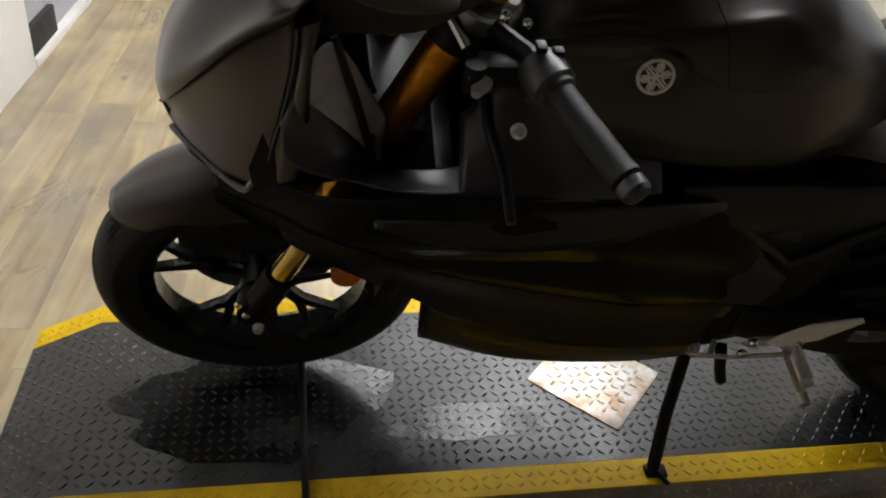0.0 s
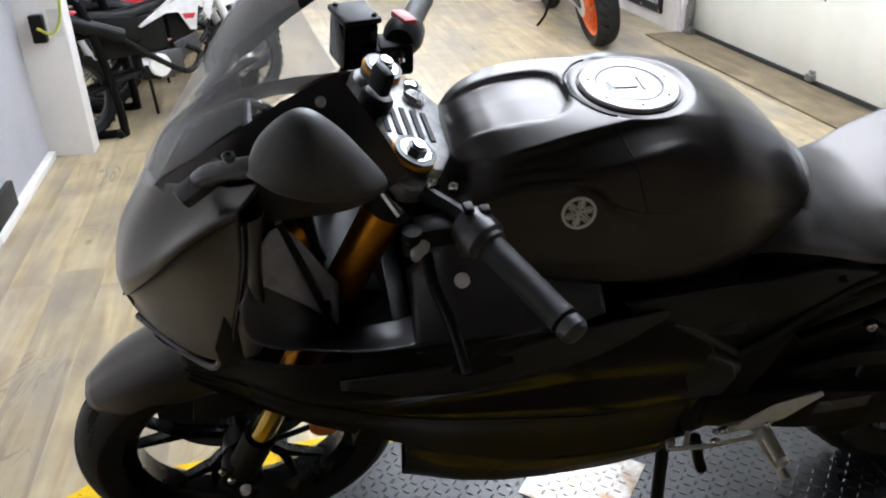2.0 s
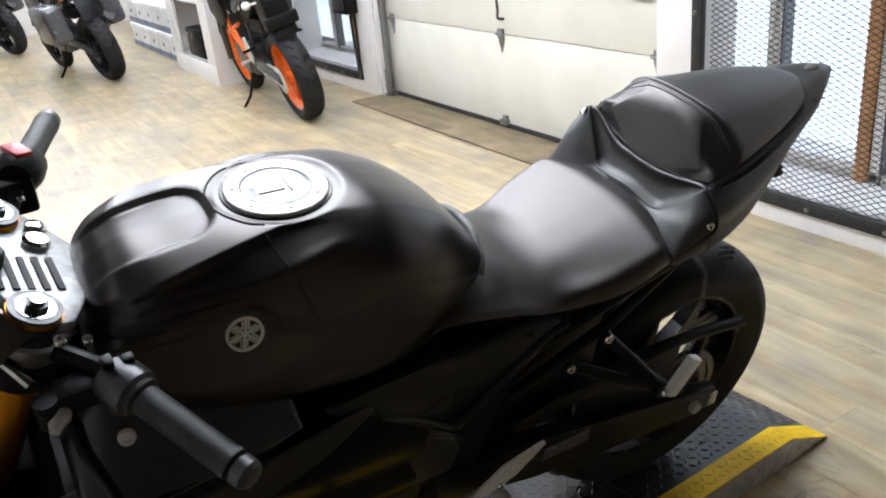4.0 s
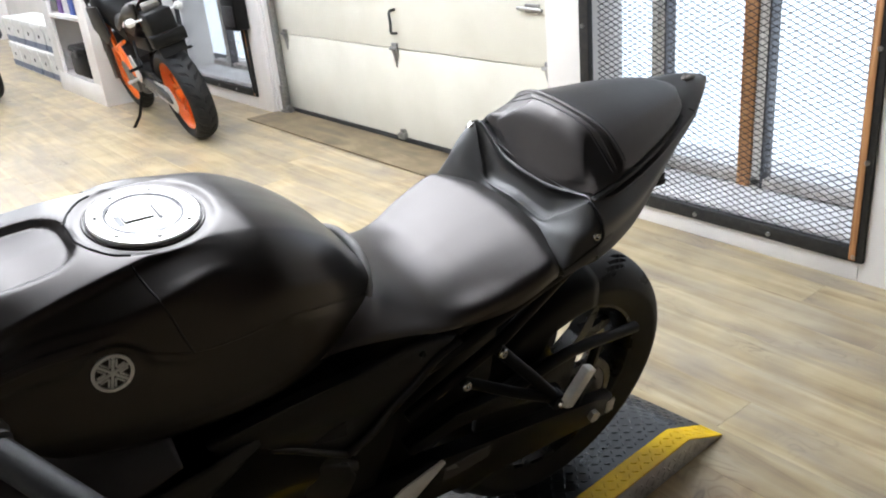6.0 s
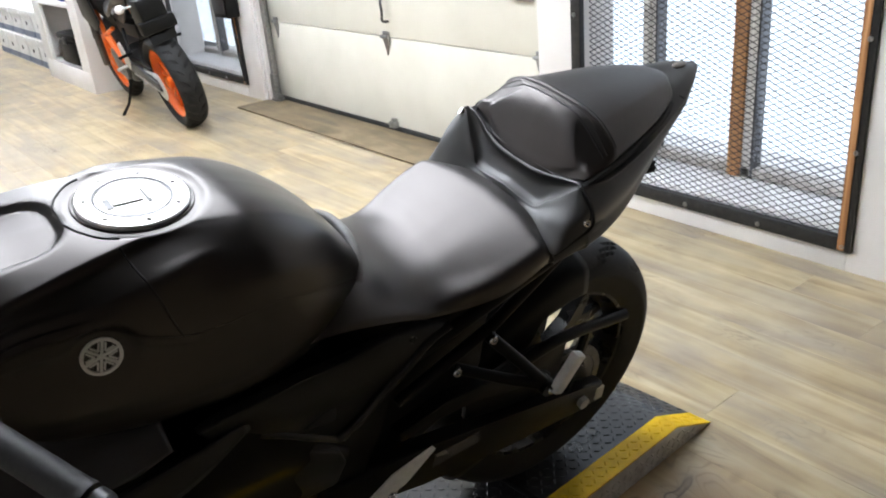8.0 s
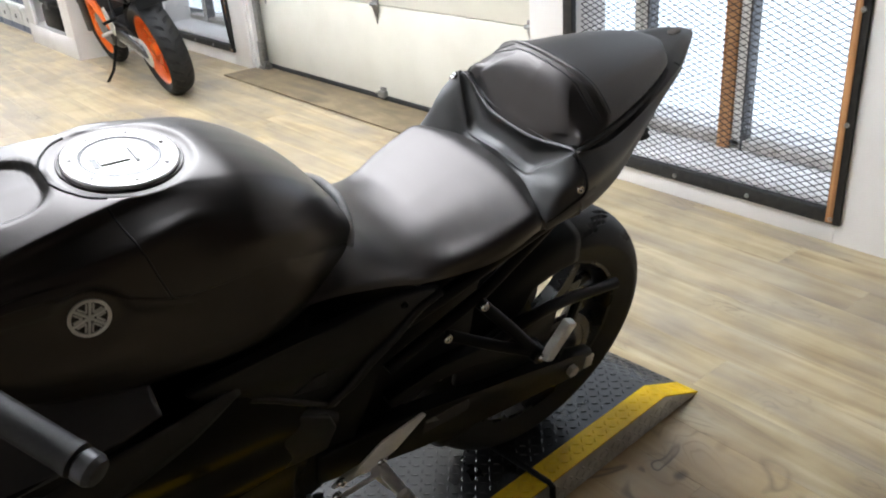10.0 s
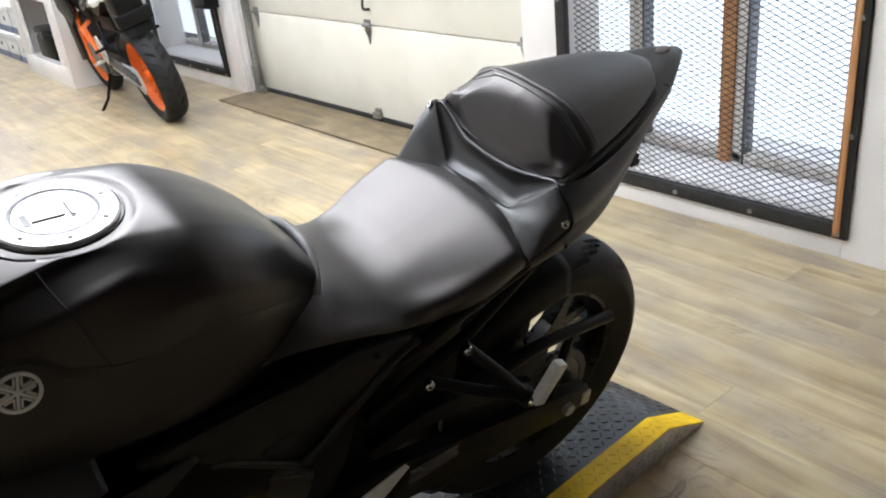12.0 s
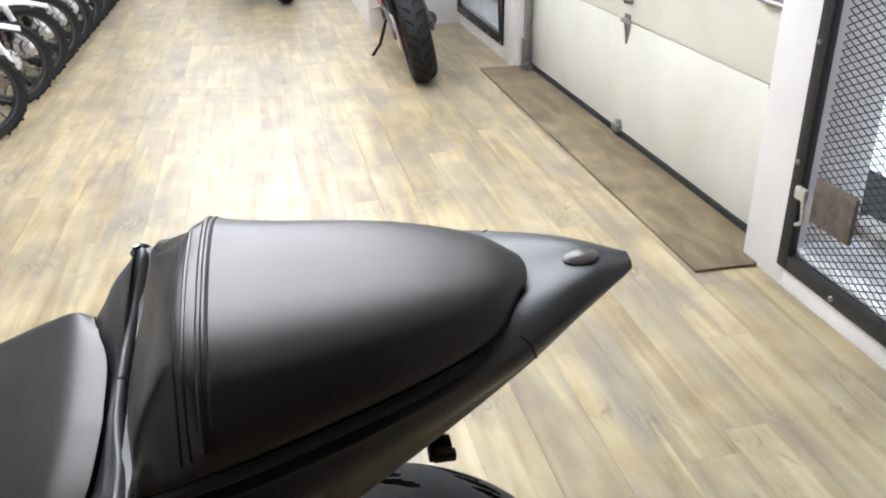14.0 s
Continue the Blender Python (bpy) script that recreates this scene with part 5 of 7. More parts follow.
for x, zt, xe, w, ze in PAD:
    k, d = xe - x, zt - ze
    rows.append([(x, 0, zt), (x + 0.05 * k, w * 0.24, zt - 0.01 * d), (x + 0.15 * k, w * 0.42, zt - 0.05 * d), (x + 0.3 * k, w * 0.58, zt - 0.14 * d), (x + 0.5 * k, w * 0.72, zt - 0.28 * d), (x + 0.85 * k, w * 0.92, zt - 0.62 * d), (xe, w, ze + 0.002), (xe, w * 0.97, ze - 0.010)])
pad = part("passenger_pad", shoulder(off_middle(skin(rows, 110, 60, True))), M_SEAT, bike, "black vinyl passenger pad", 60)
EDGES = [(r[6][0], r[6][1], r[6][2]) for r in NOSEPAD] + [(xe, w, ze) for x, zt, xe, w, ze in PAD]
pad.data.materials.append(M_PAD)
for s in (-1, 1):
    # black tube stands in for the deep shade between pad and tail
    part("pad_gap", shoulder(off_middle(tube([(x + 0.001, s * (w + 0.0015), z - 0.009) for x, w, z in EDGES], 0.006, 8, 60))), M_SEAL, pad, "black strip for the shade in the gap under the pad")
for f in pad.data.polygons:
    f.material_index = 1 if f.center.x > 0.614 + 0.6 * abs(f.center.y - MID) ** 2 else 0
for x0, r, dark in ((0.592, 0.0018, True), (0.599, 0.0022, False), (0.6105, 0.0028, False), (0.6165, 0.0018, True)):
    pts = []
    for y in np.linspace(-0.128, 0.128, 43):
        place, nn = onto(pad, (x0 + 0.002 * (abs(y) / 0.116) ** 2, MID + y, 1.1), (0, 0, -1))
        if place.z < 1.0:
            pts.append(place - nn * 0.0008)
    part("strap_groove" if dark else "strap_seam", tube(pts, r, 8), M_SEAL if dark else M_SEAT, pad, "dark groove beside the strap" if dark else "stitched strap seam over the pad")
part("hanging_plug", joined(tube([(0.80, -0.05, 0.845), (0.80, -0.075, 0.83), (0.797, -0.085, 0.815)], 0.002, 6, 8), moved(box(-0.010, 0.010, -0.007, 0.007, -0.012, 0.010, 0.002), Matrix.Translation((0.795, -0.088, 0.806))), moved(box(-0.014, 0.006, -0.004, 0.004, -0.006, 0.004, 0.001), Matrix.Translation((0.803, -0.092, 0.80)))), M_MATTE, bike, "loose black wiring plug under the tail", 30)

# nose fairing: top edge, bright upper face, the crease sweeping up from the chin, the flank under it and the chin's edge, each from the middle backwards
TOPS = [(-0.712, 0, 0.905), (-0.690, 0.057, 0.928), (-0.640, 0.100, 0.948), (-0.596, 0.128, 0.962), (-0.562, 0.142, 0.975)]
FACE = [(-0.762, 0, 0.832), (-0.734, 0.056, 0.856), (-0.680, 0.107, 0.892), (-0.628, 0.141, 0.934), (-0.576, 0.158, 0.968)]
BROW = [(-0.788, 0, 0.745), (-0.766, 0.050, 0.778), (-0.714, 0.104, 0.840), (-0.655, 0.146, 0.908), (-0.588, 0.166, 0.958)]
CREASE = [(-0.788, 0, 0.698), (-0.764, 0.048, 0.744), (-0.712, 0.104, 0.822), (-0.657, 0.146, 0.896), (-0.592, 0.166, 0.946)]
CHIN = [(-0.782, 0, 0.672), (-0.746, 0.050, 0.664), (-0.706, 0.088, 0.658), (-0.672, 0.110, 0.657), (-0.640, 0.124, 0.668)]
SEAMLINE = [(-0.590, 0.165, 0.935), (-0.596, 0.162, 0.882), (-0.610, 0.150, 0.814), (-0.630, 0.132, 0.733), (-0.640, 0.124, 0.668)]
rows = [TOPS, FACE, BROW, CREASE]
for u, end, deep in ((0.06, (-0.592, 0.164, 0.938), 0.5), (0.30, SEAMLINE[1], 1.0), (0.55, SEAMLINE[2], 1.0), (0.80, SEAMLINE[3], 0.5)):
    line = [(p[0] + (q[0] - p[0]) * u + 0.006 * deep * k, p[1] + (q[1] - p[1]) * u - 0.009 * deep * k, p[2] + (q[2] - p[2]) * u) for p, q, k in zip(CREASE, CHIN, (0.3, 0.7, 1.0, 0.8, 0.0))]
    rows.append(line[:-1] + [end])
rows.append(CHIN)
nose = thick(part("nose_fairing", skin(rows, 70, 40, True), M_BLACKPAINT, bike, "satin black nose fairing", 60), 0.004)
REAR = [(-0.566, 0.166, 0.945), (-0.577, 0.171, 0.885), (-0.581, 0.164, 0.828), (-0.585, 0.150, 0.762), (-0.602, 0.138, 0.690)]
for s in (-1, 1):
    part("chin_trim", tube([(-0.775, s * 0.012, 0.664), (-0.735, s * 0.06, 0.660), (-0.695, s * 0.095, 0.650), (-0.668, s * 0.115, 0.648), (-0.655, s * 0.120, 0.668)], 0.006, 8, 22), M_GREYPAINT, nose, "grey edge of the intake")
    rows = [[(x + 0.004, s * (y - 0.001), z) for x, y, z in SEAMLINE], [((p[0] + q[0]) / 2, s * ((p[1] + q[1]) / 2 + 0.002), (p[2] + q[2]) / 2) for p, q in zip(SEAMLINE, REAR)], [(x, s * y, z) for x, y, z in REAR], [(x + 0.003, s * (y - 0.014), z) for x, y, z in REAR]]
    part("nose_cheek", skin(rows, 16, 24), M_BLACKPAINT, nose, "satin black edge panel of the nose", 60)
    part("cheek_seam", tube([(x + 0.002, s * (y + 0.0005), z) for x, y, z in SEAMLINE], 0.0032, 6, 24), M_SEAL, nose, "dark seam of the edge panel")
    up = 1.0 if s < 0 else 0.0
    part("screen_panel", skin([[(-0.695, s * 0.060, 0.926), (-0.66, s * 0.095, 0.918), (-0.60, s * 0.135, 0.905)], [(-0.600, s * 0.099, 0.95 + 0.056 * up), (-0.575, s * 0.118, 0.935 + 0.03 * up), (-0.54, s * 0.140, 0.915)], [(-0.525, s * 0.106, 0.96 + 0.095 * up), (-0.495, s * 0.122, 0.94 + 0.05 * up), (-0.46, s * 0.135, 0.918)], [(-0.467, s * 0.106, 0.963 + 0.12 * up), (-0.425, s * 0.122, 0.955 + 0.06 * up), (-0.395, s * 0.130, 0.945 + 0.01 * up)]], 24, 14), M_BLACKPAINT, nose, "satin black side panel under the screen", 60)
    part("lower_filler", side_plate([(-0.655, 0.665), (-0.50, 0.69), (-0.50, 0.76), (-0.58, 0.82), (-0.625, 0.80), (-0.66, 0.70)], s * 0.128, 0.008, 0.003), M_MATTE, nose, "", 30)
    if up:
        part("screen_screw", bolt((-0.488, s * 0.114, 1.054), (0, s, 0.3), 0.006, 0.008), M_ALU, nose)
part("nose_underside", skin([[(-0.775, 0, 0.662), (-0.745, 0.06, 0.658), (-0.69, 0.105, 0.655)], [(-0.72, 0, 0.64), (-0.70, 0.055, 0.64), (-0.665, 0.10, 0.645)], [(-0.62, 0, 0.66), (-0.62, 0.05, 0.66), (-0.62, 0.09, 0.66)]], 14, 14, True), M_MATTE, nose, "black intake under the nose")
part("instrument_panel", joined(moved(box(-0.012, 0.012, -0.07, 0.07, -0.042, 0.042, 0.008), Matrix.Translation((-0.515, 0, 0.915)) @ pose(0, 0, 0, 0, -38, 0)), box(-0.62, -0.52, -0.05, 0.05, 0.86, 0.90, 0.01)), M_GLOSS, nose, "dark glass instrument panel", 30)
part("instrument_bracket", joined(tube([(-0.66, -0.05, 0.93), (-0.58, -0.06, 0.955), (-0.52, -0.075, 0.90)], 0.007, 8, 12), tube([(-0.66, 0.05, 0.93), (-0.58, 0.06, 0.955), (-0.52, 0.075, 0.90)], 0.007, 8, 12), tube([(-0.58, -0.06, 0.955), (-0.58, 0.06, 0.955)], 0.006, 8)), M_GREYPAINT, nose, "pale bracket behind the screen")

# mirrors: the left one folded back along the nose, the right one upright
def mirror_shell(outline, y, s, deep):
    cx, cz = np.mean([q[0] for q in outline]), np.mean([q[1] for q in outline])
    ring = curve_through(outline + outline[:1], 40)
    bm = bmesh.new()
    loops = []
    for k, dep in ((0.97, -0.006), (1.0, 0.0), (0.97, 0.010), (0.86, 0.022), (0.66, 0.033), (0.40, 0.040), (0.15, 0.043)):
        loops.append([bm.verts.new((cx + (q[0] - cx) * k, y + s * dep * deep, cz + (q[1] - cz) * k)) for q in ring[:-1]])
    for u, v in zip(loops, loops[1:]):
        for i in range(len(u)):
            bm.faces.new((u[i], u[(i + 1) % len(u)], v[(i + 1) % len(v)], v[i]))
    bm.faces.new(loops[0]), bm.faces.new(loops[-1])
    return bm


left_mirror = part("mirror", mirror_shell([(-0.575, 1.018), (-0.553, 1.062), (-0.512, 1.088), (-0.478, 1.066), (-0.445, 1.022), (-0.425, 0.985), (-0.450, 0.976), (-0.500, 0.976), (-0.548, 0.994)], -0.180, -1, 0.9), M_COWL, bike, "satin black mirror housing", 60)
part("mirror_stalk", joined(tube([(-0.645, -0.125, 0.955), (-0.615, -0.155, 1.000), (-0.565, -0.178, 1.022)], 0.012, 12, 10), moved(box(-0.03, 0.03, -0.012, 0.012, -0.010, 0.010, 0.004), Matrix.Translation((-0.625, -0.148, 0.985)) @ pose(0, 0, 0, 20, -25, 20)), bolt((-0.588, -0.178, 1.035), (0, -0.4, 1), 0.007, 0.006)), M_GREYMETAL, left_mirror, "grey mirror stalk", 30)
right_mirror = part("mirror", mirror_shell([(-0.426, 1.080), (-0.443, 1.052), (-0.520, 1.000), (-0.575, 0.957), (-0.618, 0.938), (-0.628, 0.960), (-0.600, 1.010), (-0.550, 1.055), (-0.480, 1.086)], 0.195, 1, 0.8), M_MATTE, bike, "black mirror housing seen on edge", 60)
head = [(-0.385, 1.165), (-0.398, 1.138), (-0.425, 1.103), (-0.452, 1.086), (-0.500, 1.083), (-0.555, 1.088), (-0.572, 1.125), (-0.548, 1.188), (-0.465, 1.212), (-0.395, 1.200)]
part("mirror_back", mirror_shell(head, 0.215, 1, 0.9), M_GLOSS, right_mirror, "gloss black mirror back", 60)
part("mirror_glass", mirror_shell([(-0.478 + (x + 0.478) * 0.93, 1.145 + (z - 1.145) * 0.92) for x, z in head], 0.208, -1, 0.02), M_MIRROR, right_mirror, "dark mirror glass", 30)
part("mirror_stalk", tube([(-0.645, 0.125, 0.930), (-0.625, 0.155, 0.940), (-0.60, 0.19, 0.960)], 0.011, 12, 10), M_GREYMETAL, right_mirror, "grey mirror stalk")

# screen: middle x and height, edge x, half width and height
SCREEN = [(-0.716, 0.905, -0.694, 0.057, 0.930), (-0.651, 0.998, -0.642, 0.085, 0.975), (-0.592, 1.083, -0.588, 0.098, 1.017), (-0.550, 1.140, -0.525, 0.104, 1.058), (-0.518, 1.178, -0.468, 0.104, 1.086)]
rows = []
for x, z, xe, w, ze in SCREEN:
    rows.append([(x, 0, z), (x + 0.1 * (xe - x), w * 0.45, z - 0.10 * (z - ze) + 0.001), (x + 0.5 * (xe - x), w * 0.85, z - 0.48 * (z - ze)), (xe, w, ze)])
screen = thick(part("windscreen", skin(rows, 40, 40, True), M_SMOKE, bike, "smoked clear windscreen", 60), 0.003)

# inner trim between fork and side fairing
for s in (-1, 1):
    thick(part("inner_trim", skin([[(-0.612, s * 0.156, 0.80), (-0.600, s * 0.158, 0.83), (-0.587, s * 0.150, 0.866)], [(-0.600, s * 0.178, 0.753), (-0.570, s * 0.155, 0.785), (-0.545, s * 0.138, 0.800)], [(-0.515, s * 0.198, 0.742), (-0.510, s * 0.160, 0.722), (-0.497, s * 0.124, 0.708)], [(-0.439, s * 0.208, 0.740), (-0.430, s * 0.165, 0.712), (-0.420, s * 0.120, 0.698)], [(-0.365, s * 0.209, 0.745), (-0.355, s * 0.170, 0.735), (-0.345, s * 0.130, 0.73)]], 34, 18), M_INNER, nose, "black inner fairing trim", 60), 0.003)
    # same plate both sides; the far one takes a darker material as its shade
    thick(part("trim_plate", skin([[(-0.588, s * 0.158, 0.840), (-0.535, s * 0.148, 0.782), (-0.495, s * 0.128, 0.718)], [(-0.586, s * 0.154, 0.876), (-0.549, s * 0.124, 0.889), (-0.489, s * 0.104, 0.770)]], 12, 16), M_TRIM if s < 0 else M_INNER, nose, "grey plate on the inner trim" if s < 0 else "far plate on the inner trim, shaded by a darker colour", 60), 0.003)
    part("trim_cable", tube([(-0.552, s * 0.125, 0.90), (-0.525, s * 0.138, 0.82), (-0.50, s * 0.140, 0.72)], 0.005, 8, 12), M_MATTE, nose, "black cable")

# side fairings: x, upper edge, bulge, waist and lower edge, each as half width and height
SIDES = [(-0.715, 0.085, 0.645, 0.092, 0.630, 0.092, 0.610, 0.088, 0.595), (-0.64, 0.122, 0.668, 0.128, 0.630, 0.118, 0.585, 0.108, 0.552), (-0.55, 0.175, 0.692, 0.186, 0.640, 0.160, 0.570, 0.122, 0.500), (-0.45, 0.205, 0.724, 0.216, 0.660, 0.182, 0.570, 0.126, 0.445),
         (-0.36, 0.214, 0.742, 0.225, 0.680, 0.190, 0.560, 0.128, 0.395), (-0.27, 0.206, 0.735, 0.214, 0.670, 0.185, 0.540, 0.130, 0.350), (-0.17, 0.186, 0.715, 0.196, 0.650, 0.176, 0.520, 0.132, 0.330), (-0.07, 0.170, 0.690, 0.178, 0.620, 0.165, 0.500, 0.134, 0.325), (0.03, 0.150, 0.640, 0.156, 0.580, 0.150, 0.480, 0.132, 0.325), (0.085, 0.138, 0.560, 0.142, 0.530, 0.140, 0.450, 0.130, 0.330)]
for s in (-1, 1):
    rows = []
    for x, a, az, b, bz, c, cz, d, dz in SIDES:
        rows.append([(x, s * (a - 0.006), az - 0.004), (x, s * a, az), (x, s * b, bz), (x, s * (b + c) / 2 + s * -0.004, (bz + cz) / 2), (x, s * c, cz), (x, s * (c + d) / 2 - s * 0.008, (cz + dz) / 2), (x, s * d, dz)])
    fair = thick(part("side_fairing", skin(rows, 70, 40), M_GLOSS, bike, "gloss black side fairing", 60), 0.004)
    # satin band along the lower half
    band = []
    for x in np.linspace(-0.625, 0.06, 34):
        top = float(np.interp(x, (-0.64, -0.51, -0.33, -0.11, -0.02, 0.07), (0.628, 0.606, 0.545, 0.470, 0.464, 0.462)))
        low = float(np.interp(x, [q[0] for q in SIDES], [q[8] for q in SIDES])) + 0.006
        line = []
        for u in np.linspace(0, 1, 10):
            place, nn = onto(fair, (x, s * 0.5, top + u * (low - top)), (0, -s, 0))
            line.append((place.x, place.y + s * (0.0012 if u == 0 else 0.0030), place.z))
        band.append(line)
    part("lower_band", skin(band, 60, 12), M_MATTE, fair, "matte black lower band of the fairing", 50)
    belly = [[(-0.405, s * 0.118, 0.40), (-0.405, s * 0.112, 0.35), (-0.41, s * 0.09, 0.285), (-0.40, s * 0.0, 0.262)], [(-0.36, s * 0.130, 0.396), (-0.33, s * 0.127, 0.33), (-0.30, s * 0.104, 0.260), (-0.30, 0, 0.246)], [(-0.2, s * 0.134, 0.335), (-0.2, s * 0.129, 0.29), (-0.2, s * 0.104, 0.244), (-0.2, 0, 0.234)], [(-0.05, s * 0.136, 0.326), (-0.05, s * 0.131, 0.29), (-0.05, s * 0.104, 0.245), (-0.05, 0, 0.234)], [(0.05, s * 0.132, 0.328), (0.05, s * 0.127, 0.298), (0.05, s * 0.104, 0.265), (0.05, 0, 0.255)]]
    thick(part("belly_panel", skin(belly, 36, 20), M_BLACKPAINT, fair, "satin black belly panel", 60), 0.004)
    thick(part("upper_blade", skin([[(-0.50, s * 0.205, 0.690), (-0.50, s * 0.212, 0.680)], [(-0.38, s * 0.222, 0.715), (-0.38, s * 0.231, 0.668)], [(-0.24, s * 0.205, 0.722), (-0.24, s * 0.213, 0.655)], [(-0.12, s * 0.183, 0.712), (-0.12, s * 0.192, 0.668)], [(-0.03, s * 0.160, 0.700), (-0.03, s * 0.165, 0.690)]], 30, 6), M_CARBON, fair, "black blade along the fairing"), 0.003)
    part("fairing_bolt", joined(bolt((-0.335, s * 0.168, 0.812), (0, s, 0.4), 0.010, 0.008)), M_SATIN, fair)
    part("fairing_bolt", joined(bolt((0.106, s * 0.134, 0.470), (0, s, 0), 0.007, 0.005)), M_CHROME, fair)
    # filler panel from tank to fairing
    thick(part("filler_panel", skin([[(-0.40, s * 0.125, 0.80), (-0.40, s * 0.185, 0.755), (-0.40, s * 0.214, 0.735)], [(-0.335, s * 0.13, 0.86), (-0.335, s * 0.172, 0.79), (-0.335, s * 0.214, 0.738)], [(-0.26, s * 0.14, 0.80), (-0.26, s * 0.17, 0.765), (-0.26, s * 0.206, 0.735)], [(-0.19, s * 0.145, 0.77), (-0.19, s * 0.168, 0.752), (-0.19, s * 0.188, 0.722)], [(-0.135, s * 0.142, 0.755), (-0.135, s * 0.160, 0.742), (-0.135, s * 0.178, 0.728)]], 30, 12), M_INNER, fair, "dark grey filler panel beside the tank", 60), 0.003)
    # frame cover: a textured upper plate with a raised lower rim, and a plate behind it with a slot between them
    fc = part("frame_cover", moved(prism([(-0.10, 0.722), (-0.063, 0.730), (0.049, 0.738), (0.119, 0.737), (0.193, 0.746), (0.254, 0.734), (0.298, 0.719), (0.258, 0.688), (0.22, 0.645), (0.18, 0.62), (0.146, 0.58), (0.125, 0.548), (0.109, 0.572), (0.05, 0.612), (0.0, 0.650), (-0.08, 0.69)], 0.016, SIDE, 0.005), Matrix.Translation((0, s * 0.150, 0.65)) @ pose(0, 0, 0, -s * 5) @ Matrix.Translation((0, 0, -0.65))), M_CARBON, bike, "textured black frame cover", 50)
    fc.location.y -= 0.035 if s > 0 else 0.0      # the far cover sits closer in, under the seat
    part("cover_rim", tube([(0.108, s * 0.153, 0.572), (0.146, s * 0.158, 0.598), (0.178, s * 0.160, 0.632), (0.215, s * 0.161, 0.660), (0.255, s * 0.163, 0.700), (0.294, s * 0.164, 0.718)], 0.0075, 10, 30), M_CARBON, fc, "raised rim of the cover")
    part("cover_rim", tube([(-0.09, s * 0.156, 0.690), (0.0, s * 0.155, 0.652), (0.055, s * 0.154, 0.612), (0.108, s * 0.153, 0.572)], 0.006, 10, 20), M_CARBON, fc, "raised rim of the cover")
    part("cover_vent", side_plate([(0.050, 0.632), (0.080, 0.648), (0.102, 0.650), (0.104, 0.620), (0.078, 0.626)], s * 0.1575, 0.003, 0.001), M_SEAL, fc, "dark vent in the cover", 30)
    part("cover_bolt", bolt((0.226, s * 0.164, 0.722), (0, s, 0.1), 0.006, 0.004), M_MATTE, fc)
    part("lower_cover", side_plate([(-0.10, 0.655), (0.0, 0.612), (0.118, 0.532), (0.130, 0.50), (0.112, 0.458), (0.04, 0.462), (-0.08, 0.52), (-0.15, 0.60)], s * 0.141, 0.012, 0.004), M_CARBON, fc, "black cover under the slot", 50)
    part("frame_spar", joined(tube([(-0.18, s * 0.125, 0.66), (0.02, s * 0.130, 0.590), (0.13, s * 0.125, 0.50)], 0.018, 12, 14), side_plate([(0.05, 0.50), (0.16, 0.62), (0.24, 0.66), (0.20, 0.50), (0.15, 0.36), (0.08, 0.33), (0.06, 0.40)], s * 0.120, 0.02, 0.005)), M_MATTE, bike, "black frame spar", 40)
    part("subframe", joined(tube([(0.16, s * 0.115, 0.60), (0.34, s * 0.125, 0.66), (0.53, s * 0.135, 0.735)], 0.013, 10), tube([(0.24, s * 0.118, 0.54), (0.42, s * 0.128, 0.63), (0.56, s * 0.13, 0.735)], 0.011, 10)), M_MATTE, bike, "black tubular subframe")
    # passenger footrest bracket
    br = part("footrest_bracket", joined(tube([(0.405, s * 0.136, 0.622), (0.455, s * 0.175, 0.565), (0.492, s * 0.205, 0.520)], 0.011, 10), tube([(0.339, s * 0.131, 0.579), (0.42, s * 0.172, 0.545), (0.492, s * 0.205, 0.518)], 0.010, 10), lathe([(0.016, -0.012), (0.016, 0.012)], 16, Matrix.Translation((0.492, s * 0.205, 0.518)))), M_MATTE, bike, "black passenger footrest bracket")
    part("bracket_bolt", bolt((0.405, s * 0.148, 0.622), (0, s, 0.1), 0.009, 0.006), M_CHROME, br)
    part("bracket_bolt", bolt((0.339, s * 0.142, 0.579), (0, s, 0.1), 0.009, 0.006), M_CHROME, br)
    part("bracket_bolt", bolt((0.492, s * 0.218, 0.518), (0, s, 0), 0.008, 0.006), M_CHROME, br)
    part("passenger_footrest", moved(box(-0.012, 0.012, -0.009, 0.009, 0.0, 0.085, 0.004), Matrix.Translation((0.500, s * 0.222, 0.512)) @ pose(0, 0, 0, -s * 4, 24, 0)), M_SATIN, br, "folded silver passenger footrest", 30)
    part("heel_guard", side_plate([(0.150, 0.385), (0.165, 0.405), (0.205, 0.435), (0.285, 0.455), (0.292, 0.445), (0.235, 0.395), (0.175, 0.375)], s * 0.165, 0.004, 0.001), M_SATIN, bike, "satin silver heel guard", 30)
    peg = part("rider_footrest", joined(moved(lathe([(0.014, 0), (0.014, 0.012), (0.011, 0.016), (0.011, 0.075), (0.013, 0.08), (0.009, 0.086)], 14), Matrix.Translation((0.205, s * 0.150, 0.370)) @ pose(0, 0, 0, 0, 0, 0 if s > 0 else 180)), side_plate([(0.115, 0.366), (0.135, 0.382), (0.205, 0.390), (0.226, 0.372), (0.212, 0.352), (0.190, 0.356), (0.180, 0.372), (0.135, 0.362)], s * 0.155, 0.009, 0.003)), M_ALU, bike, "cast aluminium footrest", 30)
    for q in ((0.128, 0.385), (0.120, 0.355), (0.205, 0.385)):
        part("footrest_bolt", bolt((q[0], s * 0.163, q[1]), (0, s, 0), 0.0085, 0.008), M_CHROME, peg)
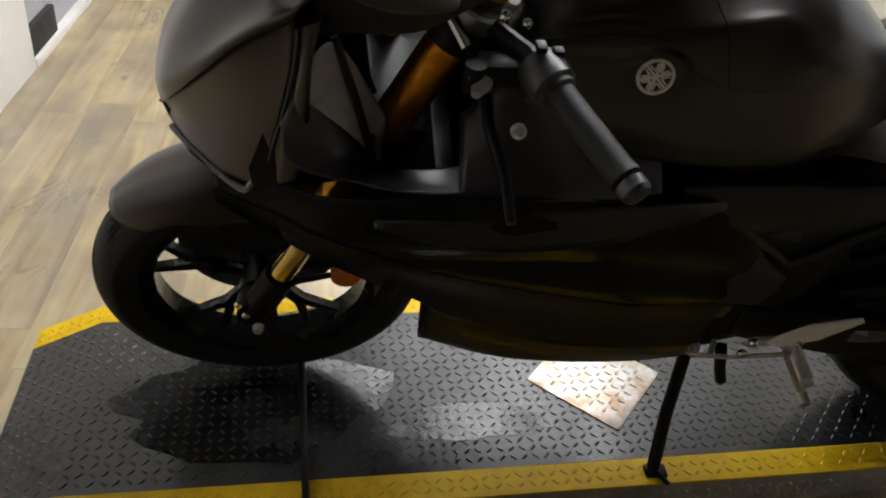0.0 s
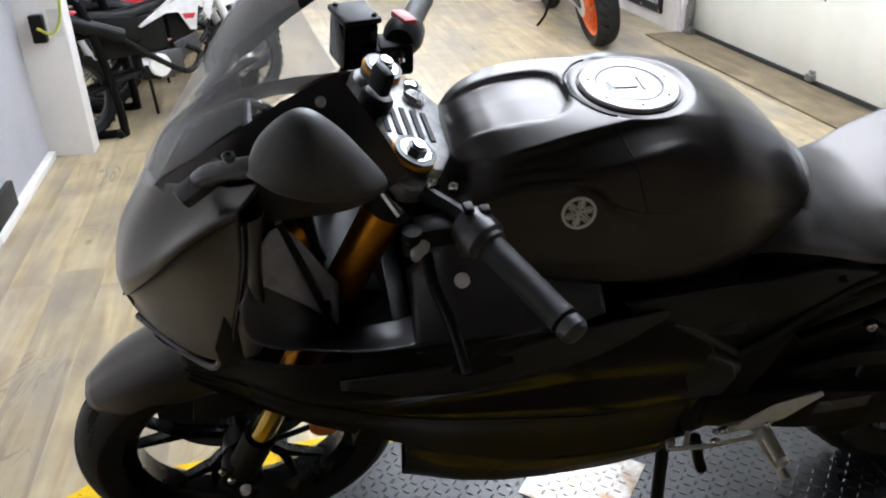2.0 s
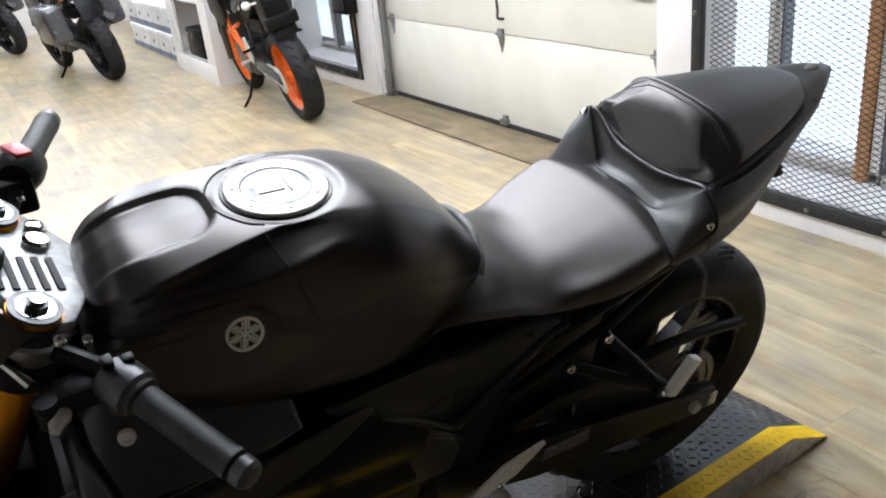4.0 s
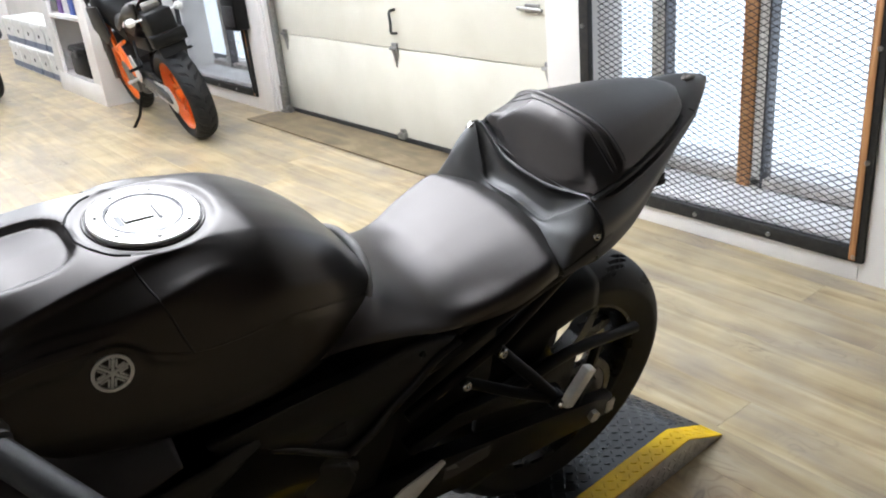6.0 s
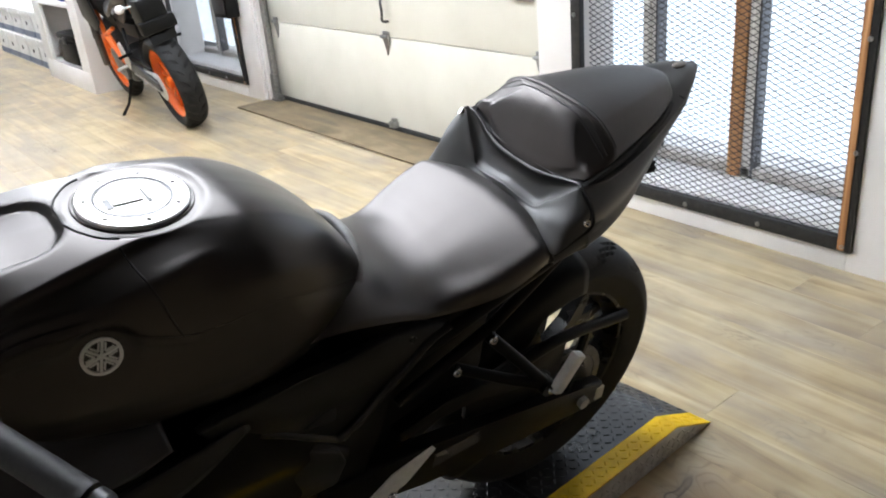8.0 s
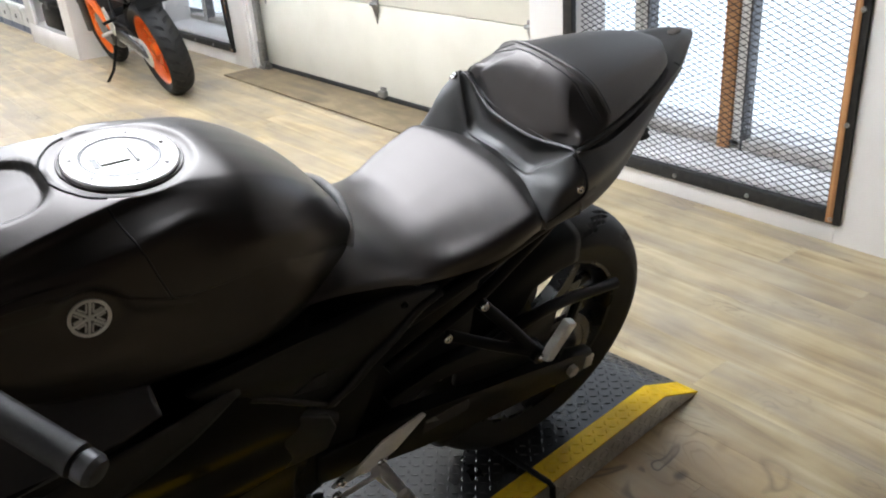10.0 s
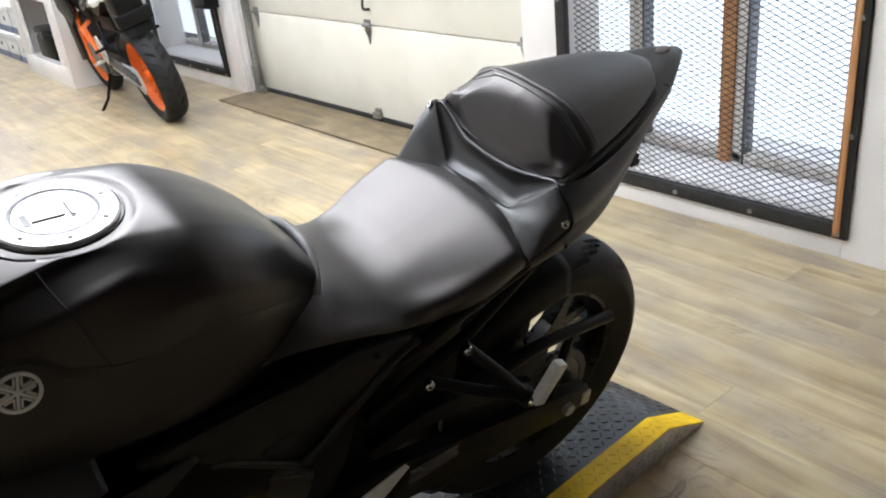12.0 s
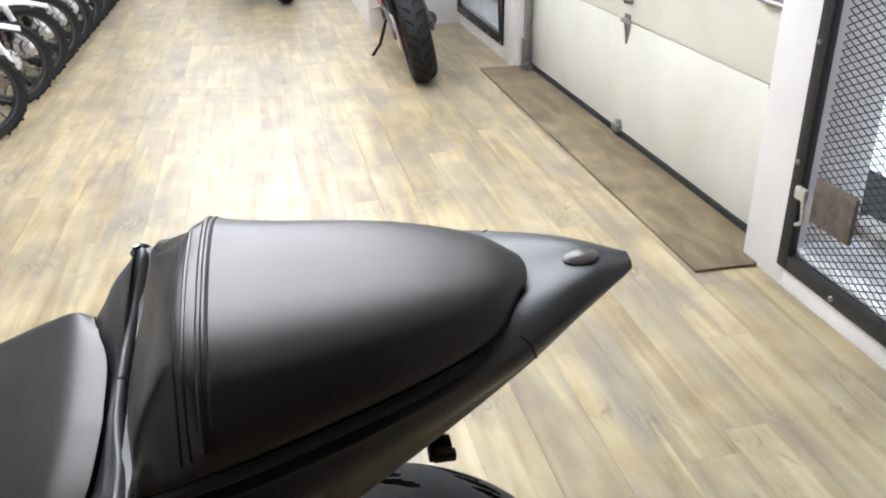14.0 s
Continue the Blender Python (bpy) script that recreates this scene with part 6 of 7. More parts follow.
part("shift_lever", joined(tube([(0.19, -0.172, 0.372), (0.215, -0.176, 0.33), (0.245, -0.178, 0.285), (0.262, -0.178, 0.262)], 0.0085, 10), tube([(0.262, -0.172, 0.262), (0.262, -0.205, 0.258)], 0.009, 10), tube([(0.055, -0.135, 0.305), (0.11, -0.160, 0.335), (0.20, -0.17, 0.36)], 0.0045, 8)), M_ALU, bike, "aluminium gear lever and rod")
part("lower_bracket", joined(box(0.050, 0.064, -0.142, -0.122, 0.317, 0.336, 0.003), tube([(0.086, -0.135, 0.345), (0.088, -0.138, 0.305)], 0.005, 8)), M_ALU, bike, "small bright bracket", 30)
stub = part("rubber_stub", tube([(0.100, -0.138, 0.335), (0.112, -0.150, 0.285), (0.120, -0.158, 0.262)], 0.0105, 12), M_MATTE, bike, "short black rubber stub under the footrest")
part("stub_tip", bolt((0.1205, -0.1585, 0.260), (0.1, -0.3, -1), 0.007, 0.006), M_ALU, stub)

# side stand reaches the tread plate
part("side_stand", joined(tube([(0.060, -0.115, 0.285), (0.050, -0.165, 0.17), (0.040, -0.225, 0.072)], 0.012, 12), moved(box(-0.016, 0.024, -0.014, 0.014, -0.006, 0.006, 0.003), Matrix.Translation((0.04, -0.232, 0.066)) @ pose(0, 0, 0, -15, 0, 0)), tube([(0.04, -0.23, 0.07), (0.06, -0.262, 0.074)], 0.005, 8)), M_MATTE, bike, "black side stand")
# engine and undertray fill the middle
part("engine", joined(box(-0.33, 0.10, -0.105, 0.105, 0.29, 0.52, 0.02), moved(box(-0.09, 0.09, -0.10, 0.10, -0.11, 0.11, 0.02), Matrix.Translation((-0.20, 0, 0.60)) @ pose(0, 0, 0, 0, -20, 0)), lathe([(0.08, -0.125), (0.085, -0.115), (0.085, 0.125), (0.07, 0.13)], 28, Matrix.Translation((0.0, 0, 0.40)))), M_MATTE, bike, "black engine behind the fairing", 30)
part("radiator", moved(box(-0.015, 0.015, -0.14, 0.14, -0.12, 0.12, 0.004), Matrix.Translation((-0.44, 0, 0.56)) @ pose(0, 0, 0, 0, 18, 0)), M_MATTE, bike, "black radiator", 30)
part("airbox", box(-0.30, 0.12, -0.095, 0.095, 0.60, 0.76, 0.02), M_MATTE, bike, "black airbox under the tank", 30)
part("battery_box", box(0.14, 0.46, -0.085, 0.085, 0.58, 0.735, 0.02), M_MATTE, bike, "black box under the seat", 30)
part("rear_inner_guard", skin([[(0.50, -0.09, 0.60), (0.50, 0, 0.62), (0.50, 0.09, 0.60)], [(0.60, -0.10, 0.69), (0.60, 0, 0.705), (0.60, 0.10, 0.69)], [(0.72, -0.09, 0.755), (0.72, 0, 0.765), (0.72, 0.09, 0.755)], [(0.84, -0.05, 0.83), (0.84, 0, 0.84), (0.84, 0.05, 0.83)]], 18, 10), M_MATTE, bike, "black undertray")

# rear wheel, chain and swingarm
RW = Matrix.Translation((0.694, 0, 0.305))
rw = cast_wheel("rear_wheel", bike, RW @ Matrix.Rotation(radians(-24), 4, "Y"), 0.212, 0.11, 0.14, M_RIM, "gloss black forked-spoke wheel", 1.25)
part("tyre", moved(tyre(0.306, 0.148, 0.210, 13), RW), M_RUBBER, rw, "black road tyre with cut tread")
part("rim_stripe", moved(lathe([(0.2185, -0.0545), (0.2185, -0.0558), (0.2150, -0.0558), (0.2150, -0.0545)], 72, closed=True), RW), M_BRASS, rw, "thin dull gold rim stripe")
part("brake_disc", moved(disc(0.11, 0.005, 0.08), RW), M_GREYMETAL, rw, "dark brake disc")
teeth = []
for k in range(86):
    a = math.pi * k / 43
    r = 0.098 if k % 2 else 0.091
    teeth.append((r * math.cos(a), r * math.sin(a)))
part("sprocket", joined(prism(teeth, 0.006, RW @ Matrix.Translation((0, -0.088, 0)) @ SIDE), moved(lathe([(0.06, -0.10), (0.066, -0.088), (0.05, -0.07)], 32), RW)), M_GREYPAINT, rw, "steel rear sprocket", 30)
chain = []
for k in range(86):
    a = math.pi * k / 43
    chain.append((0.094 * math.cos(a), 0.094 * math.sin(a)))
links = [lathe([(0.0095, -0.093), (0.0095, -0.083)], 8, RW @ Matrix.Translation((x, 0, z))) for x, z in chain[::2] if x > -0.05]
links += [moved(box(-0.009, 0.009, -0.093, -0.083, -0.0065, 0.0065, 0.003), Matrix.Translation((0.60 - 0.0195 * k, 0, 0.312 + s * (0.094 - k * 0.0028) + k * 0.0035)) ) for k in range(24) for s in (1, -1)]
part("drive_chain", joined(*links), M_GREYMETAL, bike, "dark drive chain", 30)["kind"] = "stuff"
part("swingarm", joined(side_plate([(0.10, 0.44), (0.30, 0.415), (0.52, 0.372), (0.70, 0.335), (0.765, 0.320), (0.765, 0.268), (0.70, 0.262), (0.50, 0.285), (0.30, 0.315), (0.10, 0.36)], -0.122, 0.03, 0.008), side_plate([(0.10, 0.44), (0.30, 0.415), (0.52, 0.372), (0.70, 0.335), (0.765, 0.320), (0.765, 0.268), (0.70, 0.262), (0.50, 0.285), (0.30, 0.315), (0.10, 0.36)], 0.122, 0.03, 0.008), box(0.08, 0.30, -0.11, 0.11, 0.36, 0.42, 0.015)), M_MATTE, bike, "black steel swingarm", 30)
part("chain_guard", joined(side_plate([(0.24, 0.475), (0.34, 0.498), (0.44, 0.492), (0.52, 0.455), (0.60, 0.425), (0.60, 0.408), (0.50, 0.432), (0.42, 0.465), (0.34, 0.470), (0.25, 0.448)], -0.115, 0.03, 0.006), tube([(0.42, -0.118, 0.46), (0.60, -0.12, 0.50), (0.80, -0.118, 0.475)], 0.012, 10, 12), tube([(0.66, -0.122, 0.335), (0.68, -0.12, 0.42), (0.69, -0.12, 0.495)], 0.010, 8)), M_MATTE, bike, "black chain guard and wheel hugger stay", 40)
rows = []
for q in np.linspace(88, 205, 14):
    ca, sa = math.cos(radians(q)), math.sin(radians(q))
    rows.append([(0.694 + r * ca, y, 0.305 + r * sa) for r, y in ((0.318, 0), (0.316, 0.04), (0.300, 0.078), (0.262, 0.088), (0.215, 0.090) if q > 120 else (0.245, 0.089))])
thick(part("wheel_hugger", skin(rows, 36, 18, True), M_MATTE, bike, "black inner mudguard over the rear tyre", 50), 0.003)
for s in (-1, 1):
    part("inner_cover", side_plate([(0.10, 0.42), (0.14, 0.60), (0.24, 0.665), (0.36, 0.672), (0.43, 0.640), (0.43, 0.52), (0.40, 0.45), (0.30, 0.40)], s * 0.098, 0.012, 0.004), M_MATTE, bike, "black cover behind the footrest", 30)
part("chain_cover", side_plate([(0.40, 0.47), (0.52, 0.50), (0.60, 0.495), (0.645, 0.48), (0.640, 0.40), (0.60, 0.36), (0.50, 0.37), (0.40, 0.40)], -0.108, 0.012, 0.004), M_MATTE, bike, "black cover over the upper chain run", 30)
part("axle_nut", joined(lathe([(0.014, -0.148), (0.014, -0.136), (0.018, -0.136), (0.018, -0.132)], 6, Matrix.Translation((0.702, 0, 0.298)))), M_ALU, bike, "bright rear axle nut", 30)
part("chain_adjuster", box(0.745, 0.768, -0.140, -0.134, 0.275, 0.310, 0.003), M_ALU, bike, "bright chain adjuster plate", 30)
part("worn_label", box(0.315, 0.42, -0.1385, -0.1375, 0.352, 0.385, 0.0003), M_GREYPAINT, bike, "worn pale label on the swingarm", 0)
ex = part("silencer", joined(tube([(0.10, 0.12, 0.30), (0.28, 0.14, 0.34), (0.42, 0.165, 0.40)], 0.028, 14, 10), tube([(0.40, 0.165, 0.39), (0.46, 0.172, 0.42), (0.78, 0.185, 0.52)], 0.056, 20)), M_MATTE, bike, "black silencer", 40)
part("heat_shield", side_plate([(0.42, 0.43), (0.74, 0.54), (0.76, 0.50), (0.44, 0.39)], 0.235, 0.004, 0.001), M_GREYMETAL, ex, "", 30)
part("rear_caliper", box(0.60, 0.67, 0.07, 0.11, 0.36, 0.44, 0.012), M_MATTE, bike, "black rear brake caliper", 30)

# ---- other motorcycles, shelves and boxes ----
def knobbly(R, W, rim):
    """An off-road tyre with blocks."""
    base = lathe([(rim, -W * 0.4), (R * 0.9, -W * 0.5), (R * 0.965, -W * 0.36), (R * 0.975, 0), (R * 0.965, W * 0.36), (R * 0.9, W * 0.5), (rim, W * 0.4), (rim + 0.01, 0)], 48, closed=True)
    blocks = []
    for k in range(30):
        a = 2 * math.pi * k / 30
        for y in ((-0.3, 0.3) if k % 2 else (-0.02, 0.45, -0.45)):
            blocks.append(moved(box(-R * 0.035, R * 0.035, y * W - W * 0.09, y * W + W * 0.09, R * 0.95, R * (1.0 if abs(y) < 0.4 else 0.965)), Matrix.Rotation(a, 4, "Y")))
    return joined(base, *blocks)


def spoked(R, w, hub, n=24):
    out = [lathe([(R, -w / 2), (R, w / 2), (R - 0.016, w / 2 - 0.004), (R - 0.016, -w / 2 + 0.004)], 40, closed=True), lathe([(hub * 0.5, -w), (hub, -w * 0.8), (hub, w * 0.8), (hub * 0.5, w)], 24)]
    for k in range(n):
        a = 2 * math.pi * k / n
        s = 1 if k % 2 else -1
        out.append(tube([(hub * 0.9 * math.cos(a), s * w * 0.6, hub * 0.9 * math.sin(a)), ((R - 0.01) * math.cos(a + s * 0.12), 0, (R - 0.01) * math.sin(a + s * 0.12))], 0.0022, 5))
    return joined(*out)


def dirt_bike(m, paint, accent, label, panel):
    """A small off-road motorcycle; x to its tail."""
    b = thing("dirt_bike", m, label, "motorcycle", "row of dirt bikes")
    for name, x, R, W in (("front_wheel", -0.55, 0.27, 0.075), ("rear_wheel", 0.53, 0.25, 0.09)):
        w = part(name, moved(spoked(R - 0.055, 0.05, 0.05), Matrix.Translation((x, 0, R))), M_GREYMETAL, b, "dark spoked wheel")
        part("hub", lathe([(0.03, -0.055), (0.052, -0.045), (0.046, 0), (0.052, 0.045), (0.03, 0.055)], 20, Matrix.Translation((x, 0, R))), M_ALU, w, "bright hub")
        w["kind"] = "stuff"
        part("tyre", moved(knobbly(R, W, R - 0.06), Matrix.Translation((x, 0, R))), M_RUBBER, w, "knobbly black tyre", 30)
        part("brake_disc", lathe([(0.085, -0.045), (0.085, -0.042), (0.05, -0.042), (0.05, -0.045)], 28, Matrix.Translation((x, 0, R)), True), M_SATIN, w)
    for s in (-1, 1):
        part("fork_leg", joined(tube([(-0.55, s * 0.075, 0.26), (-0.46, s * 0.075, 0.50)], 0.019, 10), tube([(-0.46, s * 0.075, 0.50), (-0.36, s * 0.075, 0.78)], 0.024, 10)), M_WHITE, b, "pale fork leg")
        part("shroud", side_plate([(-0.34, 0.705), (-0.31, 0.735), (-0.14, 0.735), (-0.06, 0.675), (0.12, 0.575), (0.10, 0.565), (-0.06, 0.625), (-0.135, 0.62), (-0.185, 0.51), (-0.225, 0.505), (-0.255, 0.635), (-0.33, 0.665)], s * 0.115, 0.012, 0.004), paint, b, "angular plastic side shroud", 30)
        part("shroud_line", side_plate([(-0.30, 0.705), (-0.29, 0.712), (-0.16, 0.712), (-0.08, 0.668), (-0.16, 0.700)], s * 0.1225, 0.003, 0), M_MATTE, b, "dark line on the shroud", 30)
        part("radiator_shield", side_plate([(-0.40, 0.70), (-0.35, 0.74), (-0.30, 0.60), (-0.33, 0.54)], s * 0.085, 0.010, 0.003), paint, b, "", 30)
        part("footrest", joined(side_plate([(0.05, 0.34), (0.13, 0.36), (0.16, 0.28), (0.06, 0.27)], s * 0.105, 0.010, 0.003), tube([(0.09, s * 0.10, 0.29), (0.09, s * 0.19, 0.285)], 0.011, 8)), M_MATTE, b, "black footrest and its plate", 30)
        part("side_panel", side_plate([(0.06, 0.62), (0.36, 0.66), (0.30, 0.52), (0.12, 0.50)], s * 0.10, 0.012, 0.004), panel, b, "plastic side panel", 30)
        part("shroud_flash", side_plate([(-0.235, 0.60), (-0.150, 0.605), (-0.165, 0.575), (-0.215, 0.572)], s * 0.1225, 0.003, 0), accent, b, "", 30)
        part("grip", lathe([(0.017, 0), (0.019, 0.01), (0.016, 0.12), (0, 0.12)], 12, Matrix.Translation((-0.30, s * 0.27, 0.925)) @ pose(0, 0, 0, 0, 0, 0 if s > 0 else 180)), M_GRIP, b)
    part("frame", joined(tube([(-0.34, 0, 0.70), (-0.20, 0.03, 0.42), (-0.05, 0.04, 0.27), (0.15, 0.04, 0.30)], 0.018, 8), tube([(-0.34, 0, 0.74), (0.0, 0, 0.66), (0.15, 0.03, 0.45), (0.15, 0.04, 0.30)], 0.018, 8), tube([(0.05, 0.06, 0.62), (0.42, 0.05, 0.68)], 0.012, 8), tube([(0.05, -0.06, 0.62), (0.42, -0.05, 0.68)], 0.012, 8)), M_MATTE, b, "black tubular frame")
    part("airbox", joined(box(-0.06, 0.34, -0.080, 0.080, 0.42, 0.635, 0.02), box(-0.24, -0.08, -0.055, 0.055, 0.47, 0.68, 0.015), side_plate([(0.30, 0.60), (0.42, 0.66), (0.62, 0.60), (0.72, 0.44), (0.66, 0.44), (0.55, 0.54), (0.38, 0.55)], 0, 0.09, 0.004)), M_MATTE, b, "black airbox and inner mudguard", 30)
    part("swingarm", joined(*[tube([(0.12, s * 0.06, 0.33), (0.53, s * 0.075, 0.25)], 0.018, 8) for s in (-1, 1)]), M_MATTE, b)
    eng = part("engine", joined(box(-0.12, 0.14, -0.10, 0.10, 0.27, 0.42, 0.02), moved(box(-0.16, 0.0, -0.06, 0.06, -0.05, 0.05, 0.01), Matrix.Translation((-0.10, 0, 0.40)) @ pose(0, 0, 0, 0, 15, 0))), M_GREYMETAL, b, "dark cast engine", 30)
    part("clutch_cover", joined(lathe([(0.066, 0), (0.066, 0.014), (0.060, 0.020), (0.056, 0.016), (0.052, 0.020), (0, 0.022)], 28, Matrix.Translation((0.04, 0.10, 0.345))), box(0.055, 0.135, 0.092, 0.106, 0.285, 0.40, 0.006)), M_SATIN, eng, "round silver engine cover")
    part("exhaust", joined(tube([(-0.16, 0.05, 0.42), (-0.24, 0.06, 0.36), (-0.12, 0.10, 0.28), (0.10, 0.12, 0.42), (0.25, 0.12, 0.55)], 0.018, 10, 24), tube([(0.22, 0.125, 0.54), (0.50, 0.125, 0.66)], 0.042, 14)), M_MATTE, b, "black exhaust")
    rows = []
    for x, z, w in ((-0.16, 0.745, 0.05), (-0.02, 0.700, 0.075), (0.16, 0.675, 0.085), (0.36, 0.69, 0.075), (0.50, 0.715, 0.05)):
        rows.append([(x, 0, z), (x, w * 0.8, z - 0.006), (x, w, z - 0.05)])
    thick(part("seat", skin(rows, 24, 12, True), M_MATTE, b, "long black saddle"), 0.004)
    rows = []
    for x, z, w in ((0.40, 0.70, 0.06), (0.55, 0.74, 0.06), (0.70, 0.79, 0.05), (0.80, 0.81, 0.03)):
        rows.append([(x, 0, z), (x, w * 0.8, z - 0.004), (x, w, z - 0.03)])
    thick(part("rear_mudguard", skin(rows, 16, 10, True), accent, b, "upswept plastic mudguard"), 0.004)
    rows = []
    for x, z, w in ((-0.86, 0.60, 0.03), (-0.74, 0.635, 0.055), (-0.58, 0.65, 0.06), (-0.42, 0.62, 0.05), (-0.32, 0.57, 0.04)):
        rows.append([(x, 0, z), (x, w * 0.8, z - 0.004), (x, w, z - 0.03)])
    thick(part("front_mudguard", skin(rows, 20, 10, True), paint, b, "plastic front mudguard"), 0.004)
    part("number_plate", moved(box(-0.01, 0.01, -0.09, 0.09, -0.10, 0.10, 0.008), Matrix.Translation((-0.445, 0, 0.80)) @ pose(0, 0, 0, 0, 20, 0)), paint, b, "", 30)
    part("handlebar", tube([(-0.30, -0.38, 0.925), (-0.31, -0.20, 0.915), (-0.35, -0.08, 0.85), (-0.35, 0.08, 0.85), (-0.31, 0.20, 0.915), (-0.30, 0.38, 0.925)], 0.011, 10, 40), M_MATTE, b, "black handlebar")
    part("bar_pad", tube([(-0.335, -0.12, 0.895), (-0.335, 0.12, 0.895)], 0.024, 10), accent, b)
    part("prop_stand", tube([(0.05, -0.07, 0.28), (0.0, -0.19, 0.02)], 0.01, 8), M_MATTE, b)
    return b


def row_pose(x, y, lean=6, turn=180):
    return pose(x, y, 0) @ pose(0, 0, 0, 0, 0, turn) @ pose(0, 0, 0, lean) @ Matrix.Scale(0.88, 4)


for k, (paint, accent, word) in enumerate(((M_WHITE, M_RED, "white small dirt bike with red flashes"), (M_WHITE, M_RED, "white dirt bike with a red rear mudguard"), (M_RED, M_ORANGE, "red dirt bike with orange trim"), (M_WHITE, M_ORANGE, "white dirt bike with an orange mudguard"),
                                          (M_RED, M_RED, "red dirt bike in the row"), (M_ORANGE, M_BLUE, "orange dirt bike with blue trim"), (M_RED, M_YELLOW, "red and yellow dirt bike"), (M_WHITE, M_BLUE, "white dirt bike with blue trim"), (M_RED, M_RED, "red dirt bike far along the row"), (M_WHITE, M_RED, "white and red dirt bike far along the row"))):
    dirt_bike(row_pose(-1.135, 3.40 + (0.20 + 0.46 * k if k else 0), 6, -150), paint, accent, word, accent if k else M_MATTE)
dirt_bike(row_pose(-1.98, 3.60, 6, -165), M_MATTE, M_GLOSS, "black small dirt bike behind the tubular rack", M_MATTE)


def street_bike(name, m, label, body, rim, frame_mat, bags):
    """A road motorcycle seen mostly from behind; x to its tail."""
    b = thing(name, m, label, "motorcycle")
    for part_name, x, R, W in (("front_wheel", -0.69, 0.298, 0.11), ("rear_wheel", 0.68, 0.312, 0.155)):
        w = cast_wheel(part_name, b, Matrix.Translation((x, 0, R)), R - 0.082, W * 0.72, 0.12, rim, "cast wheel")
        part("tyre", moved(tyre(R, W, R - 0.085, 26), Matrix.Translation((x, 0, R))), M_RUBBER, w, "black road tyre")
        part("brake_disc", moved(disc(0.13, 0.005, 0.06), Matrix.Translation((x, 0, R))), M_GREYMETAL, w)
    for s in (-1, 1):
        leg = part("fork_leg", tube([(-0.69, s * 0.10, 0.30), (-0.42, s * 0.10, 0.88)], 0.026, 14), M_GREYMETAL, b)
        part("lattice_frame", joined(tube([(-0.34, s * 0.07, 0.80), (-0.06, s * 0.14, 0.60), (0.14, s * 0.13, 0.42)], 0.016, 10), tube([(-0.30, s * 0.08, 0.64), (-0.06, s * 0.14, 0.60), (0.16, s * 0.12, 0.66)], 0.014, 10), tube([(-0.22, s * 0.10, 0.73), (-0.14, s * 0.12, 0.56), (0.05, s * 0.14, 0.62), (0.14, s * 0.13, 0.42)], 0.012, 10)), frame_mat, b, "tubular trellis frame")
        part("tank_wing", side_plate([(-0.36, 0.88), (-0.02, 0.90), (0.02, 0.70), (-0.20, 0.62), (-0.42, 0.72)], s * 0.155, 0.016, 0.006), body, b, "dark tank side panel", 30)
        part("tail_panel", side_plate([(0.18, 0.72), (0.30, 0.80), (0.62, 0.93), (0.72, 0.93), (0.66, 0.84), (0.40, 0.70)], s * 0.085, 0.014, 0.005), body, b, "", 30)
        part("indicator", joined(tube([(0.74, s * 0.06, 0.83), (0.76, s * 0.14, 0.84)], 0.007, 8), lathe([(0.012, 0), (0.024, 0.012), (0.026, 0.04), (0.012, 0.055), (0, 0.056)], 14, Matrix.Translation((0.76, s * 0.13, 0.84)) @ pose(0, 0, 0, 0, 0, 0 if s > 0 else 180))), M_AMBER if bags else M_CARD, b, "amber indicator" if bags else "pale indicator")
        part("swingarm", side_plate([(0.10, 0.43), (0.38, 0.42), (0.72, 0.345), (0.73, 0.29), (0.44, 0.345), (0.10, 0.365)], s * 0.112, 0.026, 0.006), M_GREYMETAL, b, "dark ribbed swingarm", 30)
        if not bags:
            part("chain", joined(tube([(0.12, s * 0.102, 0.415), (0.66, s * 0.102, 0.385), (0.72, s * 0.102, 0.355), (0.735, s * 0.102, 0.312), (0.71, s * 0.102, 0.262), (0.14, s * 0.102, 0.33)], 0.009, 8), lathe([(0.088, -0.004), (0.095, 0), (0.088, 0.004), (0.060, 0.004), (0.060, -0.004)], 30, Matrix.Translation((0.68, s * 0.102, 0.312)), True)) if s < 0 else tube([(0.55, s * 0.10, 0.36), (0.68, s * 0.10, 0.33)], 0.012, 8), M_ALU, b, "bright chain and sprocket" if s < 0 else "bright axle block")
        part("grip", lathe([(0.017, 0), (0.019, 0.01), (0.017, 0.12), (0, 0.12)], 12, Matrix.Translation((-0.28, s * 0.28, 1.04)) @ pose(0, 0, 0, 0, 0, 0 if s > 0 else 180)), M_GRIP, b)
        part("mirror", joined(tube([(-0.31, s * 0.22, 1.05), (-0.36, s * 0.30, 1.18)], 0.006, 8), moved(box(-0.012, 0.012, -0.07, 0.07, -0.04, 0.04, 0.012), Matrix.Translation((-0.37, s * 0.33, 1.20)))), M_MATTE, b)
        part("footrest", tube([(0.16, s * 0.10, 0.40), (0.17, s * 0.21, 0.40)], 0.012, 8), M_ALU, b)
        part("passenger_footrest", joined(tube([(0.30, s * 0.09, 0.66), (0.42, s * 0.14, 0.52)], 0.010, 8), tube([(0.42, s * 0.13, 0.52), (0.44, s * 0.22, 0.52)], 0.011, 8)), M_MATTE, b)
        if bags:
            part("pannier", moved(box(-0.24, 0.24, -0.09, 0.09, -0.17, 0.17, 0.05, 3), Matrix.Translation((0.46, s * 0.26, 0.62))), M_GREYPAINT, b, "silver grey hard pannier")
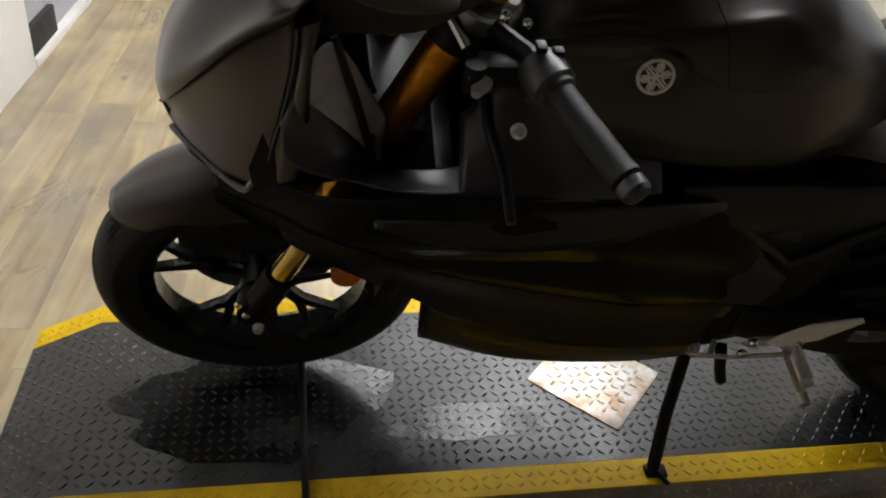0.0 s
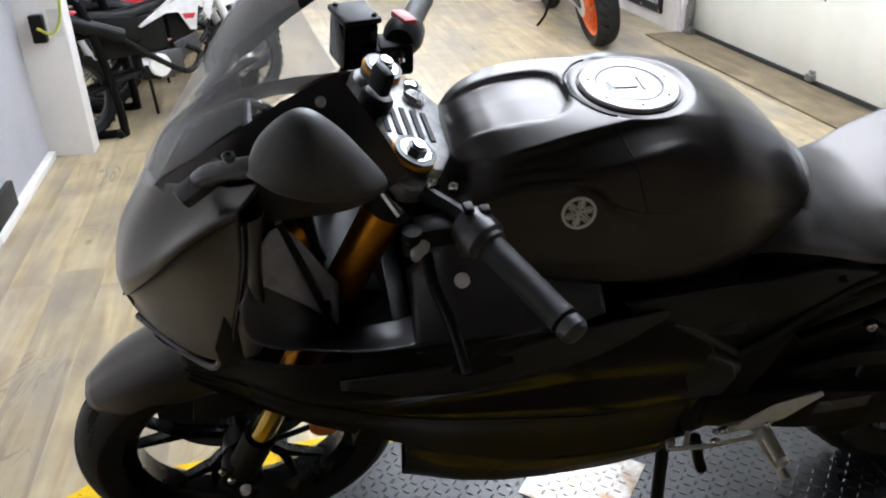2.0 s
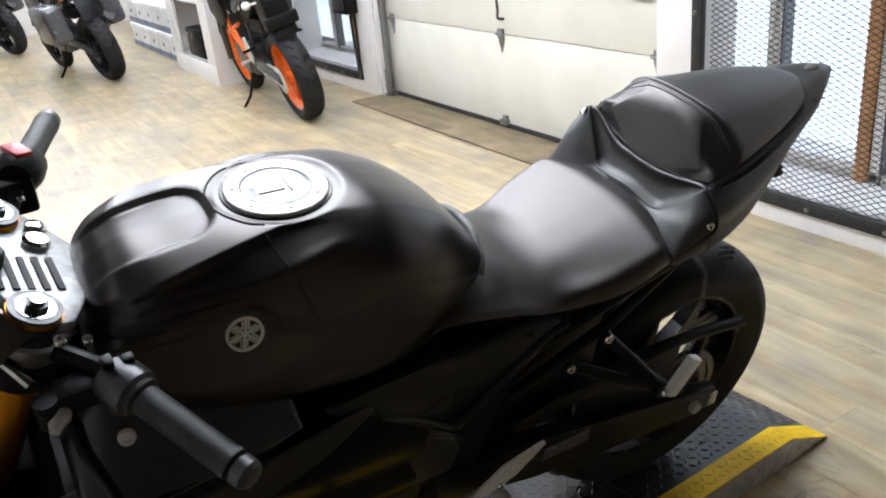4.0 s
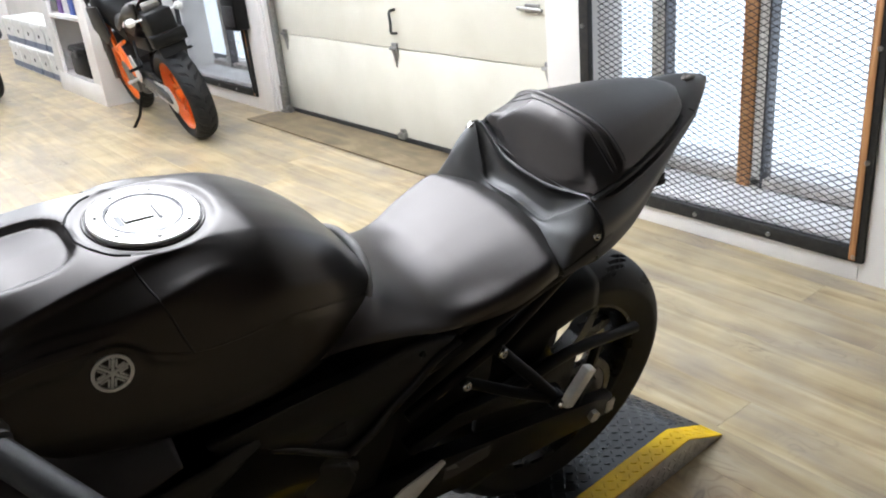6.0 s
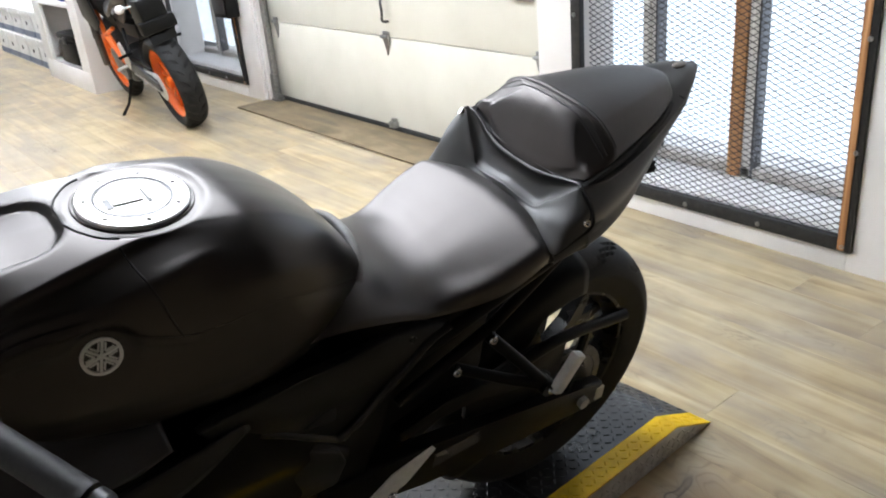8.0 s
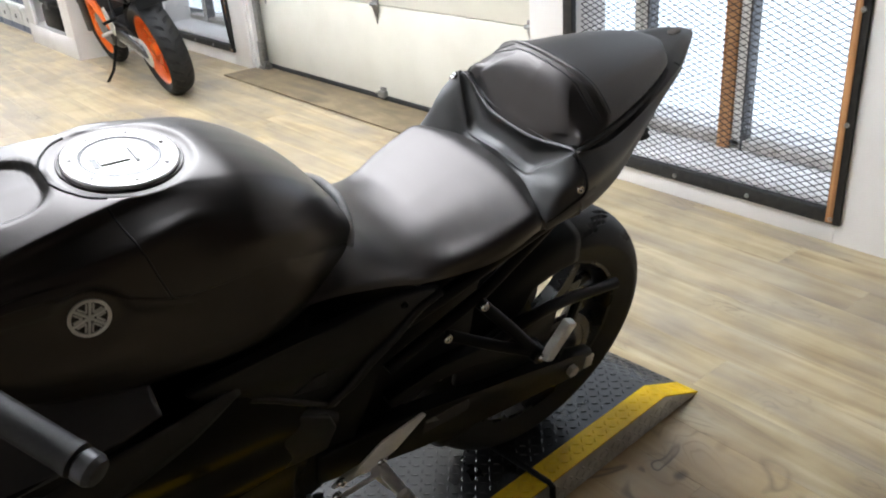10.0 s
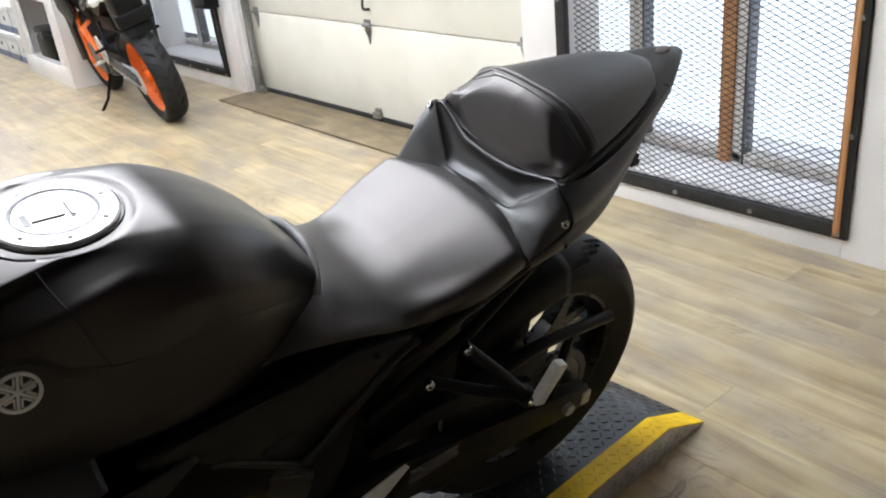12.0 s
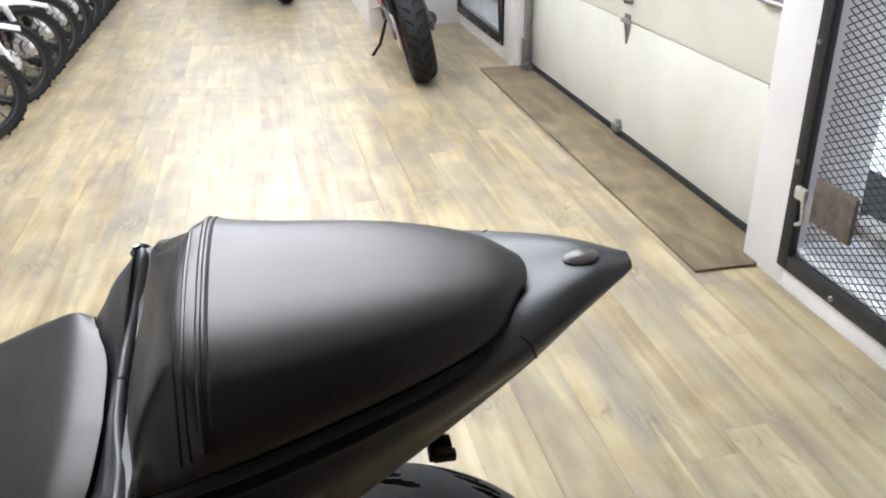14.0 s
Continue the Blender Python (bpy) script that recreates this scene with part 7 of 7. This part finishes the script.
    part("engine", joined(box(-0.28, 0.12, -0.12, 0.12, 0.26, 0.48, 0.03), moved(box(-0.08, 0.08, -0.10, 0.10, -0.12, 0.12, 0.015), Matrix.Translation((-0.20, 0, 0.56)) @ pose(0, 0, 0, 0, -15, 0)), lathe([(0.085, -0.14), (0.09, -0.13), (0.09, 0.13), (0.075, 0.145)], 28, Matrix.Translation((0.0, 0, 0.37)))), M_GREYMETAL, b, "dark cast engine", 30)
    rows = []
    for x, z, w in ((-0.42, 0.90, 0.08), (-0.30, 0.98, 0.13), (-0.14, 1.0, 0.15), (0.02, 0.93, 0.13), (0.12, 0.83, 0.08)):
        rows.append([(x, 0, z), (x, w * 0.7, z - 0.02), (x, w, z - 0.10), (x, w * 0.9, z - 0.20)])
    part("fuel_tank", skin(rows, 24, 16, True), body, b, "dark fuel tank", 60)
    rows = []
    for x, z, w in ((0.04, 0.85, 0.09), (0.18, 0.82, 0.13), (0.34, 0.85, 0.14), (0.44, 0.91, 0.12), (0.58, 0.93, 0.11), (0.70, 0.94, 0.07)):
        rows.append([(x, 0, z), (x, w * 0.7, z - 0.008), (x, w, z - 0.05), (x, w * 0.95, z - 0.08)])
    part("seat", skin(rows, 24, 14, True), M_SEAT, b, "black stepped seat", 60)
    part("tail_lamp", moved(box(-0.02, 0.02, -0.055, 0.055, -0.022, 0.022, 0.008), Matrix.Translation((0.735, 0, 0.895)) @ pose(0, 0, 0, 0, 25, 0)), M_RED if bags else M_LENS, b, "tail lamp", 30)
    part("mudguard", joined(moved(box(-0.10, 0.10, -0.07, 0.07, -0.012, 0.012, 0.005), Matrix.Translation((0.76, 0, 0.79)) @ pose(0, 0, 0, 0, 58, 0)), box(0.10, 0.56, -0.075, 0.075, 0.60, 0.70, 0.02)), M_MATTE, b, "black tail bracket", 30)
    part("plate_holder", moved(box(-0.09, 0.09, -0.085, 0.085, -0.003, 0.003, 0.001), Matrix.Translation((0.83, 0, 0.68)) @ pose(0, 0, 0, 0, 68, 0)), M_MATTE, b, "empty black plate holder", 30)
    if not bags:
        part("tail_box", joined(box(0.66, 0.86, -0.085, 0.085, 0.70, 0.87, 0.02), box(0.80, 0.88, -0.11, 0.11, 0.66, 0.74, 0.01)), M_MATTE, b, "black box under the tail", 30)
        part("hugger", skin([[(0.68 + 0.335 * math.cos(radians(a)), y, 0.312 + (0.335 - abs(y) * 0.2) * math.sin(radians(a))) for y in (-0.075, -0.03, 0.03, 0.075)] for a in np.linspace(82, 165, 8)], 18, 8), M_GREYPAINT, b, "grey rear hugger")
        part("shock", tube([(0.30, 0.02, 0.70), (0.42, 0.02, 0.44)], 0.032, 12), M_ALU, b, "silver rear shock")
        part("heel_plate", side_plate([(0.16, 0.56), (0.24, 0.58), (0.30, 0.44), (0.22, 0.38), (0.15, 0.42)], -0.135, 0.008, 0.003), M_ALU, b, "silver footrest plate", 30)
    part("handlebar", tube([(-0.28, -0.39, 1.04), (-0.30, -0.22, 1.05), (-0.36, -0.06, 0.98), (-0.36, 0.06, 0.98), (-0.30, 0.22, 1.05), (-0.28, 0.39, 1.04)], 0.012, 10, 40), M_MATTE, b)
    part("headlamp", joined(moved(box(-0.06, 0.06, -0.11, 0.11, -0.10, 0.10, 0.03), Matrix.Translation((-0.56, 0, 0.88)))), body, b, "", 30)
    part("front_mudguard", skin([[(-0.69 + 0.325 * math.cos(radians(a)), y, 0.298 + (0.325 - abs(y) * 0.15) * math.sin(radians(a))) for y in (-0.065, -0.03, 0.03, 0.065)] for a in np.linspace(30, 150, 8)], 20, 8), M_MATTE, b)
    part("silencer", tube([(0.20, 0.14, 0.34), (0.42, 0.18, 0.42), (0.70, 0.20, 0.56)] if bags else [(-0.10, 0.06, 0.22), (0.10, 0.10, 0.24), (0.30, 0.14, 0.27)], 0.05, 16, 10), M_GREYMETAL, b, "dark silencer")
    part("side_stand", tube([(0.02, -0.12, 0.28), (-0.03, -0.20, 0.12), (-0.04, -0.27, 0.055)], 0.011, 8), M_MATTE, b, "black side stand")
    part("chain_guard", side_plate([(0.20, 0.46), (0.50, 0.46), (0.62, 0.42), (0.5, 0.43), (0.22, 0.43)], -0.10, 0.02, 0.004), M_MATTE, b, "", 30)
    return b


street_bike("naked_motorcycle", pose(1.660, 4.924, 0) @ pose(0, 0, 0, 0, 0, -94) @ pose(0, 0, 0, 12), "black and orange naked motorcycle with orange wheels", M_MATTE, M_ORANGE, M_ORANGE, False)
street_bike("touring_motorcycle", pose(0.80, 8.0, 0) @ pose(0, 0, 0, 0, 0, -80) @ pose(0, 0, 0, 12), "silver grey touring motorcycle with hard panniers", M_GREYPAINT, M_RIM, M_MATTE, True)
street_bike("dark_motorcycle", pose(0.15, 11.15, 0) @ pose(0, 0, 0, 0, 0, -70) @ pose(0, 0, 0, 12), "dark motorcycle with red tail lamp farther back", M_GLOSS, M_RIM, M_MATTE, True)

# black tubular rack with a black scooter-like frame behind the wall end
rack = thing("tubular_rack", pose(-1.36, 3.42, 0), "black tubular steel display rack", "rack")
for dy in (-0.24, 0.24):
    part("loop", tube([(-0.34, dy, 0.02), (-0.02, dy, 0.02), (0.02, dy, 0.05), (0.0, dy, 0.30), (-0.06, dy, 0.62), (-0.12, dy, 0.68), (-0.30, dy, 0.68)], 0.022, 12, 40), M_GLOSS, rack, "bent gloss black tube")
for x, z in ((-0.30, 0.02), (-0.25, 0.68), (-0.02, 0.28)):
    part("cross_tube", tube([(x, -0.24, z), (x, 0.24, z)], 0.018, 10), M_GLOSS, rack)
part("foot", lathe([(0.02, 0), (0.02, 0.03)], 12, Matrix.Translation((0.0, -0.27, 0.02))), M_MATTE, rack)

# shelf unit with things on it
SX, SY0, SY1 = 1.495, 5.93, 7.25
unit = thing("shelf_unit", pose(0, 0, 0), "tall white painted shelf unit against the wall", "shelf")
part("end_panel", box(SX, RIGHT - 0.002, SY0, SY0 + 0.05, 0, 2.1, 0.004), M_WALL, unit, "", 30)
part("end_panel", box(SX, RIGHT - 0.002, SY1 - 0.05, SY1, 0, 2.1, 0.004), M_WALL, unit, "", 30)
part("back_panel", box(RIGHT - 0.03, RIGHT - 0.003, SY0 + 0.05, SY1 - 0.05, 0, 2.1), M_WALL, unit)
part("plinth", box(SX, SX + 0.03, SY0 + 0.05, SY1 - 0.05, 0, 0.17, 0.003), M_WALL, unit, "", 30)
part("front_stile", box(SX, SX + 0.03, SY0 + 0.05, SY0 + 0.22, 0.17, 2.1, 0.003), M_WALL, unit, "", 30)
part("front_stile", box(SX, SX + 0.03, SY1 - 0.22, SY1 - 0.05, 0.17, 2.1, 0.003), M_WALL, unit, "", 30)
for z in (0.14, 0.66, 1.18, 1.70, 2.08):
    part("shelf_board", box(SX + 0.002, RIGHT - 0.03, SY0 + 0.05, SY1 - 0.05, z, z + 0.03, 0.003), M_WALL, unit, "", 30)
meter = thing("junction_box", pose(RIGHT - 0.03, 4.68, 0.70), "black plastic junction box on the far window's frame", "junction box")
part("housing", box(-0.07, 0.03, -0.11, 0.11, -0.12, 0.16, 0.012), M_MATTE, meter, "", 30)
part("cover", box(-0.082, -0.069, -0.085, 0.085, -0.09, 0.05, 0.004), M_GREYMETAL, meter, "grey front cover", 30)
part("conduit", tube([(0.0, -0.02, -0.12), (0.0, -0.03, -0.35), (0.01, -0.035, -0.58)], 0.010, 8, 8), M_SEAL, meter, "black conduit")
case = thing("tool_case", pose(SX + 0.13, 6.62, 0.17), "black hard plastic case on the lower shelf", "case")
part("shell", box(-0.10, 0.12, -0.29, 0.20, 0.0, 0.20, 0.03), M_MATTE, case, "", 30)
part("lid", box(-0.105, 0.125, -0.295, 0.205, 0.20, 0.26, 0.025), M_MATTE, case, "", 30)
part("latch", box(-0.112, -0.098, -0.09, 0.0, 0.17, 0.23, 0.004), M_GREYMETAL, case, "", 30)
for y, mt, w, h, word in ((6.32, M_MATTE, 0.10, 0.30, "black boxed item on the shelf"), (6.52, M_BLUE, 0.05, 0.16, "blue packet on the shelf"), (6.68, M_CARD, 0.09, 0.22, "white carton on the shelf"), (6.86, M_PURPLE, 0.09, 0.34, "purple box standing on the shelf")):
    tagged(link("carton", box(SX + 0.06, SX + 0.26, y - w / 2 - 0.03, y + w / 2 + 0.03, 0.69, 0.69 + h, 0.004), mt, None, "", 30), word, "box", "goods on the shelf")


def archive_box(x, y, z, label):
    b = thing("archive_box", pose(x, y, z), label, "box", "stacked archive boxes")
    part("carton", box(-0.16, 0.16, -0.19, 0.19, 0, 0.26, 0.004), M_CARD, b, "", 30)
    part("lid", box(-0.17, 0.17, -0.20, 0.20, 0.20, 0.265, 0.004), M_CARD, b, "", 30)
    part("printed_band", box(-0.1625, 0.1625, -0.1925, 0.1925, 0.012, 0.07), M_BLUEGREY, b, "blue-grey printed band", 0)
    part("hand_hole", lathe([(0.02, 0), (0.02, 0.004)], 14, Matrix.Translation((-0.161, 0, 0.14)) @ pose(0, 0, 0, 0, 0, 90)), M_SEAL, b, "dark hand hole")
    return b


for k in range(5):
    archive_box(1.74, 7.62 + 0.43 * k, 0.0, "white archive box with blue-grey band on the floor")
    archive_box(1.75, 7.65 + 0.43 * k, 0.267, "white archive box with blue-grey band stacked on another")
glove = tagged(link("work_glove", joined(box(1.66, 1.80, 7.62, 7.78, 0.534, 0.58, 0.02, 3), box(1.62, 1.70, 7.66, 7.72, 0.534, 0.565, 0.012, 3)), M_MATTE, None, "", 30), "black work glove lying on a box", "glove")

# socket with its cord on the wall end
sock = thing("wall_socket", pose(-1.56, 2.954, 0.62), "black adaptor plugged in a wall socket", "socket")
part("plate", box(-0.035, 0.035, -0.006, 0.0, -0.055, 0.055, 0.002), M_WALL, sock, "", 30)
part("adaptor", box(-0.03, 0.028, -0.055, -0.006, -0.075, 0.045, 0.006), M_MATTE, sock, "black power adaptor", 30)
part("cord", tube([(0.0, -0.055, -0.01), (0.06, -0.06, -0.035), (0.10, -0.03, 0.03), (0.115, -0.02, 0.2), (0.10, -0.012, 0.42), (0.09, -0.012, 0.8)], 0.006, 8, 40), M_CORD, sock, "yellow-green cord")
tagged(link("wall_sticker", box(-1.52, -1.465, 2.9525, 2.9545, 0.56, 0.68), M_CARD, None, "", 0), "faded orange-white sticker on the wall end", "sticker")
tagged(link("paper_scrap", box(0.55, 0.565, 3.60, 3.615, 0.0005, 0.004, 0.001), M_CARD, None, "", 0), "tiny white paper scrap on the floor", "litter")

# ---- floor planks, one by one where the camera passes, the rest joined ----
floor = tagged(new("floor"), "pale oak vinyl plank floor with worn patches", "floor", "", "structure")
PW, PL, GAP = 0.152, 1.22, 0.0004
plank_mesh = None
rest = bmesh.new()
count = 0
random.seed(4)
for i in range(-22, 22):
    off = random.random() * PL
    x = i * PW
    for j in range(-4, 12):
        y = j * PL - off + 0.6
        if y > FRONT or y + PL < BACK:
            continue
        near = -1.65 < x < 2.3 and -0.2 < y + PL and y < 8.5
        if near and count < 290:
            bm = None
            if plank_mesh is None:
                bm = box(0, PW - GAP, 0, PL - GAP, -0.006, 0.0, 0.0005, 1)
                plank_mesh = bpy.data.meshes.new("plank")
                bm.to_mesh(plank_mesh)
                bm.free()
                plank_mesh.materials.append(M_FLOOR)
            ob = new("plank", plank_mesh)
            ob.location, ob.parent = (x, y, 0), floor
            count += 1
        else:
            if x < 2.25 and min(y + PL, FRONT) - max(y, BACK) > 0.02:
                rest = joined(rest, box(x, x + PW - GAP, max(y, BACK), min(y + PL - GAP, FRONT), -0.006, 0.0))
ob = part("plank_field", rest, M_FLOOR, floor, "oak planks farther off", 0)
ob["kind"] = "stuff"
